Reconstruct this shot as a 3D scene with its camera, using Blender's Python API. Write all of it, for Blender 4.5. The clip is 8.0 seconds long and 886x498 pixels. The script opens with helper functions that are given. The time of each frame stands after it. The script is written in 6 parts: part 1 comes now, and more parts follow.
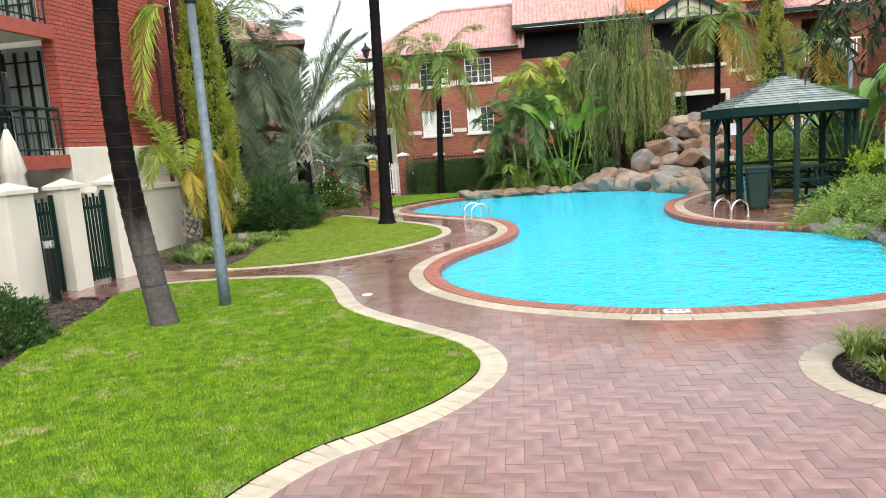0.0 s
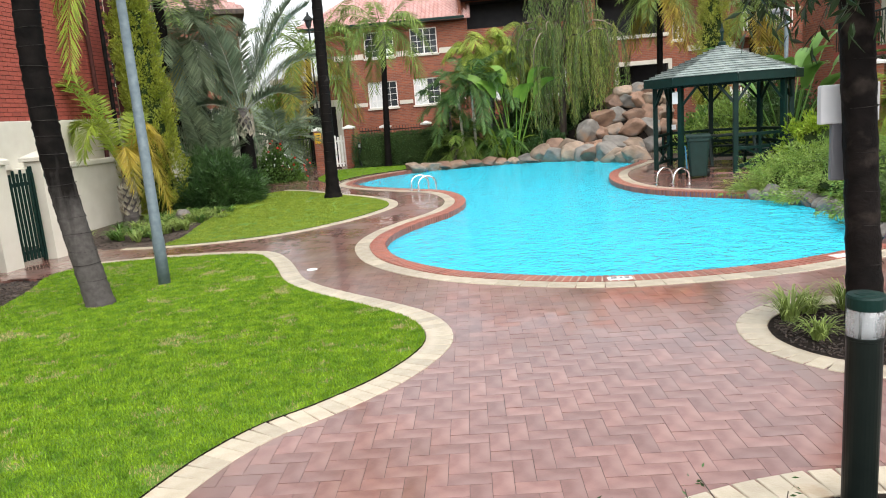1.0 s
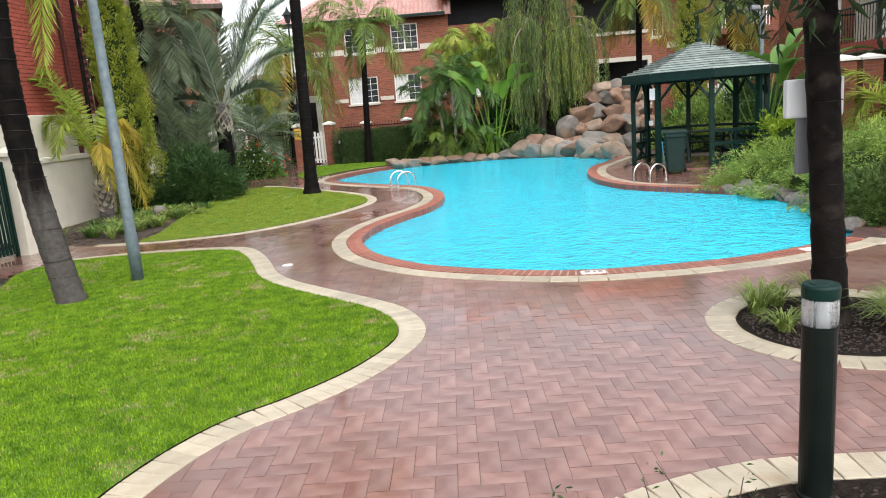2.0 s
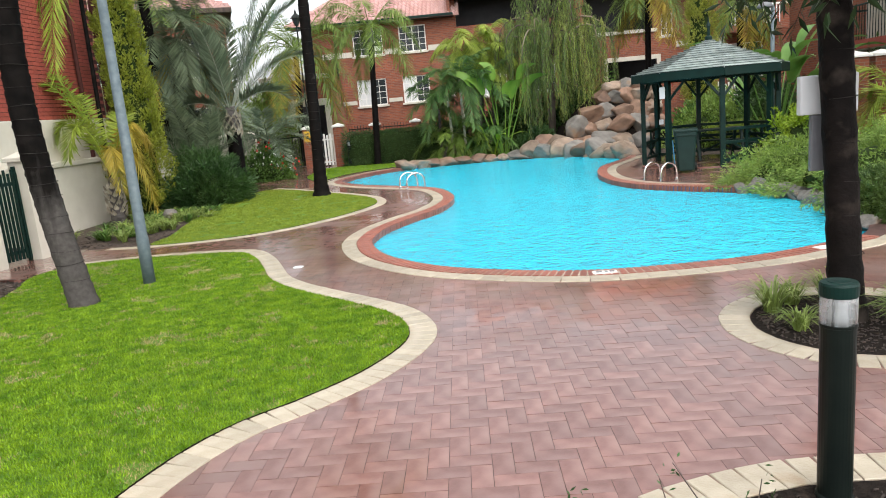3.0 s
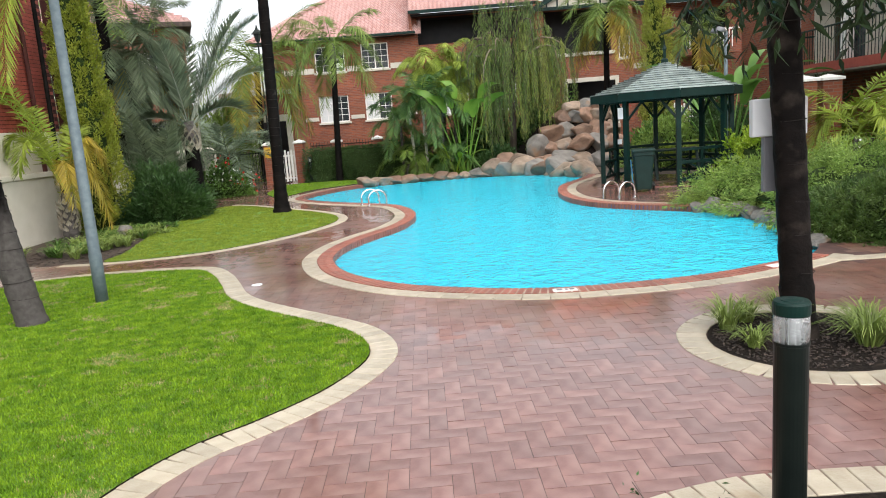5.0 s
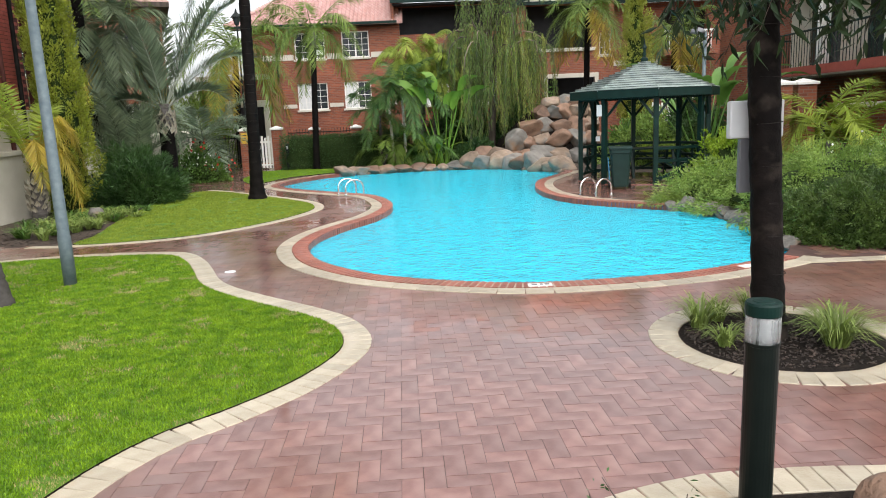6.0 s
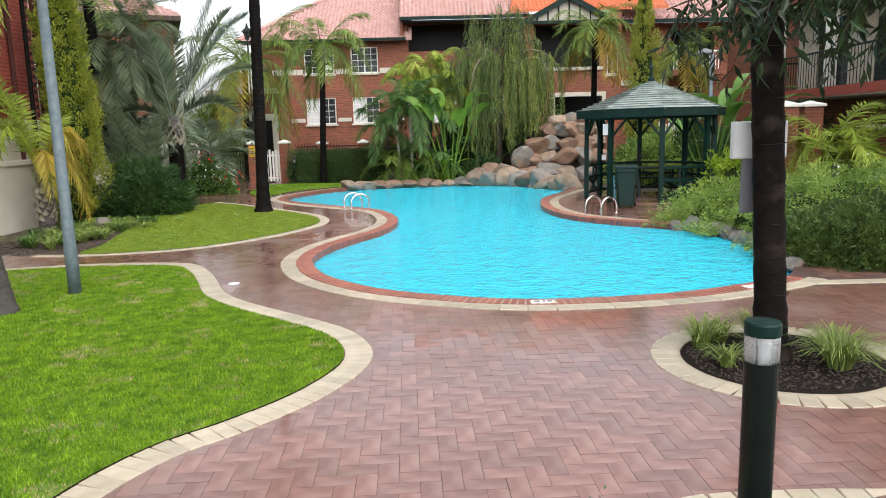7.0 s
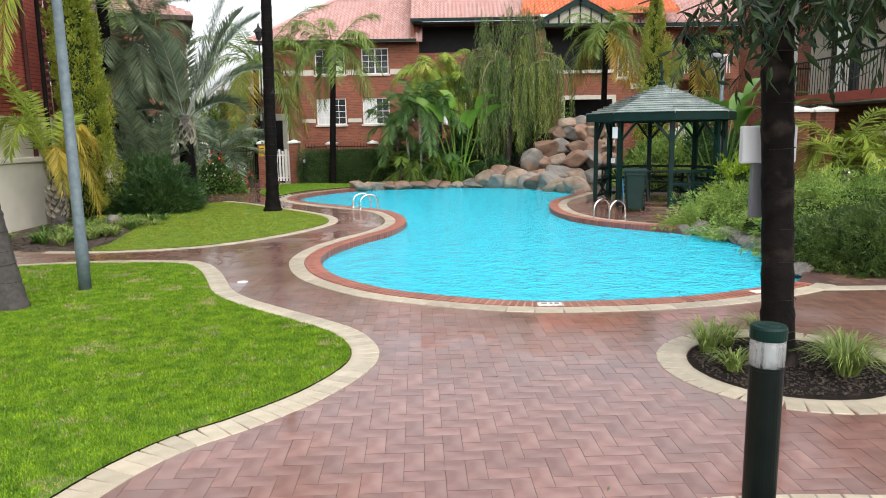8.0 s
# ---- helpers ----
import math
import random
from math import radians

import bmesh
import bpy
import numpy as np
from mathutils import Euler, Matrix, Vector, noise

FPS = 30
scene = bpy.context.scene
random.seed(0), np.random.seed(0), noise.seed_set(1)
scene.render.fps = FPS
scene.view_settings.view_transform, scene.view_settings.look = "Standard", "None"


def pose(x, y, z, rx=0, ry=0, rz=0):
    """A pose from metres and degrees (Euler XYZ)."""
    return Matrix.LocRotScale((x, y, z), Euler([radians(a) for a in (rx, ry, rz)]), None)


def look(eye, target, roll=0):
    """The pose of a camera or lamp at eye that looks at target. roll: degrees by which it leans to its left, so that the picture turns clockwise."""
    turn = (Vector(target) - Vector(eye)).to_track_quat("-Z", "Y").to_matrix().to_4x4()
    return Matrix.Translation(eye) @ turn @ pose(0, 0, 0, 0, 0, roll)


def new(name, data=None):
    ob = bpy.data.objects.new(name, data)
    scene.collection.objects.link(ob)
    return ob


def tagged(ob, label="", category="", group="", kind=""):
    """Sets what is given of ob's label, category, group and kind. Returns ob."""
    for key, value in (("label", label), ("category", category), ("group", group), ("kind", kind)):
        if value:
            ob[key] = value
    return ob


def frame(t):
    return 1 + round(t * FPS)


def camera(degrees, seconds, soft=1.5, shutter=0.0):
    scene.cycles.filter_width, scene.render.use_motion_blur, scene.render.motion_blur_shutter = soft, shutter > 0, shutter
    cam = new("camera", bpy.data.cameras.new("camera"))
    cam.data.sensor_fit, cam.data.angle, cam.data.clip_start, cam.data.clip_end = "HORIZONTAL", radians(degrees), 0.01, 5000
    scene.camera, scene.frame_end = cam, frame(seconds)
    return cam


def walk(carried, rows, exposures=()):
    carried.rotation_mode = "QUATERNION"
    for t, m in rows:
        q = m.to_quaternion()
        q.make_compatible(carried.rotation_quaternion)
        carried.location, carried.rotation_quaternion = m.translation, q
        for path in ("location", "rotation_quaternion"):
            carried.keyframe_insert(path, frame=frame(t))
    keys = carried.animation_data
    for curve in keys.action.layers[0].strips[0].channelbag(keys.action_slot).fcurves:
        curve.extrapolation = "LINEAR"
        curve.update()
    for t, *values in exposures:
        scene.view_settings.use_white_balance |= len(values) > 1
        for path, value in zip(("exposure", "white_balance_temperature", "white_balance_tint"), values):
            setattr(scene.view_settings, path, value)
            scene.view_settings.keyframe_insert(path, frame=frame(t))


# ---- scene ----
cam = camera(64.2, 8.0, soft=1.0)
PATH = [
    (0, (-0.156, -0.088, 1.917), (-0.456, 1.867, 1.624), -4.0),
    (0.5, (-0.152, -0.049, 1.912), (-0.473, 1.901, 1.602), -4.9),
    (1, (-0.109, -0.007, 1.886), (-0.274, 1.95, 1.508), -4.5),
    (1.2, (-0.065, -0.123, 1.919), (-0.181, 1.833, 1.517), -4.4),
    (2.3, (-0.014, 0.012, 1.845), (-0.137, 1.97, 1.457), -4.5),
    (2.5, (-0.021, 0.005, 1.847), (-0.155, 1.962, 1.456), -4.7),
    (3, (-0.028, 0.008, 1.851), (-0.173, 1.965, 1.466), -5.0),
    (3.5, (-0.023, 0.01, 1.851), (-0.147, 1.973, 1.488), -4.7),
    (4, (-0.02, 0.03, 1.849), (-0.042, 2.001, 1.506), -4.3),
    (4.5, (-0.028, 0.029, 1.852), (-0.045, 1.999, 1.506), -4.4),
    (4.7, (-0.019, 0.026, 1.855), (-0.064, 1.996, 1.513), -4.6),
    (6, (-0.028, 0.047, 1.855), (0.005, 2.011, 1.482), -2.4),
    (6.5, (-0.015, 0.026, 1.857), (-0.01, 1.999, 1.529), -2.3),
    (7, (-0.005, 0.031, 1.849), (0.014, 2.003, 1.521), -1.5),
    (7.5, (-0.014, 0.02, 1.851), (0.021, 1.994, 1.532), -1.0),
    (8, (0.0, 0.01, 1.846), (-0.004, 1.983, 1.523), -0.9),
]
EXPOSURES = [(0.0, 1.25), (1.2, 1.1), (3.5, 1.0), (8.0, 0.95)]


def rows_of(path):
    return [(t, look(eye, target, roll)) for t, eye, target, roll in path]


walk(cam, rows_of(PATH), EXPOSURES)

# ---------------------------------------------------------------- light
world = bpy.data.worlds.new("overcast_sky")
scene.world = world
world.use_nodes = True
wn, wl = world.node_tree.nodes, world.node_tree.links
sky = wn.new("ShaderNodeTexSky")
sky.sky_type, sky.sun_disc = "NISHITA", False
sky.sun_elevation, sky.sun_rotation = radians(58), radians(150)
sky.dust_density, sky.air_density = 3.0, 1.0
soften = wn.new("ShaderNodeHueSaturation")
soften.inputs["Saturation"].default_value = 0.2
wl.new(sky.outputs["Color"], soften.inputs["Color"])
wl.new(soften.outputs["Color"], wn["Background"].inputs["Color"])
wn["Background"].inputs["Strength"].default_value = 0.15

sun_data = bpy.data.lights.new("sun", "SUN")
sun_data.energy, sun_data.angle, sun_data.color = 1.3, radians(110), (1.0, 0.97, 0.93)
sun = new("sun", sun_data)
sun.matrix_world = look((0, 0, 0), (-0.5 * 0.53, 0.87 * 0.53, -0.85))


# ---------------------------------------------------------------- materials
def mat(name, c1, c2, rough=0.6, scale=6.0, bump=0.0, bscale=60.0, metal=0.0, vary=0.0, island=0.0,
        spec=0.5, coat=0.0, stretch=(1, 1, 1), c3=None, c3_scale=1.2, c3_at=0.6, trans=0.0):
    """Two-tone surface with fine grain, optional large stains or patches in c3 and piece-to-piece variation."""
    m = bpy.data.materials.new(name)
    m.use_nodes = True
    n, l = m.node_tree.nodes, m.node_tree.links
    p = n["Principled BSDF"]
    tc = n.new("ShaderNodeTexCoord")
    mp = n.new("ShaderNodeMapping")
    mp.inputs["Scale"].default_value = stretch
    l.new(tc.outputs["Object"], mp.inputs["Vector"])
    nz = n.new("ShaderNodeTexNoise")
    nz.inputs["Scale"].default_value, nz.inputs["Detail"].default_value = scale, 5
    l.new(mp.outputs["Vector"], nz.inputs["Vector"])
    ramp = n.new("ShaderNodeMapRange")
    ramp.inputs["From Min"].default_value, ramp.inputs["From Max"].default_value = 0.3, 0.7
    l.new(nz.outputs["Fac"], ramp.inputs["Value"])
    mix = n.new("ShaderNodeMix")
    mix.data_type = "RGBA"
    l.new(ramp.outputs["Result"], mix.inputs["Factor"])
    mix.inputs["A"].default_value, mix.inputs["B"].default_value = (*c1, 1), (*c2, 1)
    col = mix.outputs["Result"]
    if c3:
        n3 = n.new("ShaderNodeTexNoise")
        n3.inputs["Scale"].default_value, n3.inputs["Detail"].default_value = c3_scale, 4
        l.new(tc.outputs["Object"], n3.inputs["Vector"])
        r3 = n.new("ShaderNodeMapRange")
        r3.inputs["From Min"].default_value, r3.inputs["From Max"].default_value = c3_at, c3_at + 0.12
        l.new(n3.outputs["Fac"], r3.inputs["Value"])
        m3 = n.new("ShaderNodeMix")
        m3.data_type = "RGBA"
        l.new(r3.outputs["Result"], m3.inputs["Factor"])
        l.new(col, m3.inputs["A"])
        m3.inputs["B"].default_value = (*c3, 1)
        col = m3.outputs["Result"]
    for amount, node, sock in ((vary, "ShaderNodeObjectInfo", "Random"), (island, "ShaderNodeNewGeometry", "Random Per Island")):
        if amount:
            rnd = n.new(node)
            mr = n.new("ShaderNodeMapRange")
            mr.inputs["To Min"].default_value, mr.inputs["To Max"].default_value = 1 - amount, 1 + amount
            l.new(rnd.outputs[sock], mr.inputs["Value"])
            hs = n.new("ShaderNodeHueSaturation")
            l.new(mr.outputs["Result"], hs.inputs["Value"])
            l.new(col, hs.inputs["Color"])
            col = hs.outputs["Color"]
    l.new(col, p.inputs["Base Color"])
    p.inputs["Roughness"].default_value, p.inputs["Metallic"].default_value = rough, metal
    p.inputs["Specular IOR Level"].default_value = spec
    p.inputs["Coat Weight"].default_value = coat
    p.inputs["Coat IOR"].default_value = 1.65
    p.inputs["Coat Roughness"].default_value = 0.24
    if trans:
        p.inputs["Transmission Weight"].default_value = trans
    if bump:
        nb = n.new("ShaderNodeTexNoise")
        nb.inputs["Scale"].default_value, nb.inputs["Detail"].default_value = bscale, 4
        l.new(mp.outputs["Vector"], nb.inputs["Vector"])
        b = n.new("ShaderNodeBump")
        b.inputs["Strength"].default_value, b.inputs["Distance"].default_value = bump, 0.02
        l.new(nb.outputs["Fac"], b.inputs["Height"])
        l.new(b.outputs["Normal"], p.inputs["Normal"])
    return m


def wet_film(m):
    """A water film of uneven smoothness: glossy puddles between duller damp patches."""
    n, l = m.node_tree.nodes, m.node_tree.links
    p = n["Principled BSDF"]
    p.inputs["Coat IOR"].default_value = 1.85
    geo = n.new("ShaderNodeNewGeometry")
    nz = n.new("ShaderNodeTexNoise")
    nz.inputs["Scale"].default_value, nz.inputs["Detail"].default_value = 0.7, 4
    l.new(geo.outputs["Position"], nz.inputs["Vector"])
    mr = n.new("ShaderNodeMapRange")
    mr.inputs["From Min"].default_value, mr.inputs["From Max"].default_value = 0.38, 0.62
    mr.inputs["To Min"].default_value, mr.inputs["To Max"].default_value = 0.05, 0.22
    l.new(nz.outputs["Fac"], mr.inputs["Value"])
    l.new(mr.outputs["Result"], p.inputs["Coat Roughness"])


def leaf_mat(name, c1, c2, rough=0.45, island=0.35, glow=0.25, scale=1.6):
    """Leaf: two greens by clump and by leaf, some light passing through."""
    m = mat(name, c1, c2, rough, scale, island=island, spec=0.35)
    n, l = m.node_tree.nodes, m.node_tree.links
    p = n["Principled BSDF"]
    tr = n.new("ShaderNodeBsdfTranslucent")
    mx = n.new("ShaderNodeMixShader")
    mx.inputs["Fac"].default_value = glow
    l.new(p.inputs["Base Color"].links[0].from_socket, tr.inputs["Color"])
    l.new(p.outputs["BSDF"], mx.inputs[1])
    l.new(tr.outputs["BSDF"], mx.inputs[2])
    l.new(mx.outputs["Shader"], n["Material Output"].inputs["Surface"])
    return m


def brick_mat(name, c1, c2, mortar, turn=0.0):
    """Far brickwork in 230 by 76 mm bricks, on upright walls."""
    m = mat(name, c1, c2, 0.8)
    n, l = m.node_tree.nodes, m.node_tree.links
    p = n["Principled BSDF"]
    tc = n.new("ShaderNodeTexCoord")
    sp = n.new("ShaderNodeSeparateXYZ")
    l.new(tc.outputs["Object"], sp.inputs["Vector"])
    ad = n.new("ShaderNodeMath")
    l.new(sp.outputs["X"], ad.inputs[0])
    l.new(sp.outputs["Y"], ad.inputs[1])
    cb = n.new("ShaderNodeCombineXYZ")
    l.new(ad.outputs["Value"], cb.inputs["X"])
    l.new(sp.outputs["Z"], cb.inputs["Y"])
    bt = n.new("ShaderNodeTexBrick")
    bt.inputs["Scale"].default_value = 1.0
    bt.inputs["Brick Width"].default_value, bt.inputs["Row Height"].default_value = 0.24, 0.086
    bt.inputs["Mortar Size"].default_value, bt.inputs["Bias"].default_value = 0.010, 0.0
    bt.inputs["Color1"].default_value, bt.inputs["Color2"].default_value = (*c1, 1), (*c2, 1)
    bt.inputs["Mortar"].default_value = (*mortar, 1)
    l.new(cb.outputs["Vector"], bt.inputs["Vector"])
    nz = n.new("ShaderNodeTexNoise")
    nz.inputs["Scale"].default_value, nz.inputs["Detail"].default_value = 0.7, 5
    l.new(tc.outputs["Object"], nz.inputs["Vector"])
    mr = n.new("ShaderNodeMapRange")
    mr.inputs["To Min"].default_value, mr.inputs["To Max"].default_value = 0.7, 1.3
    l.new(nz.outputs["Fac"], mr.inputs["Value"])
    hs = n.new("ShaderNodeHueSaturation")
    l.new(mr.outputs["Result"], hs.inputs["Value"])
    l.new(bt.outputs["Color"], hs.inputs["Color"])
    l.new(hs.outputs["Color"], p.inputs["Base Color"])
    b = n.new("ShaderNodeBump")
    b.inputs["Strength"].default_value, b.inputs["Distance"].default_value, b.invert = 0.5, 0.01, True
    l.new(bt.outputs["Fac"], b.inputs["Height"])
    l.new(b.outputs["Normal"], p.inputs["Normal"])
    return m


def water_mat():
    m = bpy.data.materials.new("pool_water")
    m.use_nodes = True
    n, l = m.node_tree.nodes, m.node_tree.links
    n.remove(n["Principled BSDF"])
    tc = n.new("ShaderNodeTexCoord")
    total = None
    for scale, amount in ((3.2, 1.0), (9.0, 0.7), (24.0, 0.5)):
        nz = n.new("ShaderNodeTexNoise")
        nz.inputs["Scale"].default_value, nz.inputs["Detail"].default_value = scale, 2
        l.new(tc.outputs["Object"], nz.inputs["Vector"])
        mu = n.new("ShaderNodeMath")
        mu.operation = "MULTIPLY"
        mu.inputs[1].default_value = amount
        l.new(nz.outputs["Fac"], mu.inputs[0])
        if total:
            ad = n.new("ShaderNodeMath")
            l.new(total, ad.inputs[0])
            l.new(mu.outputs["Value"], ad.inputs[1])
            total = ad.outputs["Value"]
        else:
            total = mu.outputs["Value"]
    for scale, size in ((2.6, 0.1), (4.3, 0.12)):
        drops = n.new("ShaderNodeTexVoronoi")
        drops.inputs["Scale"].default_value = scale
        l.new(tc.outputs["Object"], drops.inputs["Vector"])
        pit = n.new("ShaderNodeMapRange")
        pit.interpolation_type = "SMOOTHSTEP"
        pit.inputs["From Min"].default_value, pit.inputs["From Max"].default_value = 0.0, size
        pit.inputs["To Min"].default_value, pit.inputs["To Max"].default_value = 1.2, 0.0
        l.new(drops.outputs["Distance"], pit.inputs["Value"])
        ad = n.new("ShaderNodeMath")
        l.new(total, ad.inputs[0])
        l.new(pit.outputs["Result"], ad.inputs[1])
        total = ad.outputs["Value"]
    b = n.new("ShaderNodeBump")
    b.inputs["Strength"].default_value, b.inputs["Distance"].default_value = 0.55, 0.06
    l.new(total, b.inputs["Height"])
    fr = n.new("ShaderNodeFresnel")
    fr.inputs["IOR"].default_value = 1.27
    l.new(b.outputs["Normal"], fr.inputs["Normal"])
    tr = n.new("ShaderNodeBsdfTransparent")
    tr.inputs["Color"].default_value = (0.72, 0.97, 1.0, 1)
    gl = n.new("ShaderNodeBsdfGlossy")
    gl.inputs["Roughness"].default_value = 0.08
    l.new(b.outputs["Normal"], gl.inputs["Normal"])
    mx = n.new("ShaderNodeMixShader")
    body = n.new("ShaderNodeBsdfDiffuse")
    body.inputs["Color"].default_value = (0.045, 0.74, 0.95, 1)
    l.new(b.outputs["Normal"], body.inputs["Normal"])
    cloud = n.new("ShaderNodeMixShader")
    cloud.inputs["Fac"].default_value = 0.72
    l.new(tr.outputs["BSDF"], cloud.inputs[1])
    l.new(body.outputs["BSDF"], cloud.inputs[2])
    l.new(fr.outputs["Fac"], mx.inputs["Fac"])
    l.new(cloud.outputs["Shader"], mx.inputs[1])
    l.new(gl.outputs["BSDF"], mx.inputs[2])
    l.new(mx.outputs["Shader"], n["Material Output"].inputs["Surface"])
    return m


def glass_mat():
    m = mat("window_glass", (0.02, 0.025, 0.03), (0.04, 0.045, 0.05), 0.05, 2.0)
    return m


# c3 paints paler grey patches, the sky sheen of puddles, into the brick colour
M_PAVER = mat("wet_brick_paver", (0.155, 0.064, 0.049), (0.25, 0.12, 0.096), 0.4, 7, 0.05, 90, vary=0.17, island=0.17, c3=(0.235, 0.138, 0.117), c3_scale=0.9, c3_at=0.48, coat=1.0, spec=0.2)
wet_film(M_PAVER)
M_SAND = mat("jointing_sand", (0.035, 0.018, 0.015), (0.10, 0.052, 0.043), 0.7, 4, spec=0.3)
M_CREAM_TILE = mat("cream_paver", (0.36, 0.305, 0.222), (0.47, 0.418, 0.325), 0.45, 7, 0.25, 80, vary=0.14, island=0.14, c3=(0.33, 0.22, 0.12), c3_scale=2.0, coat=0.3)
M_GROUT = mat("pale_grout", (0.46, 0.38, 0.30), (0.55, 0.47, 0.38), 0.8, 14)
M_COPING = mat("terracotta_coping", (0.22, 0.065, 0.042), (0.32, 0.105, 0.07), 0.35, 8, 0.2, 90, vary=0.2, island=0.2)
M_SOIL = mat("dark_mulch", (0.008, 0.0065, 0.006), (0.026, 0.02, 0.016), 0.95, 22, 1.0, 40, c3=(0.05, 0.037, 0.028), c3_scale=9, c3_at=0.6, spec=0.1)
M_GROUND = mat("garden_soil", (0.03, 0.022, 0.016), (0.08, 0.055, 0.038), 0.95, 8, 0.8, 25)
M_TURF = mat("lawn_turf", (0.075, 0.165, 0.008), (0.12, 0.225, 0.013), 0.9, 7, 0.8, 120, c3=(0.36, 0.29, 0.13), c3_scale=1.6, c3_at=0.62)
M_BLADE_B = leaf_mat("yellow_green_grass_blade", (0.15, 0.22, 0.012), (0.30, 0.36, 0.04), 0.6, 0.3, 0.3, 5.0)
M_BLADE = leaf_mat("grass_blade", (0.092, 0.205, 0.004), (0.245, 0.39, 0.012), 0.6, 0.4, 0.3, 7.0)
M_DRY = leaf_mat("dry_grass_blade", (0.30, 0.27, 0.10), (0.42, 0.34, 0.16), 0.7, 0.25, 0.3)
M_POOL = mat("pool_paint", (0.03, 0.60, 0.90), (0.05, 0.66, 0.93), 0.5, 0.8)
M_BAND = mat("pool_band_tile", (0.01, 0.09, 0.30), (0.02, 0.14, 0.38), 0.2, 14)
M_WATER = water_mat()
M_CREAM = mat("cream_render", (0.545, 0.51, 0.425), (0.605, 0.57, 0.485), 0.85, 3, 0.15, 50, c3=(0.52, 0.48, 0.39), c3_scale=1.0, c3_at=0.58)
M_WHITE = mat("white_paint", (0.75, 0.73, 0.68), (0.80, 0.79, 0.75), 0.6, 4)
M_GREEN = mat("dark_green_paint", (0.002, 0.015, 0.012), (0.004, 0.024, 0.019), 0.45, 5, 0.1, 60, spec=0.22)
# pale grey tones put the whitish wet sheen of the boards into colour
M_GREENROOF = mat("pale_sheen_green_roof_slat", (0.25, 0.30, 0.285), (0.47, 0.53, 0.51), 0.3, 4, 0.3, 50, vary=0.35, stretch=(1, 1, 4))
M_BLACK = mat("black_metal", (0.003, 0.006, 0.005), (0.006, 0.010, 0.008), 0.45, 6, spec=0.25)
M_GALV = mat("galvanised_steel", (0.09, 0.125, 0.145), (0.15, 0.19, 0.205), 0.6, 14, 0.2, 40, metal=0.2)
M_CHROME = mat("stainless_steel", (0.75, 0.76, 0.78), (0.82, 0.83, 0.84), 0.15, 4, metal=1.0)
M_BIN = mat("green_bin_plastic", (0.008, 0.024, 0.02), (0.012, 0.034, 0.029), 0.45, 5, spec=0.3)
M_BLUE = mat("blue_sticker", (0.03, 0.16, 0.30), (0.04, 0.22, 0.38), 0.5, 6)
M_BRICK_L = mat("red_brick", (0.27, 0.052, 0.034), (0.34, 0.072, 0.048), 0.75, 5, 0.3, 60, vary=0.10, island=0.10)
M_MORTAR_L = mat("dark_mortar", (0.06, 0.016, 0.013), (0.09, 0.024, 0.02), 0.95, 12)
M_BRICK_B = brick_mat("orange_brickwork", (0.29, 0.08, 0.034), (0.165, 0.045, 0.024), (0.21, 0.125, 0.09))
# terracotta lightened to pale pink: the sky's reflection is put into the colour
M_ROOF = mat("terracotta_roof_tile", (0.41, 0.225, 0.2), (0.56, 0.37, 0.34), 0.25, 3, 0.2, 30, c3=(0.42, 0.19, 0.145), c3_scale=0.25, c3_at=0.6)
M_ROOF2 = mat("orange_roof_tile", (0.50, 0.13, 0.05), (0.62, 0.20, 0.09), 0.4, 3, 0.2, 30)
M_GLASS = glass_mat()
# near-black standing in for the shade of unlit rooms; also dark washing
M_DARK = mat("interior_shade_and_dark_cloth", (0.012, 0.012, 0.014), (0.02, 0.02, 0.022), 0.8, 3)
M_BLIND = mat("pale_curtain", (0.55, 0.56, 0.55), (0.66, 0.67, 0.66), 0.7, 5, stretch=(6, 6, 0.4))
M_ROCK = mat("rusty_granite_boulder", (0.12, 0.07, 0.046), (0.26, 0.155, 0.102), 0.7, 2.6, 1.0, 11, vary=0.25, c3=(0.12, 0.105, 0.09), c3_scale=1.3, c3_at=0.56)
M_ROCK_TAN = mat("tan_granite_boulder", (0.15, 0.105, 0.073), (0.30, 0.22, 0.16), 0.7, 2.6, 1.0, 11, vary=0.25, c3=(0.13, 0.12, 0.105), c3_scale=1.6, c3_at=0.54)
M_ROCK_GREY = mat("grey_granite_boulder", (0.10, 0.092, 0.082), (0.22, 0.20, 0.175), 0.7, 2.6, 0.9, 9, vary=0.25, c3=(0.24, 0.15, 0.09), c3_scale=1.4, c3_at=0.58)
ROCKS = (M_ROCK, M_ROCK_TAN, M_ROCK, M_ROCK_GREY, M_ROCK_TAN)
M_TRUNK_D = mat("dark_wet_palm_trunk", (0.0025, 0.0022, 0.002), (0.010, 0.008, 0.007), 0.75, 6, 0.5, 14, stretch=(1, 1, 1.2), c3=(0.06, 0.052, 0.046), c3_scale=3.0, c3_at=0.68, spec=0.08)
M_TRUNK_G = mat("grey_palm_trunk", (0.05, 0.043, 0.04), (0.15, 0.135, 0.125), 0.75, 6, 0.6, 30, stretch=(1, 1, 3), c3=(0.015, 0.013, 0.011), c3_scale=2.5, c3_at=0.58, spec=0.25)


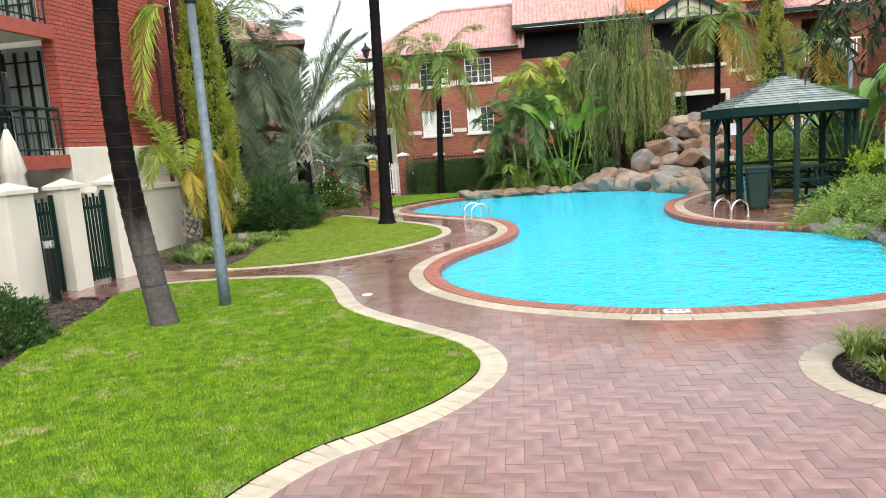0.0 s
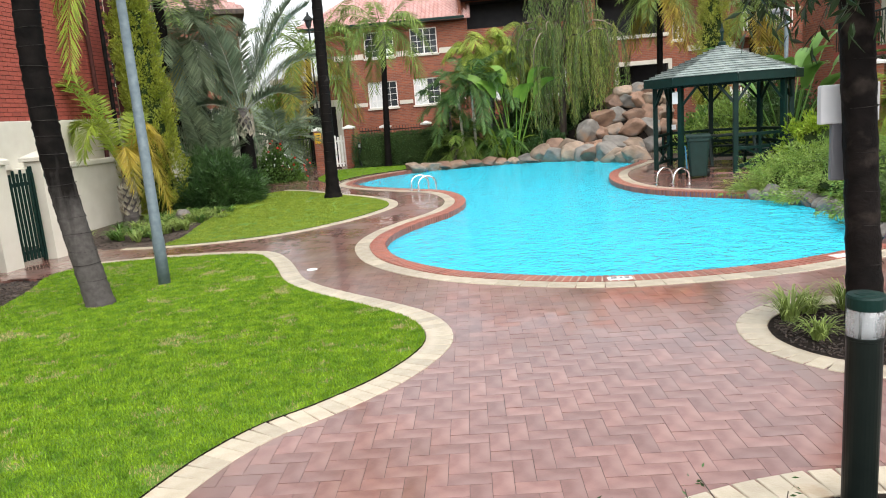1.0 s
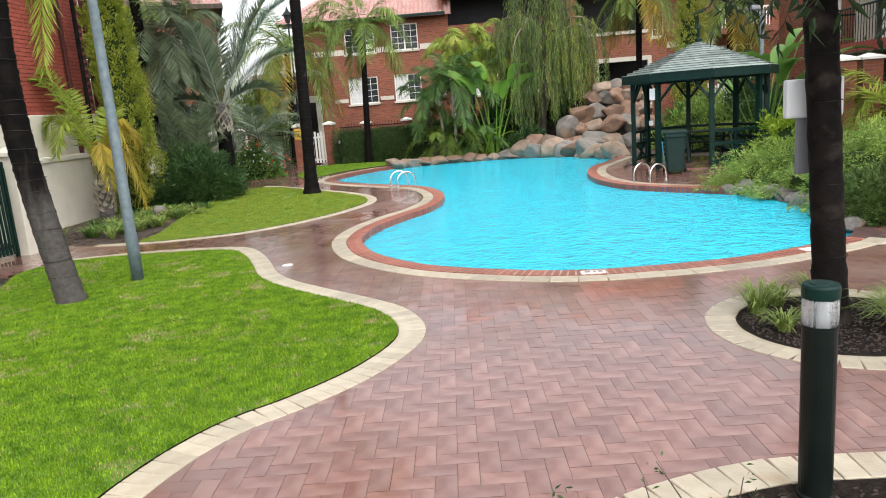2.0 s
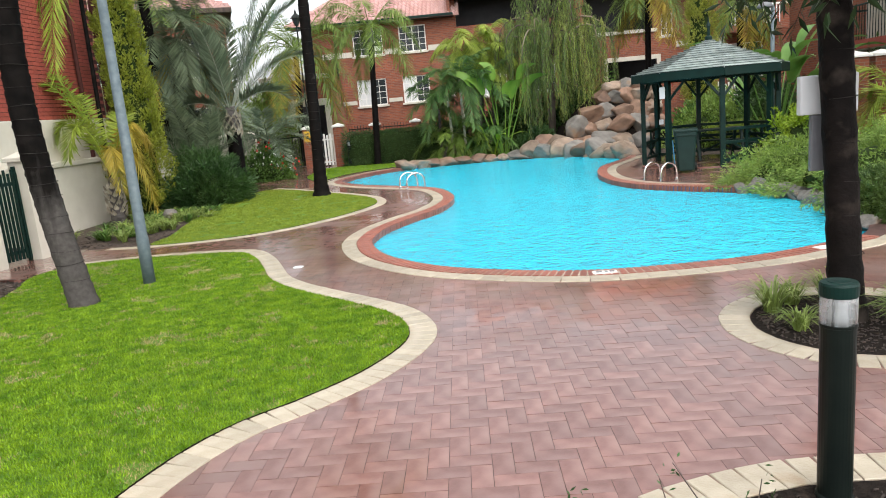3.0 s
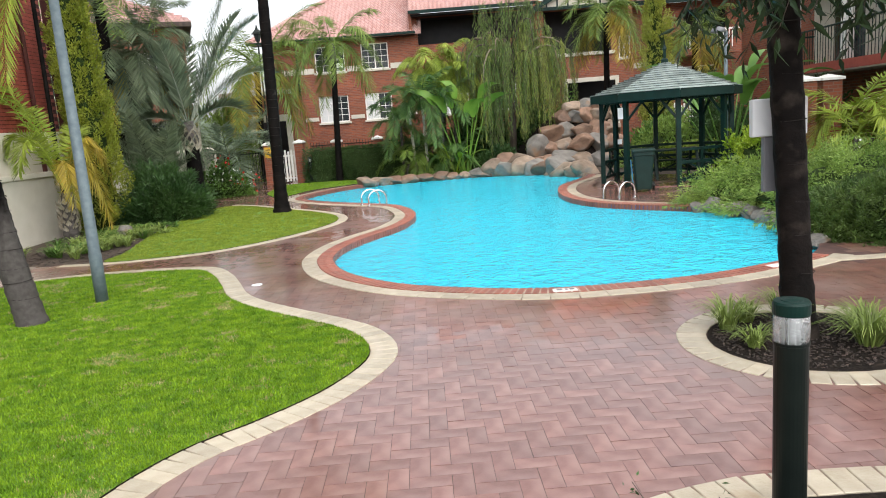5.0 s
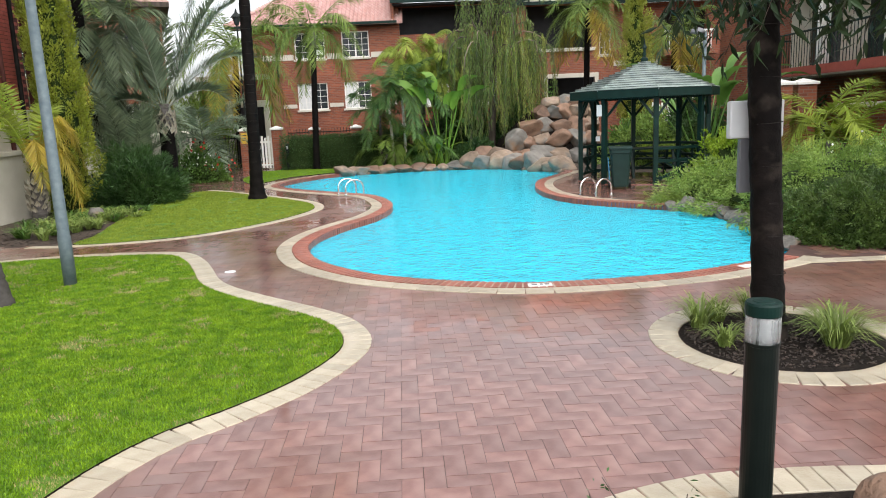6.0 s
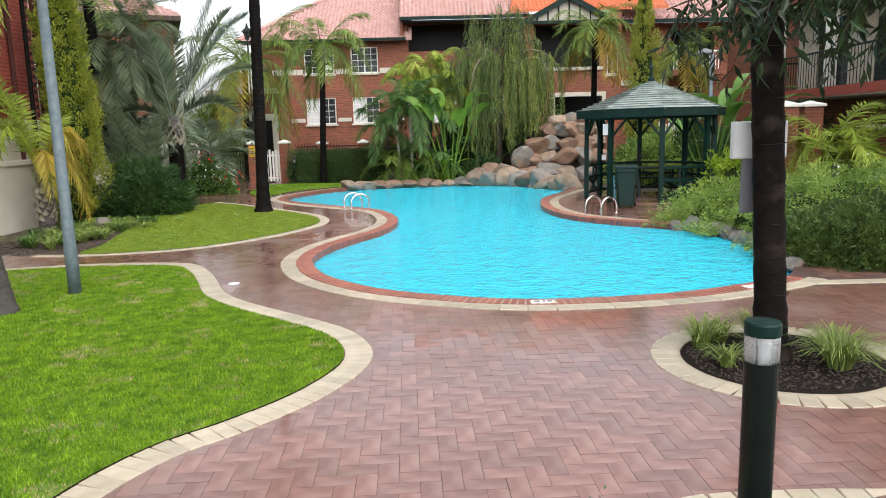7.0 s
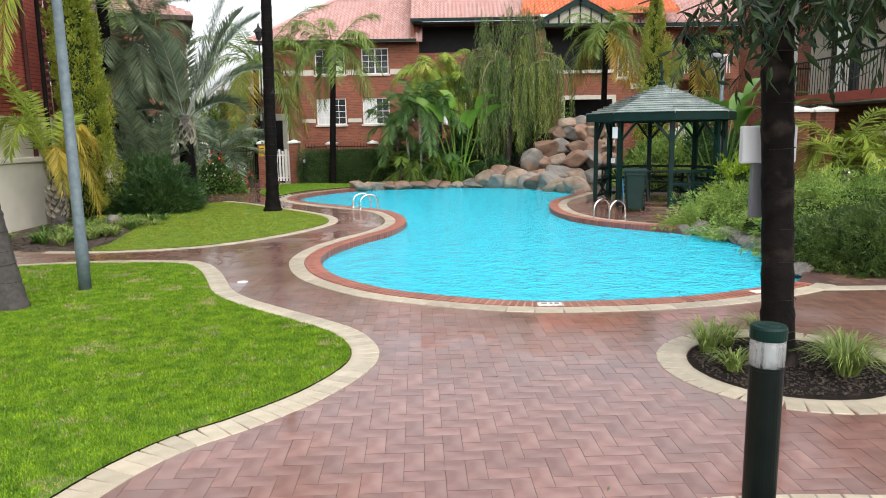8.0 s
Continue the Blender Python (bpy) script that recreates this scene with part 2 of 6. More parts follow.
def two_tone_trunk():
    """Palm trunk, bleached grey at the foot and dark above, with dark streaks running down."""
    m = mat("bleached_palm_trunk", (0.0025, 0.0022, 0.002), (0.010, 0.008, 0.007), 0.75, 6, 0.5, 14, spec=0.08)
    n, l = m.node_tree.nodes, m.node_tree.links
    p = n["Principled BSDF"]
    tc = n.new("ShaderNodeTexCoord")
    sp = n.new("ShaderNodeSeparateXYZ")
    l.new(tc.outputs["Object"], sp.inputs["Vector"])
    mp = n.new("ShaderNodeMapping")
    mp.inputs["Scale"].default_value = (7, 7, 1.3)
    l.new(tc.outputs["Object"], mp.inputs["Vector"])
    nz = n.new("ShaderNodeTexNoise")
    nz.inputs["Scale"].default_value, nz.inputs["Detail"].default_value = 1.0, 5
    l.new(mp.outputs["Vector"], nz.inputs["Vector"])
    ad = n.new("ShaderNodeMath")
    ad.operation = "MULTIPLY_ADD"
    ad.inputs[1].default_value = 2.6
    l.new(nz.outputs["Fac"], ad.inputs[0])
    l.new(sp.outputs["Z"], ad.inputs[2])
    mr = n.new("ShaderNodeMapRange")
    mr.inputs["From Min"].default_value, mr.inputs["From Max"].default_value = 2.0, 2.9
    l.new(ad.outputs["Value"], mr.inputs["Value"])
    grey = n.new("ShaderNodeMix")
    grey.data_type = "RGBA"
    grey.inputs["A"].default_value, grey.inputs["B"].default_value = (0.11, 0.10, 0.094, 1), (0.04, 0.035, 0.032, 1)
    n2 = n.new("ShaderNodeTexNoise")
    n2.inputs["Scale"].default_value = 18
    l.new(tc.outputs["Object"], n2.inputs["Vector"])
    l.new(n2.outputs["Fac"], grey.inputs["Factor"])
    mx = n.new("ShaderNodeMix")
    mx.data_type = "RGBA"
    l.new(mr.outputs["Result"], mx.inputs["Factor"])
    l.new(grey.outputs["Result"], mx.inputs["A"])
    l.new(p.inputs["Base Color"].links[0].from_socket, mx.inputs["B"])
    l.new(mx.outputs["Result"], p.inputs["Base Color"])
    return m


M_TRUNK_P = two_tone_trunk()
M_TRUNK_N = mat("patchy_wet_palm_trunk", (0.003, 0.0026, 0.0024), (0.013, 0.010, 0.009), 0.7, 5, 0.7, 16, stretch=(1, 1, 1.2), c3=(0.045, 0.036, 0.03), c3_scale=2.6, c3_at=0.56, spec=0.1)
M_BARK = mat("brown_bark", (0.035, 0.026, 0.02), (0.09, 0.065, 0.05), 0.85, 8, 0.8, 25, stretch=(1, 1, 0.3))
M_YELLOW = mat("yellow_sign", (0.75, 0.42, 0.02), (0.82, 0.48, 0.03), 0.5, 5)
M_SIGNGREY = mat("pale_grey_plastic", (0.62, 0.64, 0.66), (0.68, 0.70, 0.72), 0.5, 4)
M_SCREEN = mat("grey_curtained_glass", (0.16, 0.165, 0.16), (0.24, 0.245, 0.235), 0.3, 3, stretch=(5, 5, 0.5))
M_MIDGREY = mat("mid_grey_plastic", (0.13, 0.135, 0.15), (0.17, 0.175, 0.19), 0.5, 4)
M_RED = leaf_mat("red_petal", (0.55, 0.02, 0.02), (0.70, 0.06, 0.03))
M_PETAL = leaf_mat("white_petal", (0.75, 0.75, 0.72), (0.80, 0.80, 0.78))
L_PALM = leaf_mat("palm_leaf", (0.085, 0.15, 0.022), (0.2, 0.28, 0.05))
L_PALMY = leaf_mat("yellowing_palm_leaf", (0.26, 0.24, 0.03), (0.45, 0.32, 0.04))
L_LIME = leaf_mat("lime_palm_leaf", (0.2, 0.29, 0.03), (0.32, 0.38, 0.06))
L_GREY = leaf_mat("grey_green_palm_leaf", (0.1, 0.145, 0.085), (0.23, 0.29, 0.19))
L_DEEP = leaf_mat("deep_grey_green_leaf", (0.075, 0.11, 0.055), (0.18, 0.225, 0.125))
L_CONIFER = leaf_mat("golden_conifer_spray", (0.17, 0.21, 0.018), (0.34, 0.37, 0.05))
L_PENCIL = leaf_mat("pale_golden_conifer_spray", (0.24, 0.27, 0.03), (0.42, 0.44, 0.09))
L_DARK = leaf_mat("dark_shrub_leaf", (0.025, 0.065, 0.018), (0.06, 0.12, 0.03))
L_MID = leaf_mat("mid_green_leaf", (0.05, 0.12, 0.018), (0.12, 0.22, 0.04))
L_BRIGHT = leaf_mat("bright_green_leaf", (0.15, 0.28, 0.015), (0.28, 0.38, 0.03))
L_HEDGE = leaf_mat("hedge_leaf", (0.04, 0.085, 0.018), (0.12, 0.18, 0.042))
L_JUNI = leaf_mat("juniper_spray", (0.11, 0.205, 0.035), (0.30, 0.41, 0.09))
L_WEEP = leaf_mat("weeping_leaf", (0.08, 0.14, 0.03), (0.2, 0.27, 0.07))
L_STRAP = leaf_mat("strap_leaf", (0.13, 0.21, 0.04), (0.3, 0.35, 0.1))
L_BIG = leaf_mat("broad_banana_leaf", (0.08, 0.19, 0.03), (0.17, 0.32, 0.07), 0.3)
L_OVER = leaf_mat("overhanging_dark_leaf", (0.012, 0.03, 0.010), (0.036, 0.068, 0.022), 0.42)
L_CANE = leaf_mat("deep_green_cane_leaf", (0.04, 0.105, 0.025), (0.12, 0.21, 0.05))
L_WEEPY = leaf_mat("yellow_green_weeping_leaf", (0.16, 0.22, 0.035), (0.32, 0.36, 0.085))
L_FAN = leaf_mat("fresh_paddle_leaf", (0.09, 0.20, 0.025), (0.19, 0.33, 0.05), 0.3)
M_SCALE = mat("pale_leaf_base", (0.30, 0.26, 0.19), (0.48, 0.44, 0.36), 0.8, 9, 0.4, 40, island=0.25)
M_RIB = mat("pale_frond_midrib", (0.26, 0.29, 0.22), (0.36, 0.38, 0.31), 0.6, 6)
M_LIMB = mat("pale_weathered_limb", (0.16, 0.12, 0.085), (0.28, 0.22, 0.16), 0.8, 8, 0.5, 25)


# ---------------------------------------------------------------- mesh tools
class Shape:
    """Vertices and faces gathered for one mesh."""

    def __init__(self):
        self.v, self.f = [], []

    def add(self, verts, faces):
        k = len(self.v)
        self.v += [tuple(p) for p in verts]
        self.f += [tuple(k + i for i in q) for q in faces]
        return self

    def box(self, lo, hi, m=None):
        (a, b, c), (d, e, f) = lo, hi
        vs = [Vector(p) for p in ((a, b, c), (d, b, c), (d, e, c), (a, e, c), (a, b, f), (d, b, f), (d, e, f), (a, e, f))]
        if m:
            vs = [m @ p for p in vs]
        return self.add(vs, ((3, 2, 1, 0), (4, 5, 6, 7), (0, 1, 5, 4), (1, 2, 6, 5), (2, 3, 7, 6), (3, 0, 4, 7)))

    def bevel_box(self, lo, hi, b, m=None):
        bm = bmesh.new()
        bmesh.ops.create_cube(bm, size=1, matrix=Matrix.Translation((Vector(lo) + Vector(hi)) / 2) @ Matrix.Diagonal((*(Vector(hi) - Vector(lo)), 1)))
        bmesh.ops.bevel(bm, geom=bm.edges[:], offset=b, segments=2, profile=0.6, affect="EDGES")
        if m:
            bm.transform(m)
        bm.verts.index_update()
        self.add([v.co.copy() for v in bm.verts], [[v.index for v in f.verts] for f in bm.faces])
        bm.free()
        return self

    def tube(self, points, radii, sides=8, caps=True):
        pts = [Vector(p) for p in points]
        rr = radii if hasattr(radii, "__len__") else [radii] * len(pts)
        k = len(self.v)
        side = None
        for i, p in enumerate(pts):
            d = (pts[min(i + 1, len(pts) - 1)] - pts[max(i - 1, 0)]).normalized()
            if side is None:
                side = d.orthogonal().normalized()
            side = (side - d * side.dot(d)).normalized()
            up = d.cross(side)
            self.v += [tuple(p + rr[i] * (math.cos(a) * side + math.sin(a) * up)) for a in (2 * math.pi * j / sides for j in range(sides))]
        for i in range(len(pts) - 1):
            for j in range(sides):
                a, b = k + i * sides + j, k + i * sides + (j + 1) % sides
                self.f.append((a, b, b + sides, a + sides))
        if caps:
            self.f.append(tuple(k + j for j in reversed(range(sides))))
            self.f.append(tuple(k + (len(pts) - 1) * sides + j for j in range(sides)))
        return self

    def lathe(self, profile, sides=24, at=(0, 0, 0)):
        """Turned about the z axis: profile of (radius, height) from the bottom up."""
        k = len(self.v)
        for r, z in profile:
            self.v += [(at[0] + r * math.cos(2 * math.pi * j / sides), at[1] + r * math.sin(2 * math.pi * j / sides), at[2] + z) for j in range(sides)]
        for i in range(len(profile) - 1):
            for j in range(sides):
                a, b = k + i * sides + j, k + i * sides + (j + 1) % sides
                self.f.append((a, b, b + sides, a + sides))
        self.f.append(tuple(k + j for j in reversed(range(sides))))
        self.f.append(tuple(k + (len(profile) - 1) * sides + j for j in range(sides)))
        return self

    def leaf(self, at, way, side, length, width, fold=0.0, bend=0.0):
        """A pointed leaf of four triangles, folded along its rib and bent down."""
        w, s = way * length, side * width
        n = w.cross(s).normalized()
        mid = at + w * 0.45 + n * (fold * width)
        tip = at + w - Vector((0, 0, bend * length))
        return self.add((at, mid + s * 0.5 - n * (2 * fold * width), tip, mid - s * 0.5 - n * (2 * fold * width), mid), ((0, 1, 4), (1, 2, 4), (0, 4, 3), (4, 2, 3)))

    def mesh(self, name, material, smooth=False):
        me = bpy.data.meshes.new(name)
        me.from_pydata(self.v, [], self.f)
        if smooth:
            me.shade_smooth()
        me.materials.append(material)
        return me


def part(name, shape, material, parent=None, label="", smooth=False, at=None):
    ob = new(name, shape.mesh(name, material, smooth))
    ob.parent = parent
    if at:
        ob.location = at
    if label:
        tagged(ob, label)
    return ob


def thing(name, at, label, category, group="", turn=0.0):
    ob = new(name)
    ob.matrix_basis = pose(*at, 0, 0, turn)
    return tagged(ob, label, category, group)


def structure(name, shape, material, label, category, smooth=False, kind="structure"):
    return tagged(part(name, shape, material, smooth=smooth), label, category, kind=kind)


def spline(points, closed=True, step=0.12):
    """Catmull-Rom curve through plan points, sampled about every step metres."""
    p = [Vector((x, y, 0)) for x, y in points]
    n, out = len(p), []
    for i in range(n if closed else n - 1):
        a, b, c, d = (p[(i + k) % n] if closed else p[min(max(i + k, 0), n - 1)] for k in (-1, 0, 1, 2))
        m = max(2, int((c - b).length / step))
        for j in range(m):
            t = j / m
            out.append(0.5 * (2 * b + (c - a) * t + (2 * a - 5 * b + 4 * c - d) * t**2 + (3 * b - a - 3 * c + d) * t**3))
    return out if closed else out + [p[-1]]


def inside(poly, pts):
    """Which of the plan points lie inside the closed outline."""
    a = np.array([(q[0], q[1]) for q in poly])
    b = np.roll(a, -1, 0)
    x, y = np.asarray(pts, float)[:, 0, None], np.asarray(pts, float)[:, 1, None]
    cross = ((a[:, 1] > y) != (b[:, 1] > y)) & (x < (b[:, 0] - a[:, 0]) * (y - a[:, 1]) / (b[:, 1] - a[:, 1] + 1e-12) + a[:, 0])
    return cross.sum(1) % 2 == 1


def away(poly, pts):
    """Distance of plan points from an outline."""
    a = np.array([(q[0], q[1]) for q in poly])
    p = np.asarray(pts, float)[:, None, :2]
    return np.sqrt(((p - a[None]) ** 2).sum(-1)).min(1)


def offset(line, d, closed=True):
    """The line moved sideways by d metres, to its right as it runs."""
    n, out = len(line), []
    for i, p in enumerate(line):
        a, b = (line[i - 1], line[(i + 1) % n]) if closed else (line[max(i - 1, 0)], line[min(i + 1, n - 1)])
        t = (b - a).normalized()
        out.append(p + Vector((t.y, -t.x, 0)) * d)
    return out


def along(line, step, closed=True):
    """Places and headings every step metres along a line."""
    pts = line + [line[0]] if closed else line
    total, out, want = 0.0, [], step / 2
    for a, b in zip(pts, pts[1:]):
        d = (b - a).length
        while d > 1e-6 and want <= total + d:
            out.append((a.lerp(b, (want - total) / d), math.atan2(b.y - a.y, b.x - a.x)))
            want += step
        total += d
    return out


def fill(outlines, z):
    """A flat sheet bounded by the first outline, with the others as holes."""
    bm = bmesh.new()
    for line in outlines:
        vs = [bm.verts.new((p[0], p[1], z)) for p in line]
        for a, b in zip(vs, vs[1:] + vs[:1]):
            bm.edges.new((a, b))
    bmesh.ops.triangle_fill(bm, use_beauty=True, edges=bm.edges[:])
    for f in bm.faces:
        if f.normal.z < 0:
            f.normal_flip()
    s = Shape()
    bm.verts.index_update()
    s.add([v.co.copy() for v in bm.verts], [[v.index for v in f.verts] for f in bm.faces])
    bm.free()
    return s


def chip(l, w, h, b):
    """One laid piece, centred on its top face, with worn upper edges: 5 faces above, 4 chamfers."""
    x, y = l / 2, w / 2
    vs = [(-x, -y, -h), (x, -y, -h), (x, y, -h), (-x, y, -h), (-x, -y, -b), (x, -y, -b), (x, y, -b), (-x, y, -b),
          (-x + b, -y + b, 0), (x - b, -y + b, 0), (x - b, y - b, 0), (-x + b, y - b, 0)]
    fs = [(8, 9, 10, 11)]
    for j in range(4):
        k = (j + 1) % 4
        fs += [(j, k, 4 + k, 4 + j), (4 + j, 4 + k, 8 + k, 8 + j)]
    return vs, fs


def lay(name, piece, places, material, parent, keep=300, near=lambda m: m.translation.length):
    """Lays alike pieces: the keep nearest as parts of their own on one mesh, the rest joined."""
    places = sorted(places, key=near)
    one = Shape().add(*piece).mesh(name, material)
    for m in places[:keep]:
        ob = new(name, one)
        ob.parent, ob.matrix_basis = parent, m
    if places[keep:]:
        vs, fs = np.array(piece[0]), piece[1]
        s = Shape()
        for m in places[keep:]:
            a = np.array(m)
            s.add(vs @ a[:3, :3].T + a[:3, 3], fs)
        ob = part(name + "_field", s, material, parent)
        tagged(ob, kind="stuff")


# ---------------------------------------------------------------- plan
POOL = spline([(-4.45, 21.2), (-4.1, 22.8), (-3.2, 24.2), (-1.9, 25.0), (0.3, 25.3), (2.3, 25.0), (3.6, 23.6), (4.2, 21.9), (3.7, 20.6), (3.0, 19.2),
               (2.66, 17.7), (2.62, 16.2), (2.9, 15.0), (3.45, 14.15), (4.1, 13.5), (4.8, 12.75), (5.08, 11.6), (5.0, 10.4), (4.75, 9.25), (4.28, 8.45),
               (3.57, 8.02), (2.93, 7.75), (2.26, 7.6), (1.62, 7.54), (1.14, 7.54), (0.7, 7.62), (0.08, 7.85), (-0.59, 8.22), (-1.1, 8.7), (-1.5, 9.27),
               (-1.75, 9.9), (-1.88, 10.6), (-1.8, 11.5), (-1.48, 12.45), (-1.05, 13.4), (-0.82, 14.6), (-0.92, 15.8), (-1.4, 17.2), (-2.4, 18.25), (-3.4, 19.25), (-4.1, 20.2)])
LAWN_EDGE = [(-6.4, 10.15), (-5.5, 10.37), (-4.5, 10.38), (-3.8, 10.22), (-3.4, 9.65), (-3.12, 9.05), (-2.82, 8.35), (-2.5, 7.87), (-2.05, 7.4), (-1.67, 7.05), (-1.32, 6.72),
             (-1.05, 6.42), (-0.88, 6.09), (-0.81, 5.8), (-0.82, 5.55), (-0.9, 5.28), (-1.03, 5.0), (-1.18, 4.76), (-1.46, 4.42), (-1.73, 4.15), (-1.94, 3.8), (-2.1, 3.3), (-2.2, 2.6), (-2.3, 1.5), (-2.4, -1.0)]
LAWN_A = spline(LAWN_EDGE + [(-5.2, -1.0), (-5.3, 4), (-5.63, 6), (-5.87, 6.7), (-6.09, 7.64), (-6.35, 8.7), (-6.62, 9.45)])
EDGE_A = spline(LAWN_EDGE, False)
LAWN_B = spline([(-5.86, 11.6), (-5.95, 12.5), (-6.35, 14.5), (-6.7, 17.1), (-6.85, 18.9), (-6.4, 20.0), (-5.7, 19.7), (-4.69, 18.55), (-3.4, 17.05), (-2.72, 16.0),
                 (-2.5, 15.1), (-2.63, 14.3), (-3.07, 13.3), (-3.81, 12.3), (-4.65, 11.78)])
EDGE_B = spline([(-6.6, 11.66), (-5.86, 11.6), (-4.65, 11.78), (-3.81, 12.3), (-3.07, 13.3), (-2.63, 14.3), (-2.5, 15.1), (-2.72, 16.0), (-3.4, 17.05), (-4.69, 18.55), (-5.7, 19.7), (-6.4, 20.3)], False)
LAWN_C = spline([(-6.1, 23.4), (-6.3, 25.0), (-6.2, 27.3), (-3.0, 27.0), (-2.2, 26.1), (-3.4, 25.1), (-4.6, 23.9), (-5.1, 22.3), (-5.3, 21.6)])
PLANTER = [Vector((2.71 + 0.765 * math.cos(a), 5.36 + 0.755 * math.sin(a), 0)) for a in (-2 * math.pi * k / 60 for k in range(60))]
BED = spline([(0.2, 2.2), (0.55, 2.75), (0.88, 2.95), (1.32, 3.09), (1.66, 3.11), (2.1, 3.1), (2.8, 3.0), (3.6, 2.5), (4.4, 1.0), (4.0, -2.0), (0.5, -2.0), (-0.1, 0.6)])
PAVED = [Vector((x, y, 0)) for x, y in ((-2.6, 0.5), (9, 0.5), (9, 8.13), (5.5, 8.13), (5.5, 12.5), (6.6, 14.2), (7.6, 18), (5.6, 20.6), (4.9, 22), (4.6, 24.2), (2.8, 25.9), (-1, 26), (-3, 26), (-5.6, 26), (-6.2, 29.5), (-7.9, 29.5), (-7.6, 22),
                                            (-6.5, 19.9), (-5.5, 17), (-5.8, 11.62), (-8.1, 11.7), (-8.1, 9.6), (-6.4, 9.4), (-5, 9.4), (-5, 3))]

# ---------------------------------------------------------------- ground, pool, paving
far = [Vector((x, y, 0)) for x, y in ((-400, -300), (400, -300), (400, 700), (-400, 700))]
structure("ground", fill([far, POOL], -0.045), M_GROUND, "dark brown garden soil between the plantings", "ground")
rim = [(p.x, p.y) for p in POOL]
n_rim = len(rim)
basin = tagged(part("pool_basin", Shape().add([(x, y, -0.2) for x, y in rim] + [(x, y, -0.95) for x, y in rim],
               [(i, (i + 1) % n_rim, n_rim + (i + 1) % n_rim, n_rim + i) for i in range(n_rim)]), M_POOL), "bright blue painted freeform swimming pool basin", "pool", kind="structure")
bed_sheet = fill([POOL], -0.95)
part("pool_floor", bed_sheet, M_POOL, basin)
part("tile_band", Shape().add([(x, y, 0.0) for x, y in rim] + [(x, y, -0.2) for x, y in rim],
     [(i, (i + 1) % n_rim, n_rim + (i + 1) % n_rim, n_rim + i) for i in range(n_rim)]), M_BAND, basin, "dark blue waterline tile band")
structure("water", fill([POOL], -0.09), M_WATER, "clear cyan pool water pocked by light rain", "water")


def lawn(name, outline, label):
    ob = structure(name, fill([outline], 0.012), M_TURF, label, "lawn")
    skirt = Shape()
    k = len(outline)
    skirt.add([(p.x, p.y, 0.012) for p in outline] + [(p.x, p.y, -0.06) for p in outline], [(i, (i + 1) % k, k + (i + 1) % k, k + i) for i in range(k)])
    part("turf_edge", skirt, M_SOIL, ob)
    return ob


lawn("lawn_1", LAWN_A, "bright green mown lawn with straw-coloured worn patches")
lawn("lawn_2", LAWN_B, "bright green mown lawn beside the pool path")
lawn("lawn_3", LAWN_C, "small green lawn in front of the clipped hedge")
structure("planting_bed_1", fill([PLANTER], 0.003), M_SOIL, "round bed of dark wet mulch round a palm", "planting bed")
structure("planting_bed_2", fill([BED], 0.003), M_SOIL, "dark mulched bed with cream edging", "planting bed")


# ---------------------------------------------------------------- walls and buildings
def wall_with_openings(x0, x1, z0, z1, thick, openings):
    """An upright wall along x, its front at y = 0, with rectangular openings (x0, x1, z0, z1) right through it."""
    xs = sorted({x0, x1, *(o[0] for o in openings), *(o[1] for o in openings)})
    zs = sorted({z0, z1, *(o[2] for o in openings), *(o[3] for o in openings)})
    nx, nz = len(xs), len(zs)

    def solid(i, j):
        if not (0 <= i < nx - 1 and 0 <= j < nz - 1):
            return False
        x, z = (xs[i] + xs[i + 1]) / 2, (zs[j] + zs[j + 1]) / 2
        return not any(o[0] < x < o[1] and o[2] < z < o[3] for o in openings)

    at = lambda i, j, back: (back * nz + j) * nx + i
    verts = [(x, y, z) for y in (0, thick) for z in zs for x in xs]
    faces = []
    for i in range(nx - 1):
        for j in range(nz - 1):
            if not solid(i, j):
                continue
            faces.append((at(i, j, 0), at(i + 1, j, 0), at(i + 1, j + 1, 0), at(i, j + 1, 0)))
            faces.append((at(i, j + 1, 1), at(i + 1, j + 1, 1), at(i + 1, j, 1), at(i, j, 1)))
            for di, dj, a, b in ((-1, 0, (i, j + 1), (i, j)), (1, 0, (i + 1, j), (i + 1, j + 1)), (0, -1, (i, j), (i + 1, j)), (0, 1, (i + 1, j + 1), (i, j + 1))):
                if not solid(i + di, j + dj):
                    faces.append((at(*b, 0), at(*a, 0), at(*a, 1), at(*b, 1)))
    used = sorted({v for f in faces for v in f})
    slot = {v: k for k, v in enumerate(used)}
    return Shape().add([verts[v] for v in used], [[slot[v] for v in f] for f in faces])


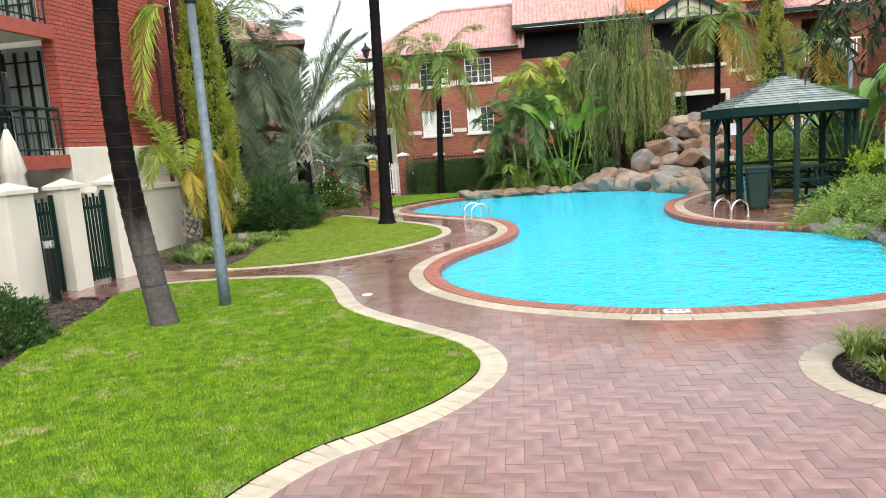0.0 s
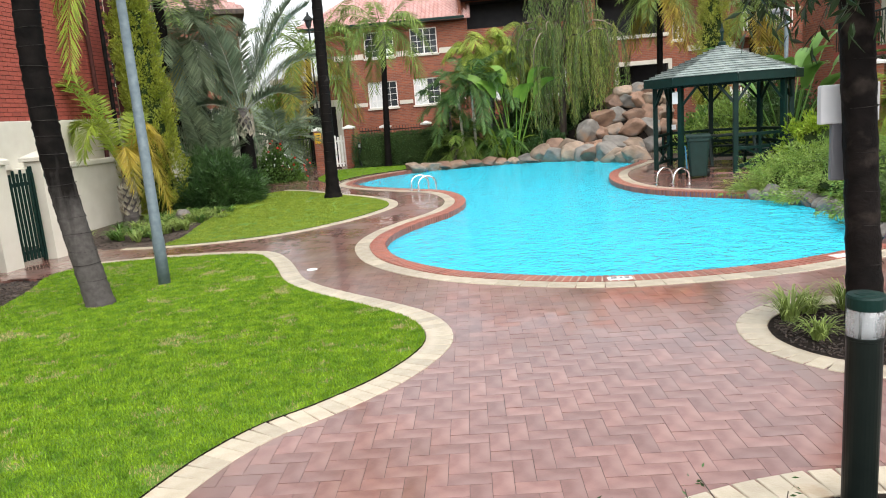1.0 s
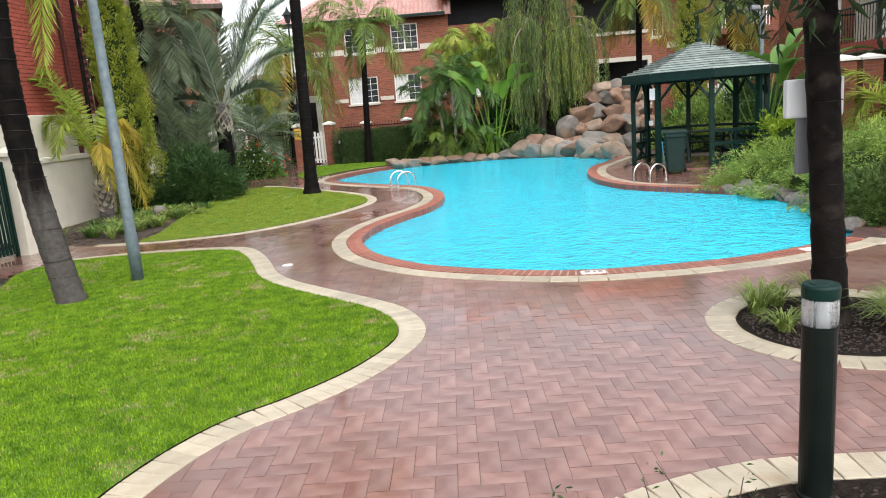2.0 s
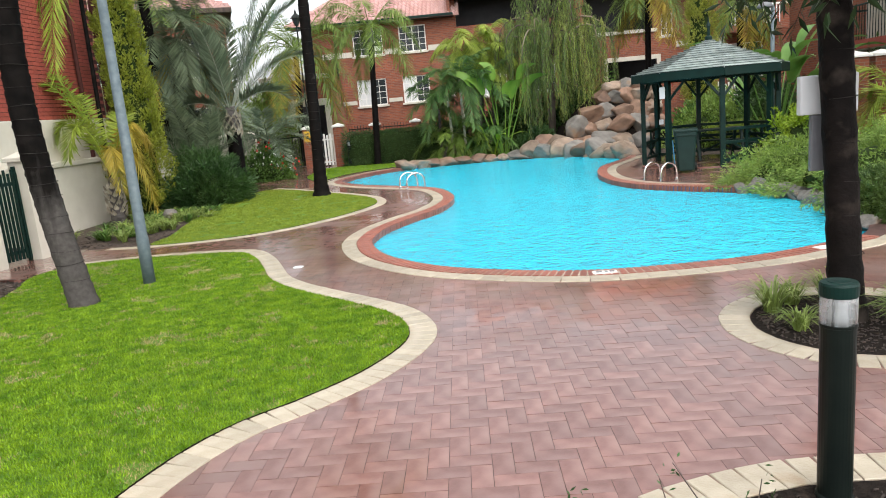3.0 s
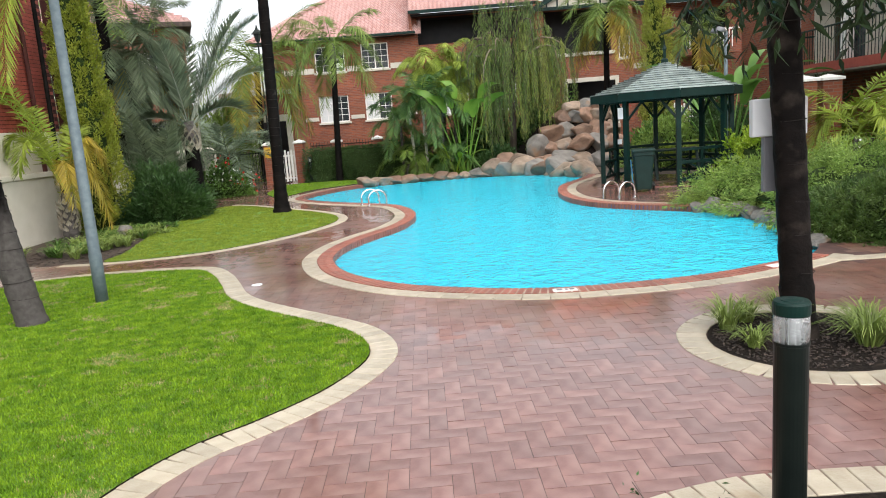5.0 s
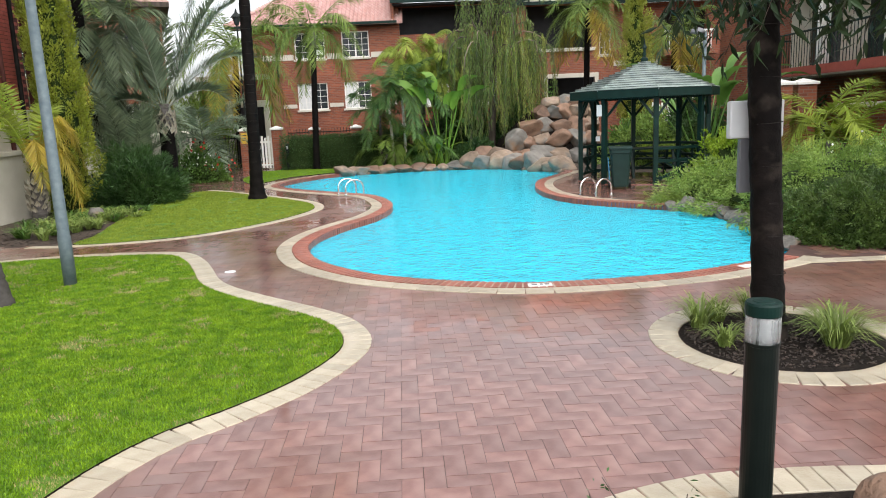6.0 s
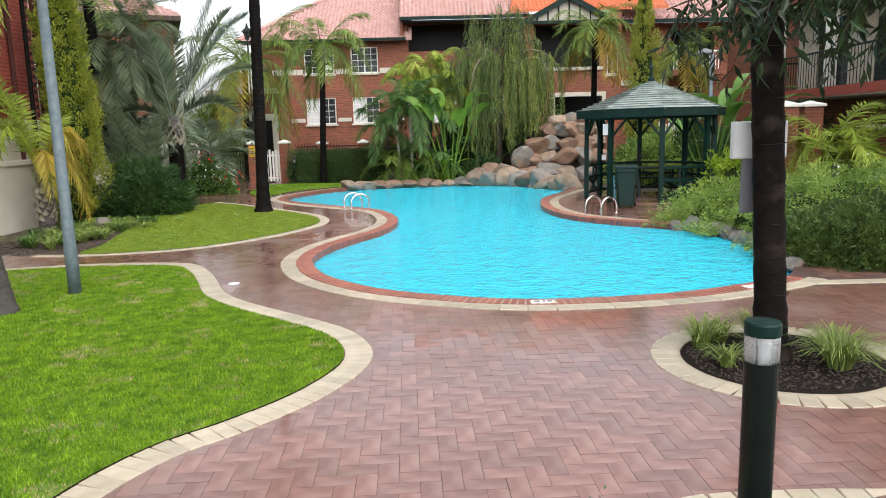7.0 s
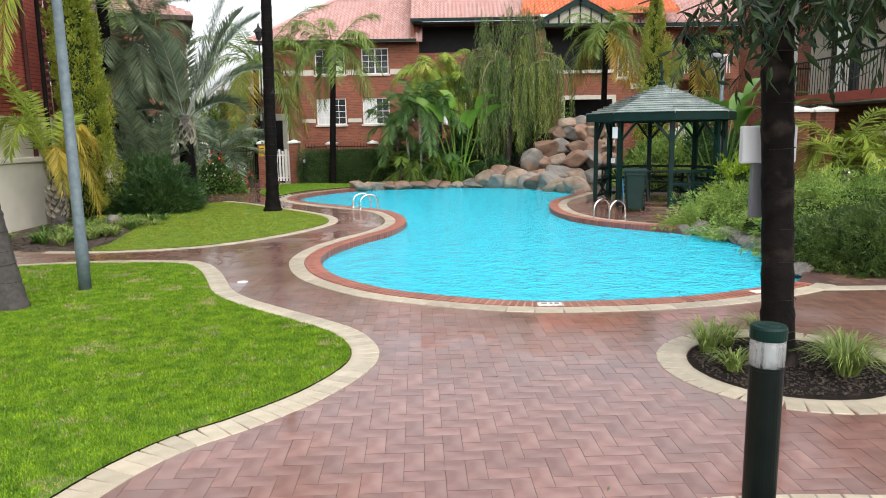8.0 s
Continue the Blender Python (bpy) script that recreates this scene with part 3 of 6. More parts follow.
def window(parent, x0, x1, z0, z1, y, bars=(3, 4), blind=False, frame_m=None):
    """A sash window in a wall's opening: frame, glazing bars, panes, sill and a curtain behind."""
    frame_m = frame_m or M_WHITE
    w = new("window")
    w.parent, w.location = parent, (x0, y, z0)
    W_, H_ = x1 - x0, z1 - z0
    f = Shape()
    for lo, hi in (((0, 0.05, 0), (0.06, 0.12, H_)), ((W_ - 0.06, 0.05, 0), (W_, 0.12, H_)), ((0.06, 0.05, 0), (W_ - 0.06, 0.12, 0.06)), ((0.06, 0.05, H_ - 0.06), (W_ - 0.06, 0.12, H_)),
                   ((W_ / 2 - 0.035, 0.045, 0.06), (W_ / 2 + 0.035, 0.118, H_ - 0.06))):
        f.bevel_box(lo, hi, 0.006)
    part("window_frame", f, frame_m, w)
    for half in (0, 1):
        a, b = (0.06, W_ / 2 - 0.035) if half == 0 else (W_ / 2 + 0.035, W_ - 0.06)
        for i in range(1, bars[0] - 1):
            x = a + (b - a) * i / (bars[0] - 1)
            part("glazing_bar", Shape().box((x - 0.012, 0.07, 0.06), (x + 0.012, 0.10, H_ - 0.06)), frame_m, w)
        for i in range(1, bars[1]):
            z = 0.06 + (H_ - 0.12) * i / bars[1]
            part("glazing_bar", Shape().box((a, 0.071, z - 0.012), (b, 0.099, z + 0.012)), frame_m, w)
        part("pane", Shape().box((a, 0.084, 0.06), (b, 0.09, H_ - 0.06)), M_GLASS if not (blind and half == 0) else M_BLIND, w)
    part("window_sill", Shape().bevel_box((-0.08, -0.08, -0.1), (W_ + 0.08, 0.14, 0.0), 0.012), M_CREAM, w)
    return w


def tile_roof(x0, x1, y0, z0, y1, z1, inset0=0.0, inset1=0.0, course=0.32, wave=0.22):
    """A pitched roof slope of rolled tiles laid in stepped courses, from the eave up to the ridge; insets make hips."""
    s = Shape()
    run = math.hypot(y1 - y0, z1 - z0)
    rows, cols = int(run / course), int((x1 - x0) / (wave / 4))
    for r in range(rows):
        k = len(s.v)
        for t, lift in ((r / rows, 0.07), ((r + 1) / rows, 0.0)):
            a, b = x0 + inset0 * t, x1 - inset1 * t
            for c in range(cols + 1):
                x = x0 + (x1 - x0) * c / cols
                bump = 0.07 * math.cos(2 * math.pi * x / wave)
                s.v.append((min(max(x, a), b), y0 + (y1 - y0) * t, z0 + (z1 - z0) * t + lift + bump))
        top = k + cols + 1
        for c in range(cols):
            s.f.append((k + c, k + c + 1, top + c + 1, top + c))
        if r == 0:
            low = len(s.v)
            s.v += [(x0 + (x1 - x0) * c / cols, y0 + 0.01, z0 - 0.09) for c in range(cols + 1)]
            s.f += [(low + c, low + c + 1, k + c + 1, k + c) for c in range(cols)]
        else:
            for c in range(cols):
                s.f.append((prev + c, prev + c + 1, k + c + 1, k + c))
        prev = top
    return s


apartments = thing("apartment_building", (0, 39, 0), "orange brick apartment building with cream bands and pink tiled roof", "building")
wall_a = part("wall", wall_with_openings(-9.2, -1.5, -0.05, 6.85, 0.3, [(-6.8, -5.2, 2.4, 3.8), (-4.3, -2.85, 2.4, 3.8), (-6.8, -5.2, 5.05, 6.4), (-4.3, -2.85, 5.05, 6.4)]), M_BRICK_B, apartments)
for x0, x1 in ((-6.8, -5.2), (-4.3, -2.85)):
    window(apartments, x0, x1, 2.4, 3.8, 0, blind=True)
    window(apartments, x0, x1, 5.05, 6.4, 0)
for z0, z1, spans in ((2.52, 2.72, ((-8.6, -6.88), (-5.12, -4.38), (-2.77, -1.5))), (5.02, 5.3, ((-8.6, -6.88), (-5.12, -4.38), (-2.77, -1.5)))):
    for a, b in spans:
        part("band", Shape().box((a, -0.03, z0), (b, 0.0, z1)), M_CREAM, apartments, "cream rendered band")
# thin near-black sheet behind the openings, painted as the rooms' shade
part("interior_shade_sheet", Shape().box((-9, 1.2, 0), (-1.6, 1.3, 6.7)), M_DARK, apartments)
part("roof", tile_roof(-10.2, -1.0, -0.6, 6.72, 4.0, 9.6, inset0=4.2), M_ROOF, apartments, "pale pink terracotta tiled roof")
part("gutter", Shape().box((-10.2, -0.68, 6.66), (-1.3, -0.56, 6.78)), M_GREEN, apartments)
part("soffit", Shape().box((-10.0, -0.58, 6.64), (-1.3, 0.1, 6.68)), M_BLACK, apartments)
part("hip_ridge", Shape().tube(((-10.2, -0.6, 6.8), (-6.0, 4.0, 9.68), (-1.0, 4.0, 9.68)), 0.12, 8), M_ROOF, apartments)
part("downpipe", Shape().tube(((-7.75, -0.06, 0), (-7.75, -0.06, 6.7)), 0.05, 8), M_GREEN, apartments)
# taller middle range with a recessed dark loggia under its eave
part("wall", wall_with_openings(-1.5, 4.9, -0.05, 7.7, 0.3, [(-1.2, 4.6, 6.1, 7.5), (0.0, 1.3, 2.4, 3.8), (2.6, 3.9, 2.4, 3.8)]), M_BRICK_B, apartments)
# shade of the loggia and rooms is put into this sheet's colour
part("interior_shade_sheet", Shape().box((-1.4, 1.4, 0), (4.8, 1.5, 7.6)), M_DARK, apartments)
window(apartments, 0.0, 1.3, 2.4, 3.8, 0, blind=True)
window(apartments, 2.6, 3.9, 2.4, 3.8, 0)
# added ceiling closes the gap to the sky, coloured dark as shade
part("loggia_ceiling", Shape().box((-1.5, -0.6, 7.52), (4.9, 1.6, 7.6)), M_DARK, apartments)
part("roof", tile_roof(-1.6, 5.2, -0.7, 7.75, 4.5, 11.2), M_ROOF, apartments, "pale pink terracotta tiled roof")
part("gutter", Shape().box((-1.6, -0.8, 7.62), (5.2, -0.66, 7.78)), M_GREEN, apartments)
part("gable_wall", Shape().add([(-1.45, -0.5, 6.8), (-1.45, 4.4, 9.4), (-1.45, 4.4, 11.0), (-1.45, -0.5, 7.7), (-1.6, -0.5, 6.8), (-1.6, 4.4, 9.4), (-1.6, 4.4, 11.0), (-1.6, -0.5, 7.7)],
     [(0, 1, 2, 3), (7, 6, 5, 4), (3, 2, 6, 7), (0, 3, 7, 4)]), M_BRICK_B, apartments)
# gabled bay with balcony
bay = thing("gabled_bay", (0, 38.2, 0), "orange brick bay with dark balcony under a green-trimmed gable", "building")
part("wall", wall_with_openings(4.9, 10.0, -0.05, 7.75, 0.3, [(5.4, 8.9, 5.0, 7.2), (6.5, 9.0, 0.0, 3.5), (9.25, 9.85, 4.6, 5.7)]), M_BRICK_B, bay)
window(bay, 9.25, 9.85, 4.6, 5.7, 0, bars=(2, 3))
# backing sheet and slab coloured near-black for the balcony's shade
part("interior_shade_sheet", Shape().box((5, 1.6, 0), (9.9, 1.7, 7.6)), M_DARK, bay)
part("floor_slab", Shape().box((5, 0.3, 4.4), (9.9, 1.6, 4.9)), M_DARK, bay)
part("balcony_sill", Shape().bevel_box((5.2, -0.1, 4.85), (9.05, 0.32, 5.02), 0.015), M_CREAM, bay)
for lo, hi in (((6.3, -0.06, 0.0), (6.5, 0.32, 3.5)), ((6.3, -0.06, 3.5), (9.2, 0.32, 3.72)), ((9.0, -0.06, 0.0), (9.2, 0.32, 3.5))):
    part("door_surround", Shape().bevel_box(lo, hi, 0.01), M_CREAM, bay)
g = Shape()
gx, gz = 7.15, 8.55
for sgn in (-1, 1):
    m = pose(gx, -0.5, gz, 0, sgn * 27, 0)
    g.box((0, -0.06, -0.2) if sgn > 0 else (-2.9, -0.06, -0.2), (2.9, 0.02, 0.05) if sgn > 0 else (0, 0.02, 0.05), m)
part("bargeboard", g, M_GREEN, bay)
part("gable_panel", Shape().add([(4.9, -0.3, 7.3), (9.4, -0.3, 7.3), (gx, -0.3, gz - 0.05), (4.9, -0.2, 7.3), (9.4, -0.2, 7.3), (gx, -0.2, gz - 0.05)], [(0, 1, 2), (5, 4, 3), (0, 3, 4, 1)]), M_CREAM, bay)
g = Shape()
for i in range(7):
    x = 5.5 + i * 0.55
    g.box((x, -0.34, 7.3), (x + 0.08, -0.3, 7.3 + max(0.15, 1.15 - abs(x - gx) * 0.5)))
g.box((4.9, -0.36, 7.2), (9.4, -0.3, 7.36))
part("timber_trim", g, M_GREEN, bay)
part("roof", Shape().add([(gx, -0.6, gz + 0.1), (gx, 3, gz + 0.1), (4.5, 3, 7.2), (4.5, -0.6, 7.2), (9.8, 3, 7.2), (9.8, -0.6, 7.2)], [(0, 1, 2, 3), (1, 0, 5, 4)]), M_ROOF2, bay)
part("main_roof", tile_roof(4.2, 12.5, 0.2, 8.0, 5.0, 11.4, 1.0, 1.0), M_ROOF2, bay, "bright orange terracotta tiled roof")
# right range
range_r = thing("apartment_building", (0, 40, 0), "brick apartment range with white-railed balconies and pink tiled roof", "building")
part("wall", wall_with_openings(10.0, 26.0, -0.05, 7.4, 0.3, [(11.0, 12.6, 2.4, 3.9), (13.2, 15.6, 4.9, 7.0), (13.2, 15.0, 2.2, 4.0), (17, 19, 4.9, 7.0), (17, 19, 2.2, 4.0)]), M_BRICK_B, range_r)
# near-black backing in place of rooms without light
part("interior_shade_sheet", Shape().box((10, 1.5, 0), (26, 1.6, 7.3)), M_DARK, range_r)
for x0, x1 in ((11.0, 12.6),):
    window(range_r, x0, x1, 2.4, 3.9, 0, blind=True)
window(range_r, 13.2, 15.0, 2.2, 4.0, 0, blind=True)
for x0 in (13.2, 17.0):
    part("balcony_slab", Shape().box((x0 - 0.3, -1.2, 4.5), (x0 + 2.6, 0.0, 4.8)), M_BRICK_B, range_r)
    for i in range(16):
        part("baluster", Shape().box((x0 - 0.2 + i * 0.16, -1.15, 4.8), (x0 - 0.16 + i * 0.16, -1.11, 5.7)), M_WHITE, range_r)
    part("handrail", Shape().box((x0 - 0.3, -1.18, 5.7), (x0 + 2.6, -1.08, 5.78)), M_WHITE, range_r)
part("roof", tile_roof(9.8, 27, -0.8, 7.5, 5.0, 11.5), M_ROOF, range_r)
part("gutter", Shape().box((9.8, -0.9, 7.3), (27, -0.76, 7.5)), M_GREEN, range_r)
part("band", Shape().box((10.0, -0.04, 4.1), (13.0, 0.0, 4.4)), M_CREAM, range_r)
# entry wing with arched white-framed doorway
entry = thing("entry_porch", (0, 33, 0), "low brick entry porch with white-framed doorway and cream coping", "porch")
part("wall", wall_with_openings(-10.2, -6.98, -0.05, 3.75, 0.3, [(-8.8, -7.35, 0.0, 2.55)]), M_BRICK_B, entry)
part("side_wall", Shape().box((-7.28, 0.3, -0.05), (-6.98, 2.6, 3.75)), M_BRICK_B, entry)
part("coping", Shape().bevel_box((-10.3, -0.08, 3.75), (-6.9, 0.4, 3.98), 0.02), M_CREAM, entry)
# dark sheet painting the shade inside the porch
part("interior_shade_sheet", Shape().box((-10, 1.6, 0), (-7.3, 1.7, 3.7)), M_DARK, entry)
for lo, hi in (((-9.05, -0.06, 0), (-8.8, 0.3, 2.55)), ((-7.35, -0.06, 0), (-7.1, 0.3, 2.55)), ((-9.05, -0.06, 2.55), (-7.1, 0.3, 2.85))):
    part("door_surround", Shape().bevel_box(lo, hi, 0.015), M_CREAM, entry)

# ---- the red brick block beside the lawn
block = thing("brick_apartment_block", (-9.3, 12.6, 0), "red brick apartment block on a cream rendered base with balconies", "building")
part("wall", Shape().box((-0.25, 0, 2.36), (0, 4.6, 9.0)), M_MORTAR_L, block)
part("recessed_wall", Shape().box((-0.75, 4.6, 2.36), (-0.4, 5.3, 9.0)), M_MORTAR_L, block)
part("wall", Shape().box((-0.35, 5.3, 2.36), (0, 5.9, 9.0)), M_MORTAR_L, block)
part("base_wall", Shape().bevel_box((-0.4, -0.02, 1.45), (0.035, 5.9, 2.36), 0.02), M_CREAM, block, "cream rendered plinth")
part("base_wall", Shape().bevel_box((-0.5, 0.3, -0.1), (0.32, 5.9, 1.36), 0.02), M_CREAM, block, "cream rendered plinth")
part("ledge", Shape().bevel_box((-0.5, 0.26, 1.36), (0.37, 5.92, 1.47), 0.02), M_CREAM, block)
part("downpipe", Shape().tube(((0.08, 3.57, 1.47), (0.08, 3.57, 9.0)), 0.05, 8), M_MORTAR_L, block)
part("recess_wall", Shape().box((-3.0, -9, -0.1), (-2.7, 0, 9.0)), M_MIDGREY, block)
part("party_wall", Shape().box((-2.7, 0.14, -0.1), (-0.35, 0.4, 9.0)), M_CREAM, block)
part("ground_wall", Shape().box((-1.4, -9, -0.1), (-1.2, -0.1, 2.0)), M_CREAM, block)
part("ground_window", Shape().box((-1.19, -2.6, 0.4), (-1.15, -0.5, 1.75)), M_DARK, block)
for z in (2.12, 4.54):
    part("balcony_slab", Shape().box((-2.7, -9, z - 0.14), (-0.06, -0.05, z + 0.06)), M_CREAM, block)
    part("slab_edge", Shape().bevel_box((-0.06, -9, z - 0.16), (0.03, -0.02, z + 0.1), 0.01), M_BRICK_L, block, "red brick slab edging")
    for k in range(4):
        part("glazed_screen_mullion", Shape().box((-0.42 - k * 0.26, 0.05, z + 0.1), (-0.38 - k * 0.26, 0.1, z + 2.1)), M_BLACK, block)
    for k in range(5):
        part("glazed_screen_bar", Shape().box((-1.2, 0.06, z + 0.1 + k * 0.45), (-0.4, 0.09, z + 0.13 + k * 0.45)), M_BLACK, block)
    part("glazed_screen_pane", Shape().box((-1.2, 0.1, z + 0.08), (-0.36, 0.12, z + 2.2)), M_SCREEN, block, "grey curtained glazing")
    # flat near-black panel painted as the shade in an open doorway
    part("doorway_shade_sheet", Shape().box((-2.7, 0.1, z + 0.08), (-1.22, 0.12, z + 2.2)), M_DARK, block)
    rail = new("railing")
    rail.parent = block
    for zz in (0.2, 0.78, 0.96):
        part("rail", Shape().tube(((-0.03, -9, z + zz), (-0.03, -0.12, z + zz)), 0.025 if zz > 0.9 else 0.018, 6), M_GREEN, rail)
    part("rail", Shape().tube(((-0.03, -0.12, z + 0.96), (-0.3, -0.05, z + 0.96)), 0.025, 6), M_GREEN, rail)
    for i in range(62):
        y = -0.12 - i * 0.13
        part("post" if i % 12 == 0 else "baluster", Shape().tube(((-0.03, y, z + 0.1), (-0.03, y, z + (0.96 if i % 12 == 0 else 0.78))), 0.022 if i % 12 == 0 else 0.009, 5), M_GREEN, rail)
# washing on an airer, folded sunshade in the yard below
airer = thing("clothes_airer", (-9.75, 11.2, 2.19), "clothes airer hung with dark washing on the balcony", "clothes airer")
part("frame", Shape().tube(((0, -0.6, 0), (0, -0.6, 1.55), (0, 0.6, 1.55), (0, 0.6, 0)), 0.012, 6), M_CHROME, airer)
for i in range(6):
    s = Shape()
    y, h = -0.5 + i * 0.19, random.uniform(0.5, 0.85)
    for k in range(6):
        s.add([(0.03 * math.sin(k * 1.3 + j), y + 0.03 * k, 1.53 - h * j / 3 + 0.02 * math.sin(k)) for j in range(4)], [])
    for k in range(5):
        for j in range(3):
            s.f.append((k * 4 + j, k * 4 + 4 + j, k * 4 + 5 + j, k * 4 + j + 1))
    part("garment", s, random.choice([M_BLUE, M_BLACK, M_DARK, M_MIDGREY]), airer, smooth=True)
shade = thing("garden_umbrella", (-8.9, 10.55, 0), "closed cream garden umbrella behind the wall", "umbrella")
s = Shape()
prof = [(0.05, 1.1), (0.18, 1.15), (0.21, 1.45), (0.16, 1.9), (0.2, 1.96), (0.11, 2.4), (0.03, 2.65)]
s.lathe(prof, 20)
s.v = [(x * (1 + 0.18 * math.sin(7 * math.atan2(y, x))), y * (1 + 0.18 * math.sin(7 * math.atan2(y, x))), z) for x, y, z in s.v]
part("canopy", s, M_CREAM, shade, smooth=True)
part("pole", Shape().tube(((0, 0, 0), (0, 0, 2.75)), 0.022, 8), M_GALV, shade)


def pillar(at, size, height, cap_h, m_body, m_cap, label, category="pillar", turn=0.0, group=""):
    p = thing("gate_pillar", at, label, category, group, turn)
    h = size / 2
    part("shaft", Shape().bevel_box((-h, -h, 0), (h, h, height), 0.012), m_body, p)
    c = h + 0.05
    part("cap", Shape().bevel_box((-c, -c, height), (c, c, height + 0.07), 0.01).add(
        [(-c + 0.01, -c + 0.01, height + 0.07), (c - 0.01, -c + 0.01, height + 0.07), (c - 0.01, c - 0.01, height + 0.07), (-c + 0.01, c - 0.01, height + 0.07), (0, 0, height + 0.07 + cap_h)],
        [(0, 1, 4), (1, 2, 4), (2, 3, 4), (3, 0, 4)]), m_cap, p, "pyramid cap")
    return p


def slat_gate(at, width, height, turn, label, m=None, n=9):
    g = thing("slatted_gate", at, label, "gate", turn=turn)
    for z in (0.15, height - 0.25):
        part("rail", Shape().box((0, 0.02, z), (width, 0.05, z + 0.06)), m or M_GREEN, g)
    for i in range(n):
        x = (i + 0.5) * width / n
        part("slat", Shape().bevel_box((x - 0.3 * width / n, 0, 0.05), (x + 0.3 * width / n, 0.02, height - 0.05 + 0.06 * (i % 2)), 0.004), m or M_GREEN, g)
    for x in (0, width - 0.05):
        part("stile", Shape().bevel_box((x, 0.02, 0.0), (x + 0.05, 0.07, height + 0.05), 0.005), m or M_GREEN, g)
    return g


row_a = math.degrees(math.atan2(1.9, 0.36))
for k, (x, y) in enumerate(((-7.99, 9.28), (-7.80, 10.25), (-7.62, 11.25))):
    pillar((x, y, -0.04), 0.34 if k else 0.46, 1.66, 0.11, M_CREAM, M_CREAM, "cream rendered gate pillar with pyramid cap", turn=row_a - 90, group="garden wall pillars")
slat_gate((-7.96, 9.52, 0), 0.56, 1.5, row_a, "dark green slatted gate between cream pillars")
slat_gate((-7.77, 10.43, 0), 0.66, 1.5, row_a, "dark green slatted gate between cream pillars")
garden_wall = thing("garden_wall", (0, 0, 0), "cream rendered garden wall with projecting coping", "wall")
part("wall", Shape().box((-8.62, 2.0, -0.05), (-8.4, 8.98, 1.38)), M_CREAM, garden_wall)
part("coping", Shape().bevel_box((-8.68, 2.0, 1.38), (-8.34, 8.98, 1.5), 0.015), M_CREAM, garden_wall)

# ---- far white fence and pillars beyond the shrubs
for x, y in ((-9.75, 26.3), (-8.95, 26.6), (-11.6, 25.6)):
    pillar((x, y, -0.04), 0.42, 1.55, 0.1, M_CREAM, M_CREAM, "cream rendered pillar of the far fence", group="far fence pillars")
slat_gate((-11.4, 25.7, 0), 1.45, 1.3, 20, "pale grey slatted fence panel", M_MIDGREY, 14)
far_wall = thing("boundary_wall", (0, 0, 0), "cream rendered boundary wall behind the shrubs", "wall")
part("wall", Shape().box((-13.5, 20.6, -0.05), (-9.3, 20.8, 1.6)).box((-13.5, 25.4, -0.05), (-11.8, 25.6, 1.5)), M_CREAM, far_wall)

# ---- neighbouring brick house beyond the palms
house = thing("neighbouring_house", (-10.5, 30, 0), "brown brick house with dark eaves behind the palms", "house", turn=21)
openings = [(-2.0, -0.9, 4.0, 5.6), (-2.0, -0.9, 1.2, 2.8), (-5.6, -4.2, 4.0, 5.6)]
part("wall", wall_with_openings(-9.5, 0.0, -0.05, 6.5, 0.3, openings), M_BRICK_B, house)
part("side_wall", Shape().box((-0.3, 0.3, -0.05), (0.0, 7.0, 6.5)), M_BRICK_B, house)
for o in openings:
    window(house, *o, 0)
# backing sheet coloured as the unlit inside of the house
part("interior_shade_sheet", Shape().box((-9.3, 1.2, 0), (-0.4, 1.3, 6.4)), M_DARK, house)
part("eave", Shape().bevel_box((-9.9, -0.5, 6.5), (0.35, 7.4, 6.7), 0.02), M_BARK, house, "dark timber eave")
part("roof", tile_roof(-9.9, 0.35, -0.5, 6.72, 3.4, 8.6, 0.0, 3.9), M_ROOF, house)
part("roof", Shape().add([(0.35, -0.5, 6.72), (0.35, 7.4, 6.72), (-3.5, 3.45, 8.6)], [(0, 1, 2)]), M_ROOF, house)
lantern = thing("lamp_post", (-7.48, 30.0, 0), "black lantern lamp post beside the porch", "lamp post")
part("column", Shape().lathe([(0.06, -0.05), (0.06, 0.5), (0.04, 0.55), (0.035, 5.75)], 12), M_BLACK, lantern, smooth=True)
part("lantern_cage", Shape().lathe([(0.08, 5.75), (0.17, 6.05)], 6), M_GLASS, lantern)
part("lantern_roof", Shape().lathe([(0.24, 6.05), (0.22, 6.1), (0.06, 6.25), (0.02, 6.4)], 6), M_BLACK, lantern)
flood = thing("floodlight", (-3.98, 27.33, 4.2), "small floodlight with pale face fixed to the slim palm", "floodlight")
part("housing", Shape().bevel_box((-0.14, -0.05, 0), (0.3, 0.08, 0.3), 0.02), M_BLACK, flood)
part("lens", Shape().bevel_box((0.02, -0.07, 0.03), (0.26, -0.045, 0.2), 0.008), M_WHITE, flood)
slat_gate((8.35, 26.4, 0.0), 0.85, 1.95, 4, "white slatted gate behind the gazebo planting", M_WHITE, 8)

# ---- brick piers, gate and black fence behind the hedge
for x, y in ((-7.2, 28.6), (-5.95, 28.6)):
    pillar((x, y, -0.04), 0.36, 1.58, 0.09, M_BRICK_B, M_WHITE, "brick gate pier with white cap", group="brick fence piers")
for x in (-4.6, -2.9, -0.9, 1.2):
    pillar((x, 29.6, -0.04), 0.36, 1.5, 0.09, M_BRICK_B, M_WHITE, "brick fence pier with white cap", group="brick fence piers")
slat_gate((-7.0, 28.6, 0), 0.88, 1.3, 0, "white slatted pool gate", M_WHITE, 7)
board = thing("notice", (-7.2, 28.4, 1.05), "yellow warning notice on the brick pier", "sign")
part("board", Shape().bevel_box((-0.13, 0, 0), (0.13, 0.018, 0.42), 0.006), M_YELLOW, board)
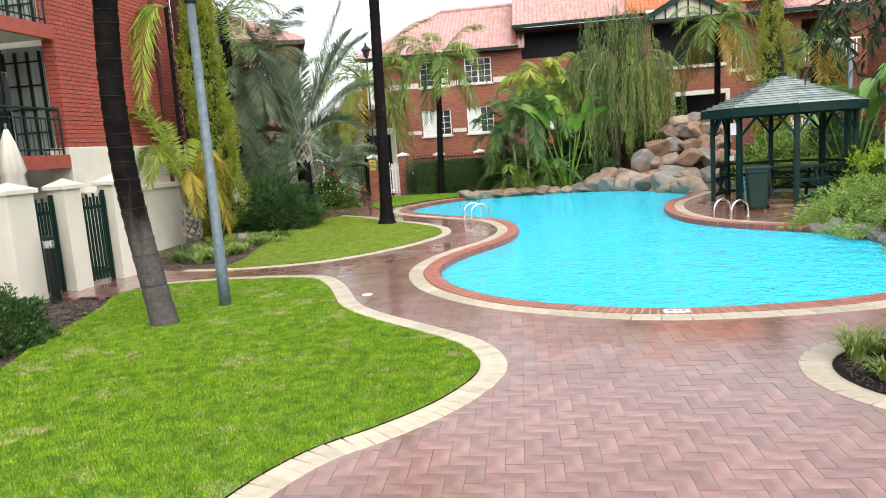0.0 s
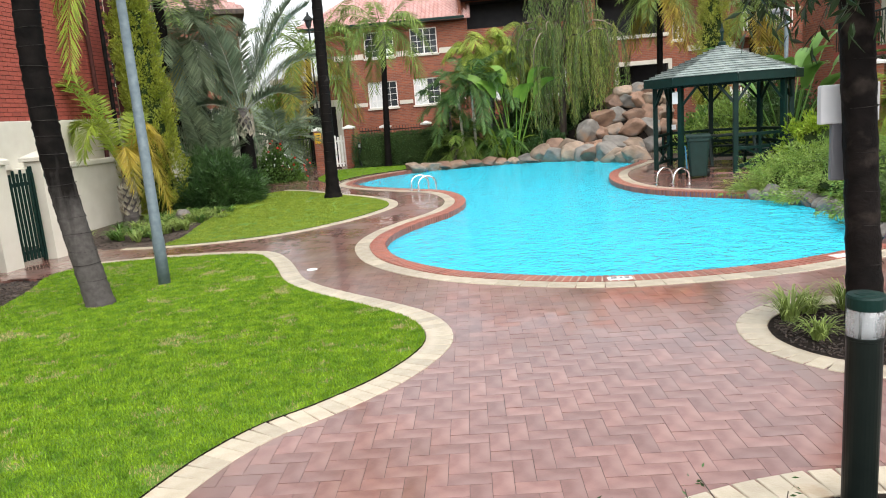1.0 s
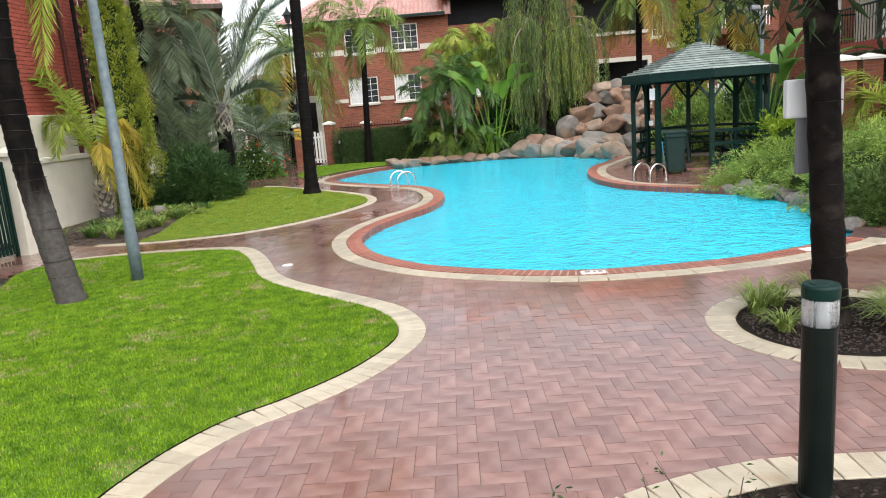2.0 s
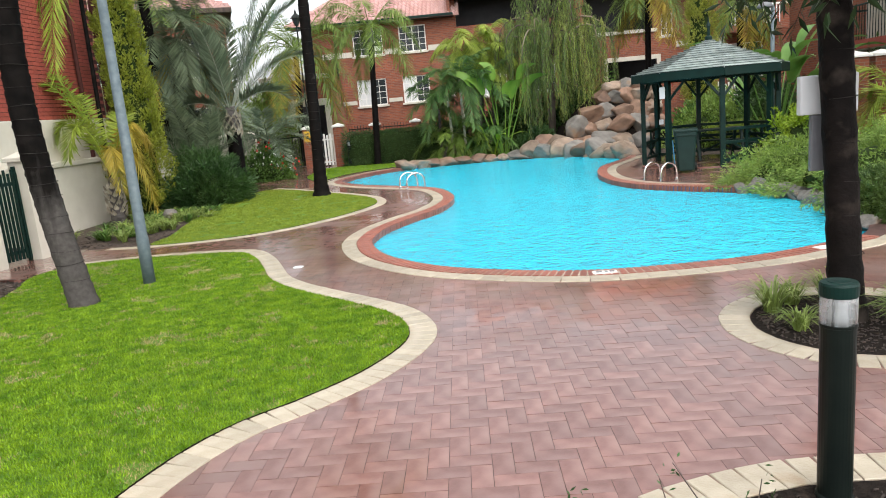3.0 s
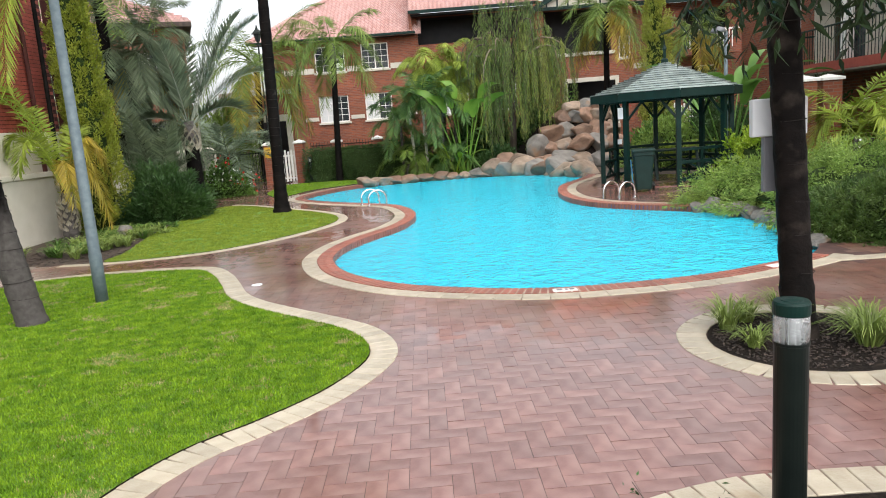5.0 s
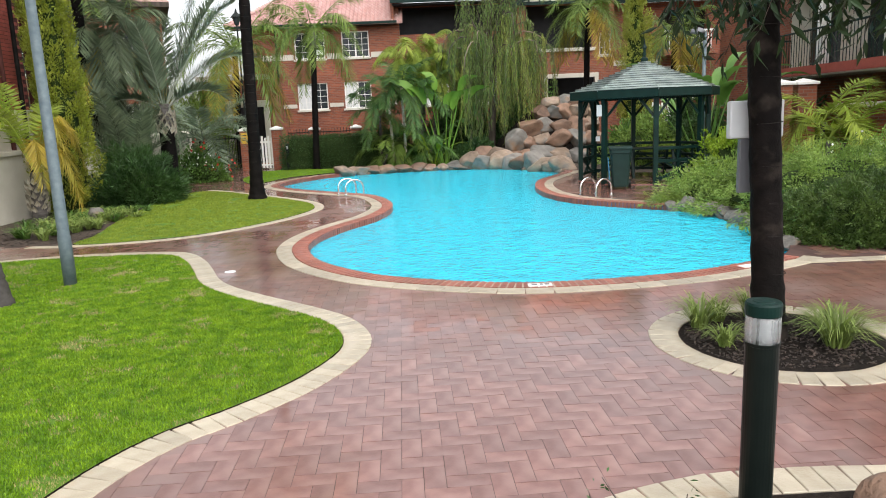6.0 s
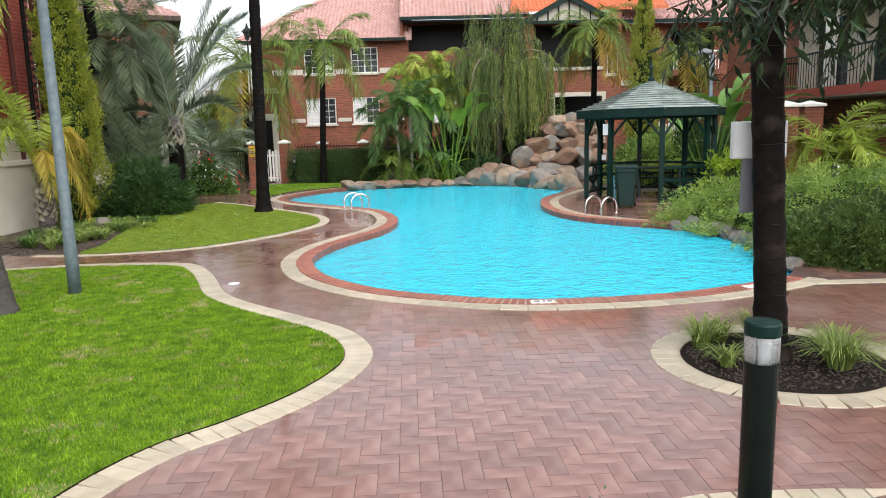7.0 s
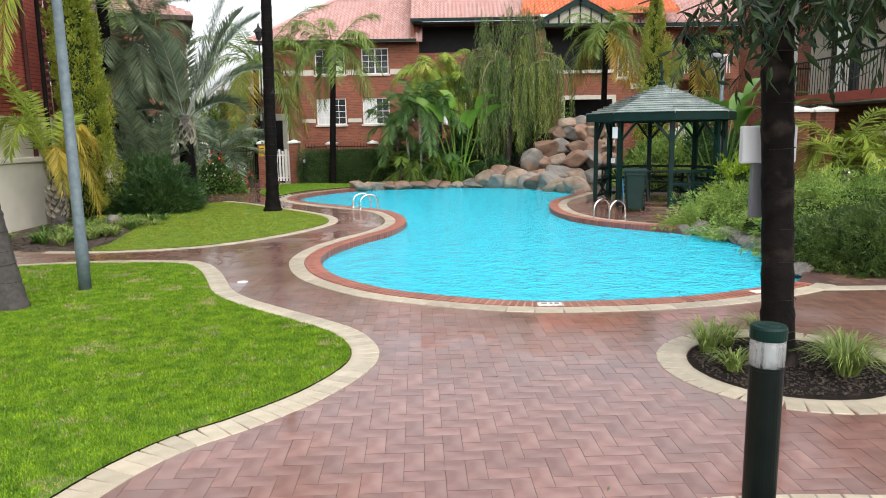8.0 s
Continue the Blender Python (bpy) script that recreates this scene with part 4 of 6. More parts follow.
part("text_bars", Shape().box((-0.09, -0.004, 0.3), (0.09, 0, 0.34)).box((-0.09, -0.004, 0.2), (0.06, 0, 0.23)).box((-0.09, -0.004, 0.12), (0.08, 0, 0.15)), M_BLACK, board)
fence = thing("metal_fence", (0, 29.6, 0), "black metal picket fence between brick piers", "fence")
for z in (0.3, 1.35):
    part("rail", Shape().box((-5.7, -0.02, z), (3.0, 0.02, z + 0.04)), M_BLACK, fence)
for i in range(72):
    part("picket", Shape().box((-5.7 + i * 0.12, -0.01, 0.05), (-5.68 + i * 0.12, 0.01, 1.52)), M_BLACK, fence)
fence_b = thing("metal_fence", (0, 0, 0), "black metal picket fence beside the pool gate", "fence")
for z in (0.3, 1.25):
    part("rail", Shape().box((-8.6, 28.58, z), (-7.4, 28.62, z + 0.04)), M_BLACK, fence_b)
for i in range(11):
    part("picket", Shape().box((-8.6 + i * 0.12, 28.59, 0.02), (-8.58 + i * 0.12, 28.61, 1.4)), M_BLACK, fence_b)

# ---- right-hand building with balcony, brick piers and wall
block_r = thing("brick_apartment_block", (0, 0, 0), "brick apartment block with green-railed balconies beside the pool garden", "building")
part("wall", Shape().box((12.4, 12, -0.05), (12.8, 30, 8.5)), M_BRICK_B, block_r)
part("end_wall", Shape().box((12.4, 30, -0.05), (24, 30.3, 8.5)), M_BRICK_B, block_r)
for z in (2.55, 5.3):
    part("balcony_slab", Shape().box((11.0, 14, z), (12.4, 24.5, z + 0.26)), M_BRICK_L, block_r, "red brick balcony edge")
    part("slab_soffit", Shape().box((11.05, 14, z - 0.04), (12.4, 24.4, z)), M_CREAM, block_r)
    rail = new("railing")
    rail.parent = block_r
    part("rail", Shape().tube(((11.05, 14, z + 1.25), (11.05, 24.4, z + 1.25), (12.4, 24.4, z + 1.25)), 0.03, 6), M_GREEN, rail)
    for i in range(70):
        part("baluster", Shape().tube(((11.05, 14.1 + i * 0.15, z + 0.26), (11.05, 14.1 + i * 0.15, z + 1.25)), 0.012, 5), M_GREEN, rail)
    for y in (15.5, 18.5, 21.5):
        part("balcony_door", Shape().box((12.36, y, z + 0.26), (12.4, y + 1.6, z + 2.4)), M_GLASS, block_r)
        part("balcony_post", Shape().bevel_box((11.2, y + 1.9, z + 0.26), (11.45, y + 2.15, z + 2.75), 0.01), M_WHITE, block_r)
part("rendered_wall", Shape().box((12.37, 14, 2.81), (12.4, 24.4, 5.26)), M_CREAM, block_r, "cream rendered wall behind the balcony")
for x, y in ((9.15, 18.6), (9.95, 18.9)):
    pillar((x, y, -0.04), 0.5, 2.28, 0.1, M_BRICK_B, M_WHITE, "tall brick pier with white cap", group="tall brick piers")
side_wall = thing("brick_wall", (0, 0, 0), "low brick garden wall with cream coping", "wall")
part("wall", Shape().box((10.3, 17.6, -0.05), (13.0, 17.85, 1.62)), M_BRICK_B, side_wall)
part("coping", Shape().bevel_box((10.25, 17.52, 1.62), (13.0, 17.93, 1.74), 0.012), M_CREAM, side_wall)


# ---------------------------------------------------------------- gazebo and pool furniture
def gazebo():
    c = Vector((5.6, 18.45, 0.0))
    g = thing("gazebo", c, "dark green timber octagonal gazebo with slatted roof coloured pale as wet sheen", "gazebo")
    R, E, z_eave, z_top = 1.61, 1.86, 2.24, 2.97
    ang = [radians(-97 + 45 * k) for k in range(8)]
    at = lambda r, a, z: Vector((r * math.cos(a), r * math.sin(a), z))
    part("floor", Shape().lathe([(R + 0.1, -0.02), (R + 0.1, 0.02)], 8), M_PAVER, g)
    for k, a in enumerate(ang):
        b = ang[(k + 1) % 8]
        m = Matrix.Translation(at(R, a, 0)) @ Matrix.Rotation(a, 4, "Z")
        part("post", Shape().bevel_box((-0.056, -0.056, 0), (0.056, 0.056, 2.2), 0.008, m), M_GREEN, g)
        # one flight of roof slats from eave to apex, each lapping the one below
        rows = 13
        for r in range(rows):
            t0, t1 = r / rows, (r + 1.12) / rows
            e0, e1 = E * (1 - t0) + 0.02, max(E * (1 - t1), 0.02)
            z0, z1 = z_eave + (z_top - z_eave) * t0, z_eave + (z_top - z_eave) * t1
            s = Shape()
            s.add([at(e0, a, z0 + 0.05), at(e0, b, z0 + 0.05), at(e1, b, z1), at(e1, a, z1), at(e0, a, z0), at(e0, b, z0)], [(0, 1, 2, 3), (1, 0, 4, 5)])
            part("roof_board", s, M_GREENROOF, g)
            # added dark tube draws the shade line under each lap
            part("lap_shade_line", Shape().tube((at(e0 + 0.012, a, z0 + 0.03), at(e0 + 0.012, b, z0 + 0.03)), 0.006, 4), M_GREEN, g)
        mid = (at(E, a, 0) + at(E, b, 0)) / 2
        turn_ab = math.atan2(at(1, b, 0).y - at(1, a, 0).y, at(1, b, 0).x - at(1, a, 0).x)
        side = (at(E, b, 0) - at(E, a, 0)).length / 2
        m = Matrix.Translation((mid.x, mid.y, z_eave)) @ Matrix.Rotation(turn_ab, 4, "Z")
        part("fascia", Shape().bevel_box((-side, -0.02, -0.17), (side, 0.02, 0.035), 0.006, m), M_GREEN, g)
        mid = (at(R, a, 0) + at(R, b, 0)) / 2
        side = (at(R, b, 0) - at(R, a, 0)).length / 2
        m = Matrix.Translation((mid.x, mid.y, 0)) @ Matrix.Rotation(turn_ab, 4, "Z")
        part("beam", Shape().box((-side, -0.04, 2.04), (side, 0.04, 2.18), m), M_GREEN, g)
        for sgn in (-1, 1):
            part("brace", Shape().tube((m @ Vector((sgn * (side - 0.04), 0, 1.62)), m @ Vector((sgn * (side - 0.42), 0, 2.08))), 0.038, 4), M_GREEN, g)
        if k not in (6, 7):
            for z in (0.12, 0.52, 0.82):
                part("rail", Shape().bevel_box((-side, -0.03, z), (side, 0.03, z + 0.07), 0.006, m), M_GREEN, g)
            for sgn in (-1, 1):
                part("lattice", Shape().box((-0.7, -0.015, -0.025), (0.7, 0.015, 0.025), m @ pose(0, 0.016 * sgn, 0.36, 0, sgn * 26, 0) @ Matrix.Diagonal((0.85 * side / 0.64, 1, 1, 1))), M_GREEN, g)
            part("baluster", Shape().box((-0.03, -0.02, 0.12), (0.03, 0.02, 0.82), m), M_GREEN, g)
        if k in (1, 2, 3, 4):
            m2 = m @ pose(0, 0.3, 0)
            part("bench_seat", Shape().bevel_box((-side + 0.14, -0.18, 0.42), (side - 0.14, 0.18, 0.46), 0.006, m2), M_GREEN, g)
    part("finial", Shape().lathe([(0.09, z_top), (0.09, z_top + 0.08), (0.035, z_top + 0.12), (0.035, z_top + 0.3), (0.06, z_top + 0.34), (0.02, z_top + 0.44), (0.01, z_top + 0.55)], 12), M_GREEN, g)
    part("notice", Shape().bevel_box((-1.46, -1.0, 1.66), (-1.3, -0.98, 1.93), 0.004), M_SIGNGREY, g, "pale notice hung inside")
    part("notice", Shape().bevel_box((-1.42, -0.75, 1.05), (-1.32, -0.73, 1.17), 0.004), M_SIGNGREY, g, "small white notice")


gazebo()
picnic = thing("picnic_table", (5.9, 18.9, 0.02), "dark green timber table inside the gazebo", "table")
for i in range(5):
    part("top_board", Shape().bevel_box((-0.7, -0.36 + i * 0.15, 0.72), (0.7, -0.23 + i * 0.15, 0.76), 0.005), M_GREEN, picnic)
for sx in (-0.55, 0.55):
    for sy in (-1, 1):
        part("leg", Shape().tube(((sx, 0.45 * sy, 0), (sx, 0.2 * sy, 0.72)), 0.045, 4), M_GREEN, picnic)


def wheelie_bin(at, turn):
    b = thing("wheelie_bin", at, "dark green plastic wheelie bin with blue side panel", "bin", turn=turn)
    b.scale = (0.86, 0.86, 0.93)
    s = Shape()
    rings = [(0.20, 0.23, 0.06), (0.21, 0.24, 0.1), (0.265, 0.30, 0.88), (0.285, 0.325, 0.9), (0.285, 0.325, 0.98)]
    for w, d, z in rings:
        s.v += [(w - 0.05, -d, z), (w, -d + 0.05, z), (w, d - 0.05, z), (w - 0.05, d, z), (-w + 0.05, d, z), (-w, d - 0.05, z), (-w, -d + 0.05, z), (-w + 0.05, -d, z)]
    for r in range(len(rings) - 1):
        for j in range(8):
            s.f.append((r * 8 + j, r * 8 + (j + 1) % 8, r * 8 + 8 + (j + 1) % 8, r * 8 + 8 + j))
    s.f.append(tuple(range(7, -1, -1)))
    part("body", s, M_BIN, b)
    part("lid", Shape().bevel_box((-0.30, -0.35, 0.98), (0.30, 0.36, 1.05), 0.025), M_BIN, b)
    part("handle", Shape().tube(((-0.2, 0.4, 0.97), (0.2, 0.4, 0.97)), 0.018, 6), M_BIN, b)
    for sx in (-1, 1):
        w = Shape().lathe([(0.05, -0.03), (0.1, -0.03), (0.1, 0.03), (0.05, 0.03)], 16)
        ob = part("wheel", w, M_BLACK, b)
        ob.matrix_basis = pose(sx * 0.27, 0.27, 0.1, 0, 90, 0)
    part("side_panel", Shape().bevel_box((-0.272, -0.2, 0.25), (-0.25, 0.2, 0.8), 0.006, pose(0, 0, 0, 0, -4, 0)), M_BLUE, b, "faded blue panel")


wheelie_bin((4.42, 16.35, 0.0), -12)


def ladder_rails(at, turn, label):
    p = thing("pool_ladder", at, label, "pool ladder", "pool ladders", turn)
    p.scale = (0.88, 0.88, 0.88)
    for x in (-0.25, 0.25):
        pts = [(x, 0.33, 0.0)] + [(x, 0.06 + 0.27 * math.cos(a), 0.2 + 0.22 * math.sin(a)) for a in [math.pi * k / 12 for k in range(13)]] + [(x, -0.22, 0.0), (x, -0.24, -0.7)]
        part("handrail", Shape().tube(pts, 0.024, 10), M_CHROME, p, smooth=True)
        part("flange", Shape().lathe([(0.06, 0.0), (0.06, 0.012), (0.03, 0.025)], 14, (x, 0.33, 0.0)), M_CHROME, p)
    for z in (-0.2, -0.4, -0.6):
        part("tread", Shape().bevel_box((-0.25, -0.28, z), (0.25, -0.2, z + 0.03), 0.006), M_CHROME, p)


ladder_rails((-1.9, 17.55, 0.02), 120, "stainless steel pool ladder rails on the brick coping")
ladder_rails((3.5, 15.0, 0.02), -55, "stainless steel pool ladder rails below the gazebo")


def bollard(at, label):
    b = thing("bollard_light", at, label, "bollard light", "bollard lights")
    b.scale = (0.93, 0.93, 1.0)
    part("post", Shape().lathe([(0.085, 0), (0.085, 0.01), (0.077, 0.02), (0.077, 0.80), (0.081, 0.802), (0.081, 0.815)], 28), M_BLACK, b, smooth=False)
    lens_m = M_LENS
    part("lens", Shape().lathe([(0.078, 0.815), (0.080, 0.86), (0.080, 0.90), (0.078, 0.935)], 28), lens_m, b, "clear ribbed plastic lens", smooth=True)
    part("lamp_core", Shape().lathe([(0.03, 0.816), (0.028, 0.93)], 12), M_SIGNGREY, b)
    for k in range(4):
        a = math.pi / 4 + k * math.pi / 2
        part("strut", Shape().tube(((0.06 * math.cos(a), 0.06 * math.sin(a), 0.815), (0.06 * math.cos(a), 0.06 * math.sin(a), 0.935)), 0.006, 5), M_BLACK, b)
    part("cap", Shape().lathe([(0.081, 0.935), (0.083, 0.94), (0.083, 0.985), (0.078, 0.995), (0.05, 0.997), (0.048, 1.0), (0.02, 1.004)], 28), M_GREEN, b)
    return b


M_LENS = mat("clear_lens", (0.75, 0.78, 0.78), (0.82, 0.84, 0.84), 0.18, 60, 0.6, 25, trans=0.75, stretch=(1, 1, 3))
bollard((1.413, 3.0, 0.003), "dark green bollard light with clear lens at the bed edge")
bollard((-7.52, 9.36, -0.02), "dark green bollard light beside the cream gate pillar")
bollard((-5.45, 27.9, -0.02), "dark bollard light beside the brick gate pier")

pole = thing("lamp_post", (-4.44, 8.54, 0), "tall slim galvanised steel lamp post on the lawn", "lamp post")
part("column", Shape().lathe([(0.075, -0.05), (0.075, 0.6), (0.068, 0.62), (0.05, 4.6)], 20), M_GALV, pole, smooth=True)
part("collar", Shape().lathe([(0.07, 3.86), (0.075, 3.87), (0.075, 3.93), (0.06, 3.94)], 18), M_BLACK, pole)
part("arm", Shape().tube(((0, 0, 4.55), (0.25, -0.1, 4.75), (0.6, -0.25, 4.8)), 0.025, 8), M_GALV, pole)
part("lamp_head", Shape().bevel_box((0.45, -0.4, 4.76), (0.95, -0.2, 4.88), 0.04), M_SIGNGREY, pole)
pole2 = thing("lamp_post", (7.74, 20.0, 0), "grey street lamp post with curved hooded head behind the gazebo", "lamp post")
part("column", Shape().lathe([(0.06, -0.05), (0.05, 3.8)], 14), M_GALV, pole2, smooth=True)
part("lamp_head", Shape().lathe([(0.05, 0.0), (0.2, 0.02), (0.21, 0.05), (0.15, 0.13), (0.05, 0.17)], 18, (-0.2, 0, 3.74)), M_MIDGREY, pole2, smooth=True)


# ---------------------------------------------------------------- planting tools
def unit(a):
    return a / np.maximum(np.linalg.norm(a, axis=-1, keepdims=True), 1e-9)


def leaves(shape, pos, way, length, width, rng, droop=0.0, side=None):
    """Many pointed leaves at once: a folded diamond of two triangles pairs each."""
    n = len(pos)
    way = unit(way)
    r = rng.normal(size=(n, 3)) if side is None else side
    side = unit(np.cross(way, r))
    nor = np.cross(side, way)
    length, width = np.broadcast_to(length, n)[:, None], np.broadcast_to(width, n)[:, None]
    tip = pos + way * length - np.array([0, 0, 1.0]) * droop * length
    mid = pos + (tip - pos) * 0.42
    a, b = mid + side * width / 2 + nor * width * 0.15, mid - side * width / 2 + nor * width * 0.15
    v = np.stack([pos, a, tip, b], 1).reshape(-1, 3)
    k = len(shape.v)
    shape.v += [tuple(p) for p in v.tolist()]
    shape.f += [f for i in range(k, k + 4 * n, 4) for f in ((i, i + 1, i + 2), (i, i + 2, i + 3))]


def frond(green, stem, rng, base, az, length, rise, fall, n=34, leaf=0.5, width=0.035, vee=0.35, hang=0.25, start=0.18, sweep=0.75, plume=0.25):
    """One feather palm frond: an arching rib and two rows of leaflets."""
    h = np.array([math.cos(az), math.sin(az), 0.0])
    t = np.linspace(0, 1, 14)
    bow = rng.uniform(-0.12, 0.12)
    cross = np.array([-h[1], h[0], 0.0])
    rib = np.array(base) + np.outer(t * length * (1 - 0.18 * fall * t), h) + np.outer(bow * length * t**2, cross)
    rib[:, 2] += length * (rise * t - fall * t**2.2)
    stem.tube(rib[::2].tolist() + [rib[-1].tolist()], [0.022 * (1 - 0.85 * s) * (length / 2) ** 0.5 for s in (0, .15, .3, .46, .62, .77, .92, 1)], 4, False)
    s = np.linspace(start, 0.99, n)
    p = np.stack([np.interp(s, t, rib[:, k]) for k in range(3)], 1)
    d = unit(np.stack([np.interp(s, t, np.gradient(rib[:, k])) for k in range(3)], 1))
    out = unit(np.cross(d, np.array([0, 0, 1.0])))
    up = np.cross(out, d)
    ll = leaf * (0.45 + 0.75 * np.sin(np.pi * np.clip(0.12 + 0.82 * s, 0, 1))) * rng.uniform(0.85, 1.1, n)
    for sgn in (-1, 1):
        w = d * sweep + out * sgn * (1 - 0.3 * vee) + up * (vee + plume * rng.normal(size=(n, 1))) + rng.normal(size=(n, 3)) * 0.10
        leaves(green, p + rng.normal(size=(n, 3)) * 0.004, w, ll, width, rng, hang * rng.uniform(0.6, 1.4), side=up + 0.3 * out * sgn)


def ringed_trunk(points, r0, r1, spacing, flare=1.25, sides=14, rng=None):
    """A palm trunk along a line, ringed by leaf scars and flared at the foot."""
    p = [Vector(q) for q in points]
    total = sum((b - a).length for a, b in zip(p, p[1:]))
    n = max(8, int(total / spacing) * 4)
    pts, rad = [], []
    for i in range(n + 1):
        t = i / n
        seg = t * (len(p) - 1)
        k = min(int(seg), len(p) - 2)
        u = seg - k
        a, b, c, d = p[max(k - 1, 0)], p[k], p[k + 1], p[min(k + 2, len(p) - 1)]
        pts.append(0.5 * (2 * b + (c - a) * u + (2 * a - 5 * b + 4 * c - d) * u**2 + (3 * b - a - 3 * c + d) * u**3))
        phase = i % 4
        rad.append((r0 + (r1 - r0) * t) * (1 + (flare - 1) * math.exp(-t * total / 0.35)) * (1.045 if phase == 0 else (0.97 if phase == 1 else 1.0)) * random.uniform(0.985, 1.015))
    return Shape().tube(pts, rad, sides)


def leaf_scars(tree, line, r0, r1, spacing, seed):
    """Thin pale rings round a palm trunk where old leaves stood."""
    rr = random.Random(seed)
    p = [Vector(q) for q in line]
    z = p[0].z + spacing
    while z < min(p[-1].z, 5.0):
        k = max(i for i in range(len(p) - 1) if p[i].z <= z)
        u = (z - p[k].z) / (p[k + 1].z - p[k].z)
        c = p[k].lerp(p[k + 1], u)
        r = (r0 + (r1 - r0) * z / p[-1].z) * 1.012
        tx, ty = rr.uniform(-0.08, 0.08), rr.uniform(-0.08, 0.08)
        ring = [(c.x + r * math.cos(t), c.y + r * math.sin(t), z + r * (tx * math.cos(t) + ty * math.sin(t))) for t in (2 * math.pi * j / 20 for j in range(21))]
        part("leaf_scar", Shape().tube(ring, 0.0035, 4, False), M_SCAR, tree)
        z += spacing * rr.uniform(0.75, 1.2)


M_SCAR = mat("pale_leaf_scar", (0.006, 0.005, 0.005), (0.05, 0.044, 0.04), 0.8, 9, spec=0.08)


def palm(name, at, top, r0, r1, label, trunk_m, leaf_m, n=14, length=2.2, leaf=0.55, width=0.035, seed=1, spacing=0.22, rise=(0.2, 0.9), fall=(0.6, 1.1), old=None, n_old=0, shaft=None, sides=14, flare=1.25, nl=34, hang=0.25, vee=0.3, bend=(0, 0, 0), azimuths=None, line=None):
    """A feather palm: trunk, crownshaft, fronds, and older yellowing fronds below them."""
    rng = np.random.default_rng(seed)
    nl, width = int(nl * 1.5), width * 0.85
    t = thing(name, at, label, "palm tree")
    top = Vector(top)
    mid = top * 0.5 + Vector(bend)
    part("trunk", ringed_trunk(line or [(0, 0, -0.08), tuple(mid), tuple(top)], r0, r1, spacing, flare, sides), trunk_m, t, smooth=True)
    if shaft:
        part("crownshaft", Shape().tube([top - Vector((0, 0, 0.1)), top + Vector((0, 0, 0.25)), top + Vector((0, 0, 0.6))], [r1 * 1.25, r1 * 1.3, r1 * 0.7], 12), shaft, t, smooth=True)
        base = top + Vector((0, 0, 0.5))
    else:
        base = top
    green, stem = Shape(), Shape()
    for k in range(n):
        u = (k + 0.5) / n
        az = azimuths[k % len(azimuths)] + rng.uniform(-0.15, 0.15) if azimuths else k * 2.399 + rng.uniform(-0.2, 0.2)
        frond(green, stem, rng, tuple(base), az, length * rng.uniform(0.85, 1.1), rise[1] + (rise[0] - rise[1]) * u, fall[0] + (fall[1] - fall[0]) * u, nl, leaf, width, vee, hang)
    part("crown", green, leaf_m, t, "feathery arching fronds")
    part("stem_mass", stem, leaf_m, t)
    if n_old:
        dry, dstem = Shape(), Shape()
        for k in range(n_old):
            frond(dry, dstem, rng, tuple(base - Vector((0, 0, 0.1))), k * 2.1 + rng.uniform(0, 1), length * rng.uniform(0.7, 0.95), rng.uniform(-0.1, 0.25), rng.uniform(1.0, 1.3), nl, leaf, width, 0.1, 0.5)
        part("old_fronds", dry, old or L_PALMY, t, "yellowing lower fronds")
        part("old_stem_mass", dstem, old or L_PALMY, t)
    return t


def clumped(shape, rng, centre, axis, size, per, leaf, ratio, spread=0.35, droop=0.0):
    """Sprays of leaves: round each centre a tapering tuft that points along its axis."""
    n = len(centre)
    axis = unit(axis)
    u = rng.uniform(0, 1, (n, per))
    ray = rng.normal(size=(n, per, 3))
    ray -= (ray * axis[:, None]).sum(-1, keepdims=True) * axis[:, None]
    ray = unit(ray) * np.sqrt(rng.uniform(0.05, 1, (n, per, 1)))
    width = spread * np.sin(np.pi * (0.2 + 0.78 * u))
    pos = centre[:, None] + axis[:, None] * (size[:, None] * (u - 0.35))[..., None] + ray * (size[:, None] * width)[..., None]
    way = axis[:, None] + ray * 0.75 + rng.normal(size=(n, per, 3)) * 0.25
    ln = rng.uniform(*leaf, n * per)
    pos = pos.reshape(-1, 3)
    pos[:, 2] = np.maximum(pos[:, 2], 0.01)
    leaves(shape, pos, way.reshape(-1, 3), ln, ln * ratio, rng, droop)


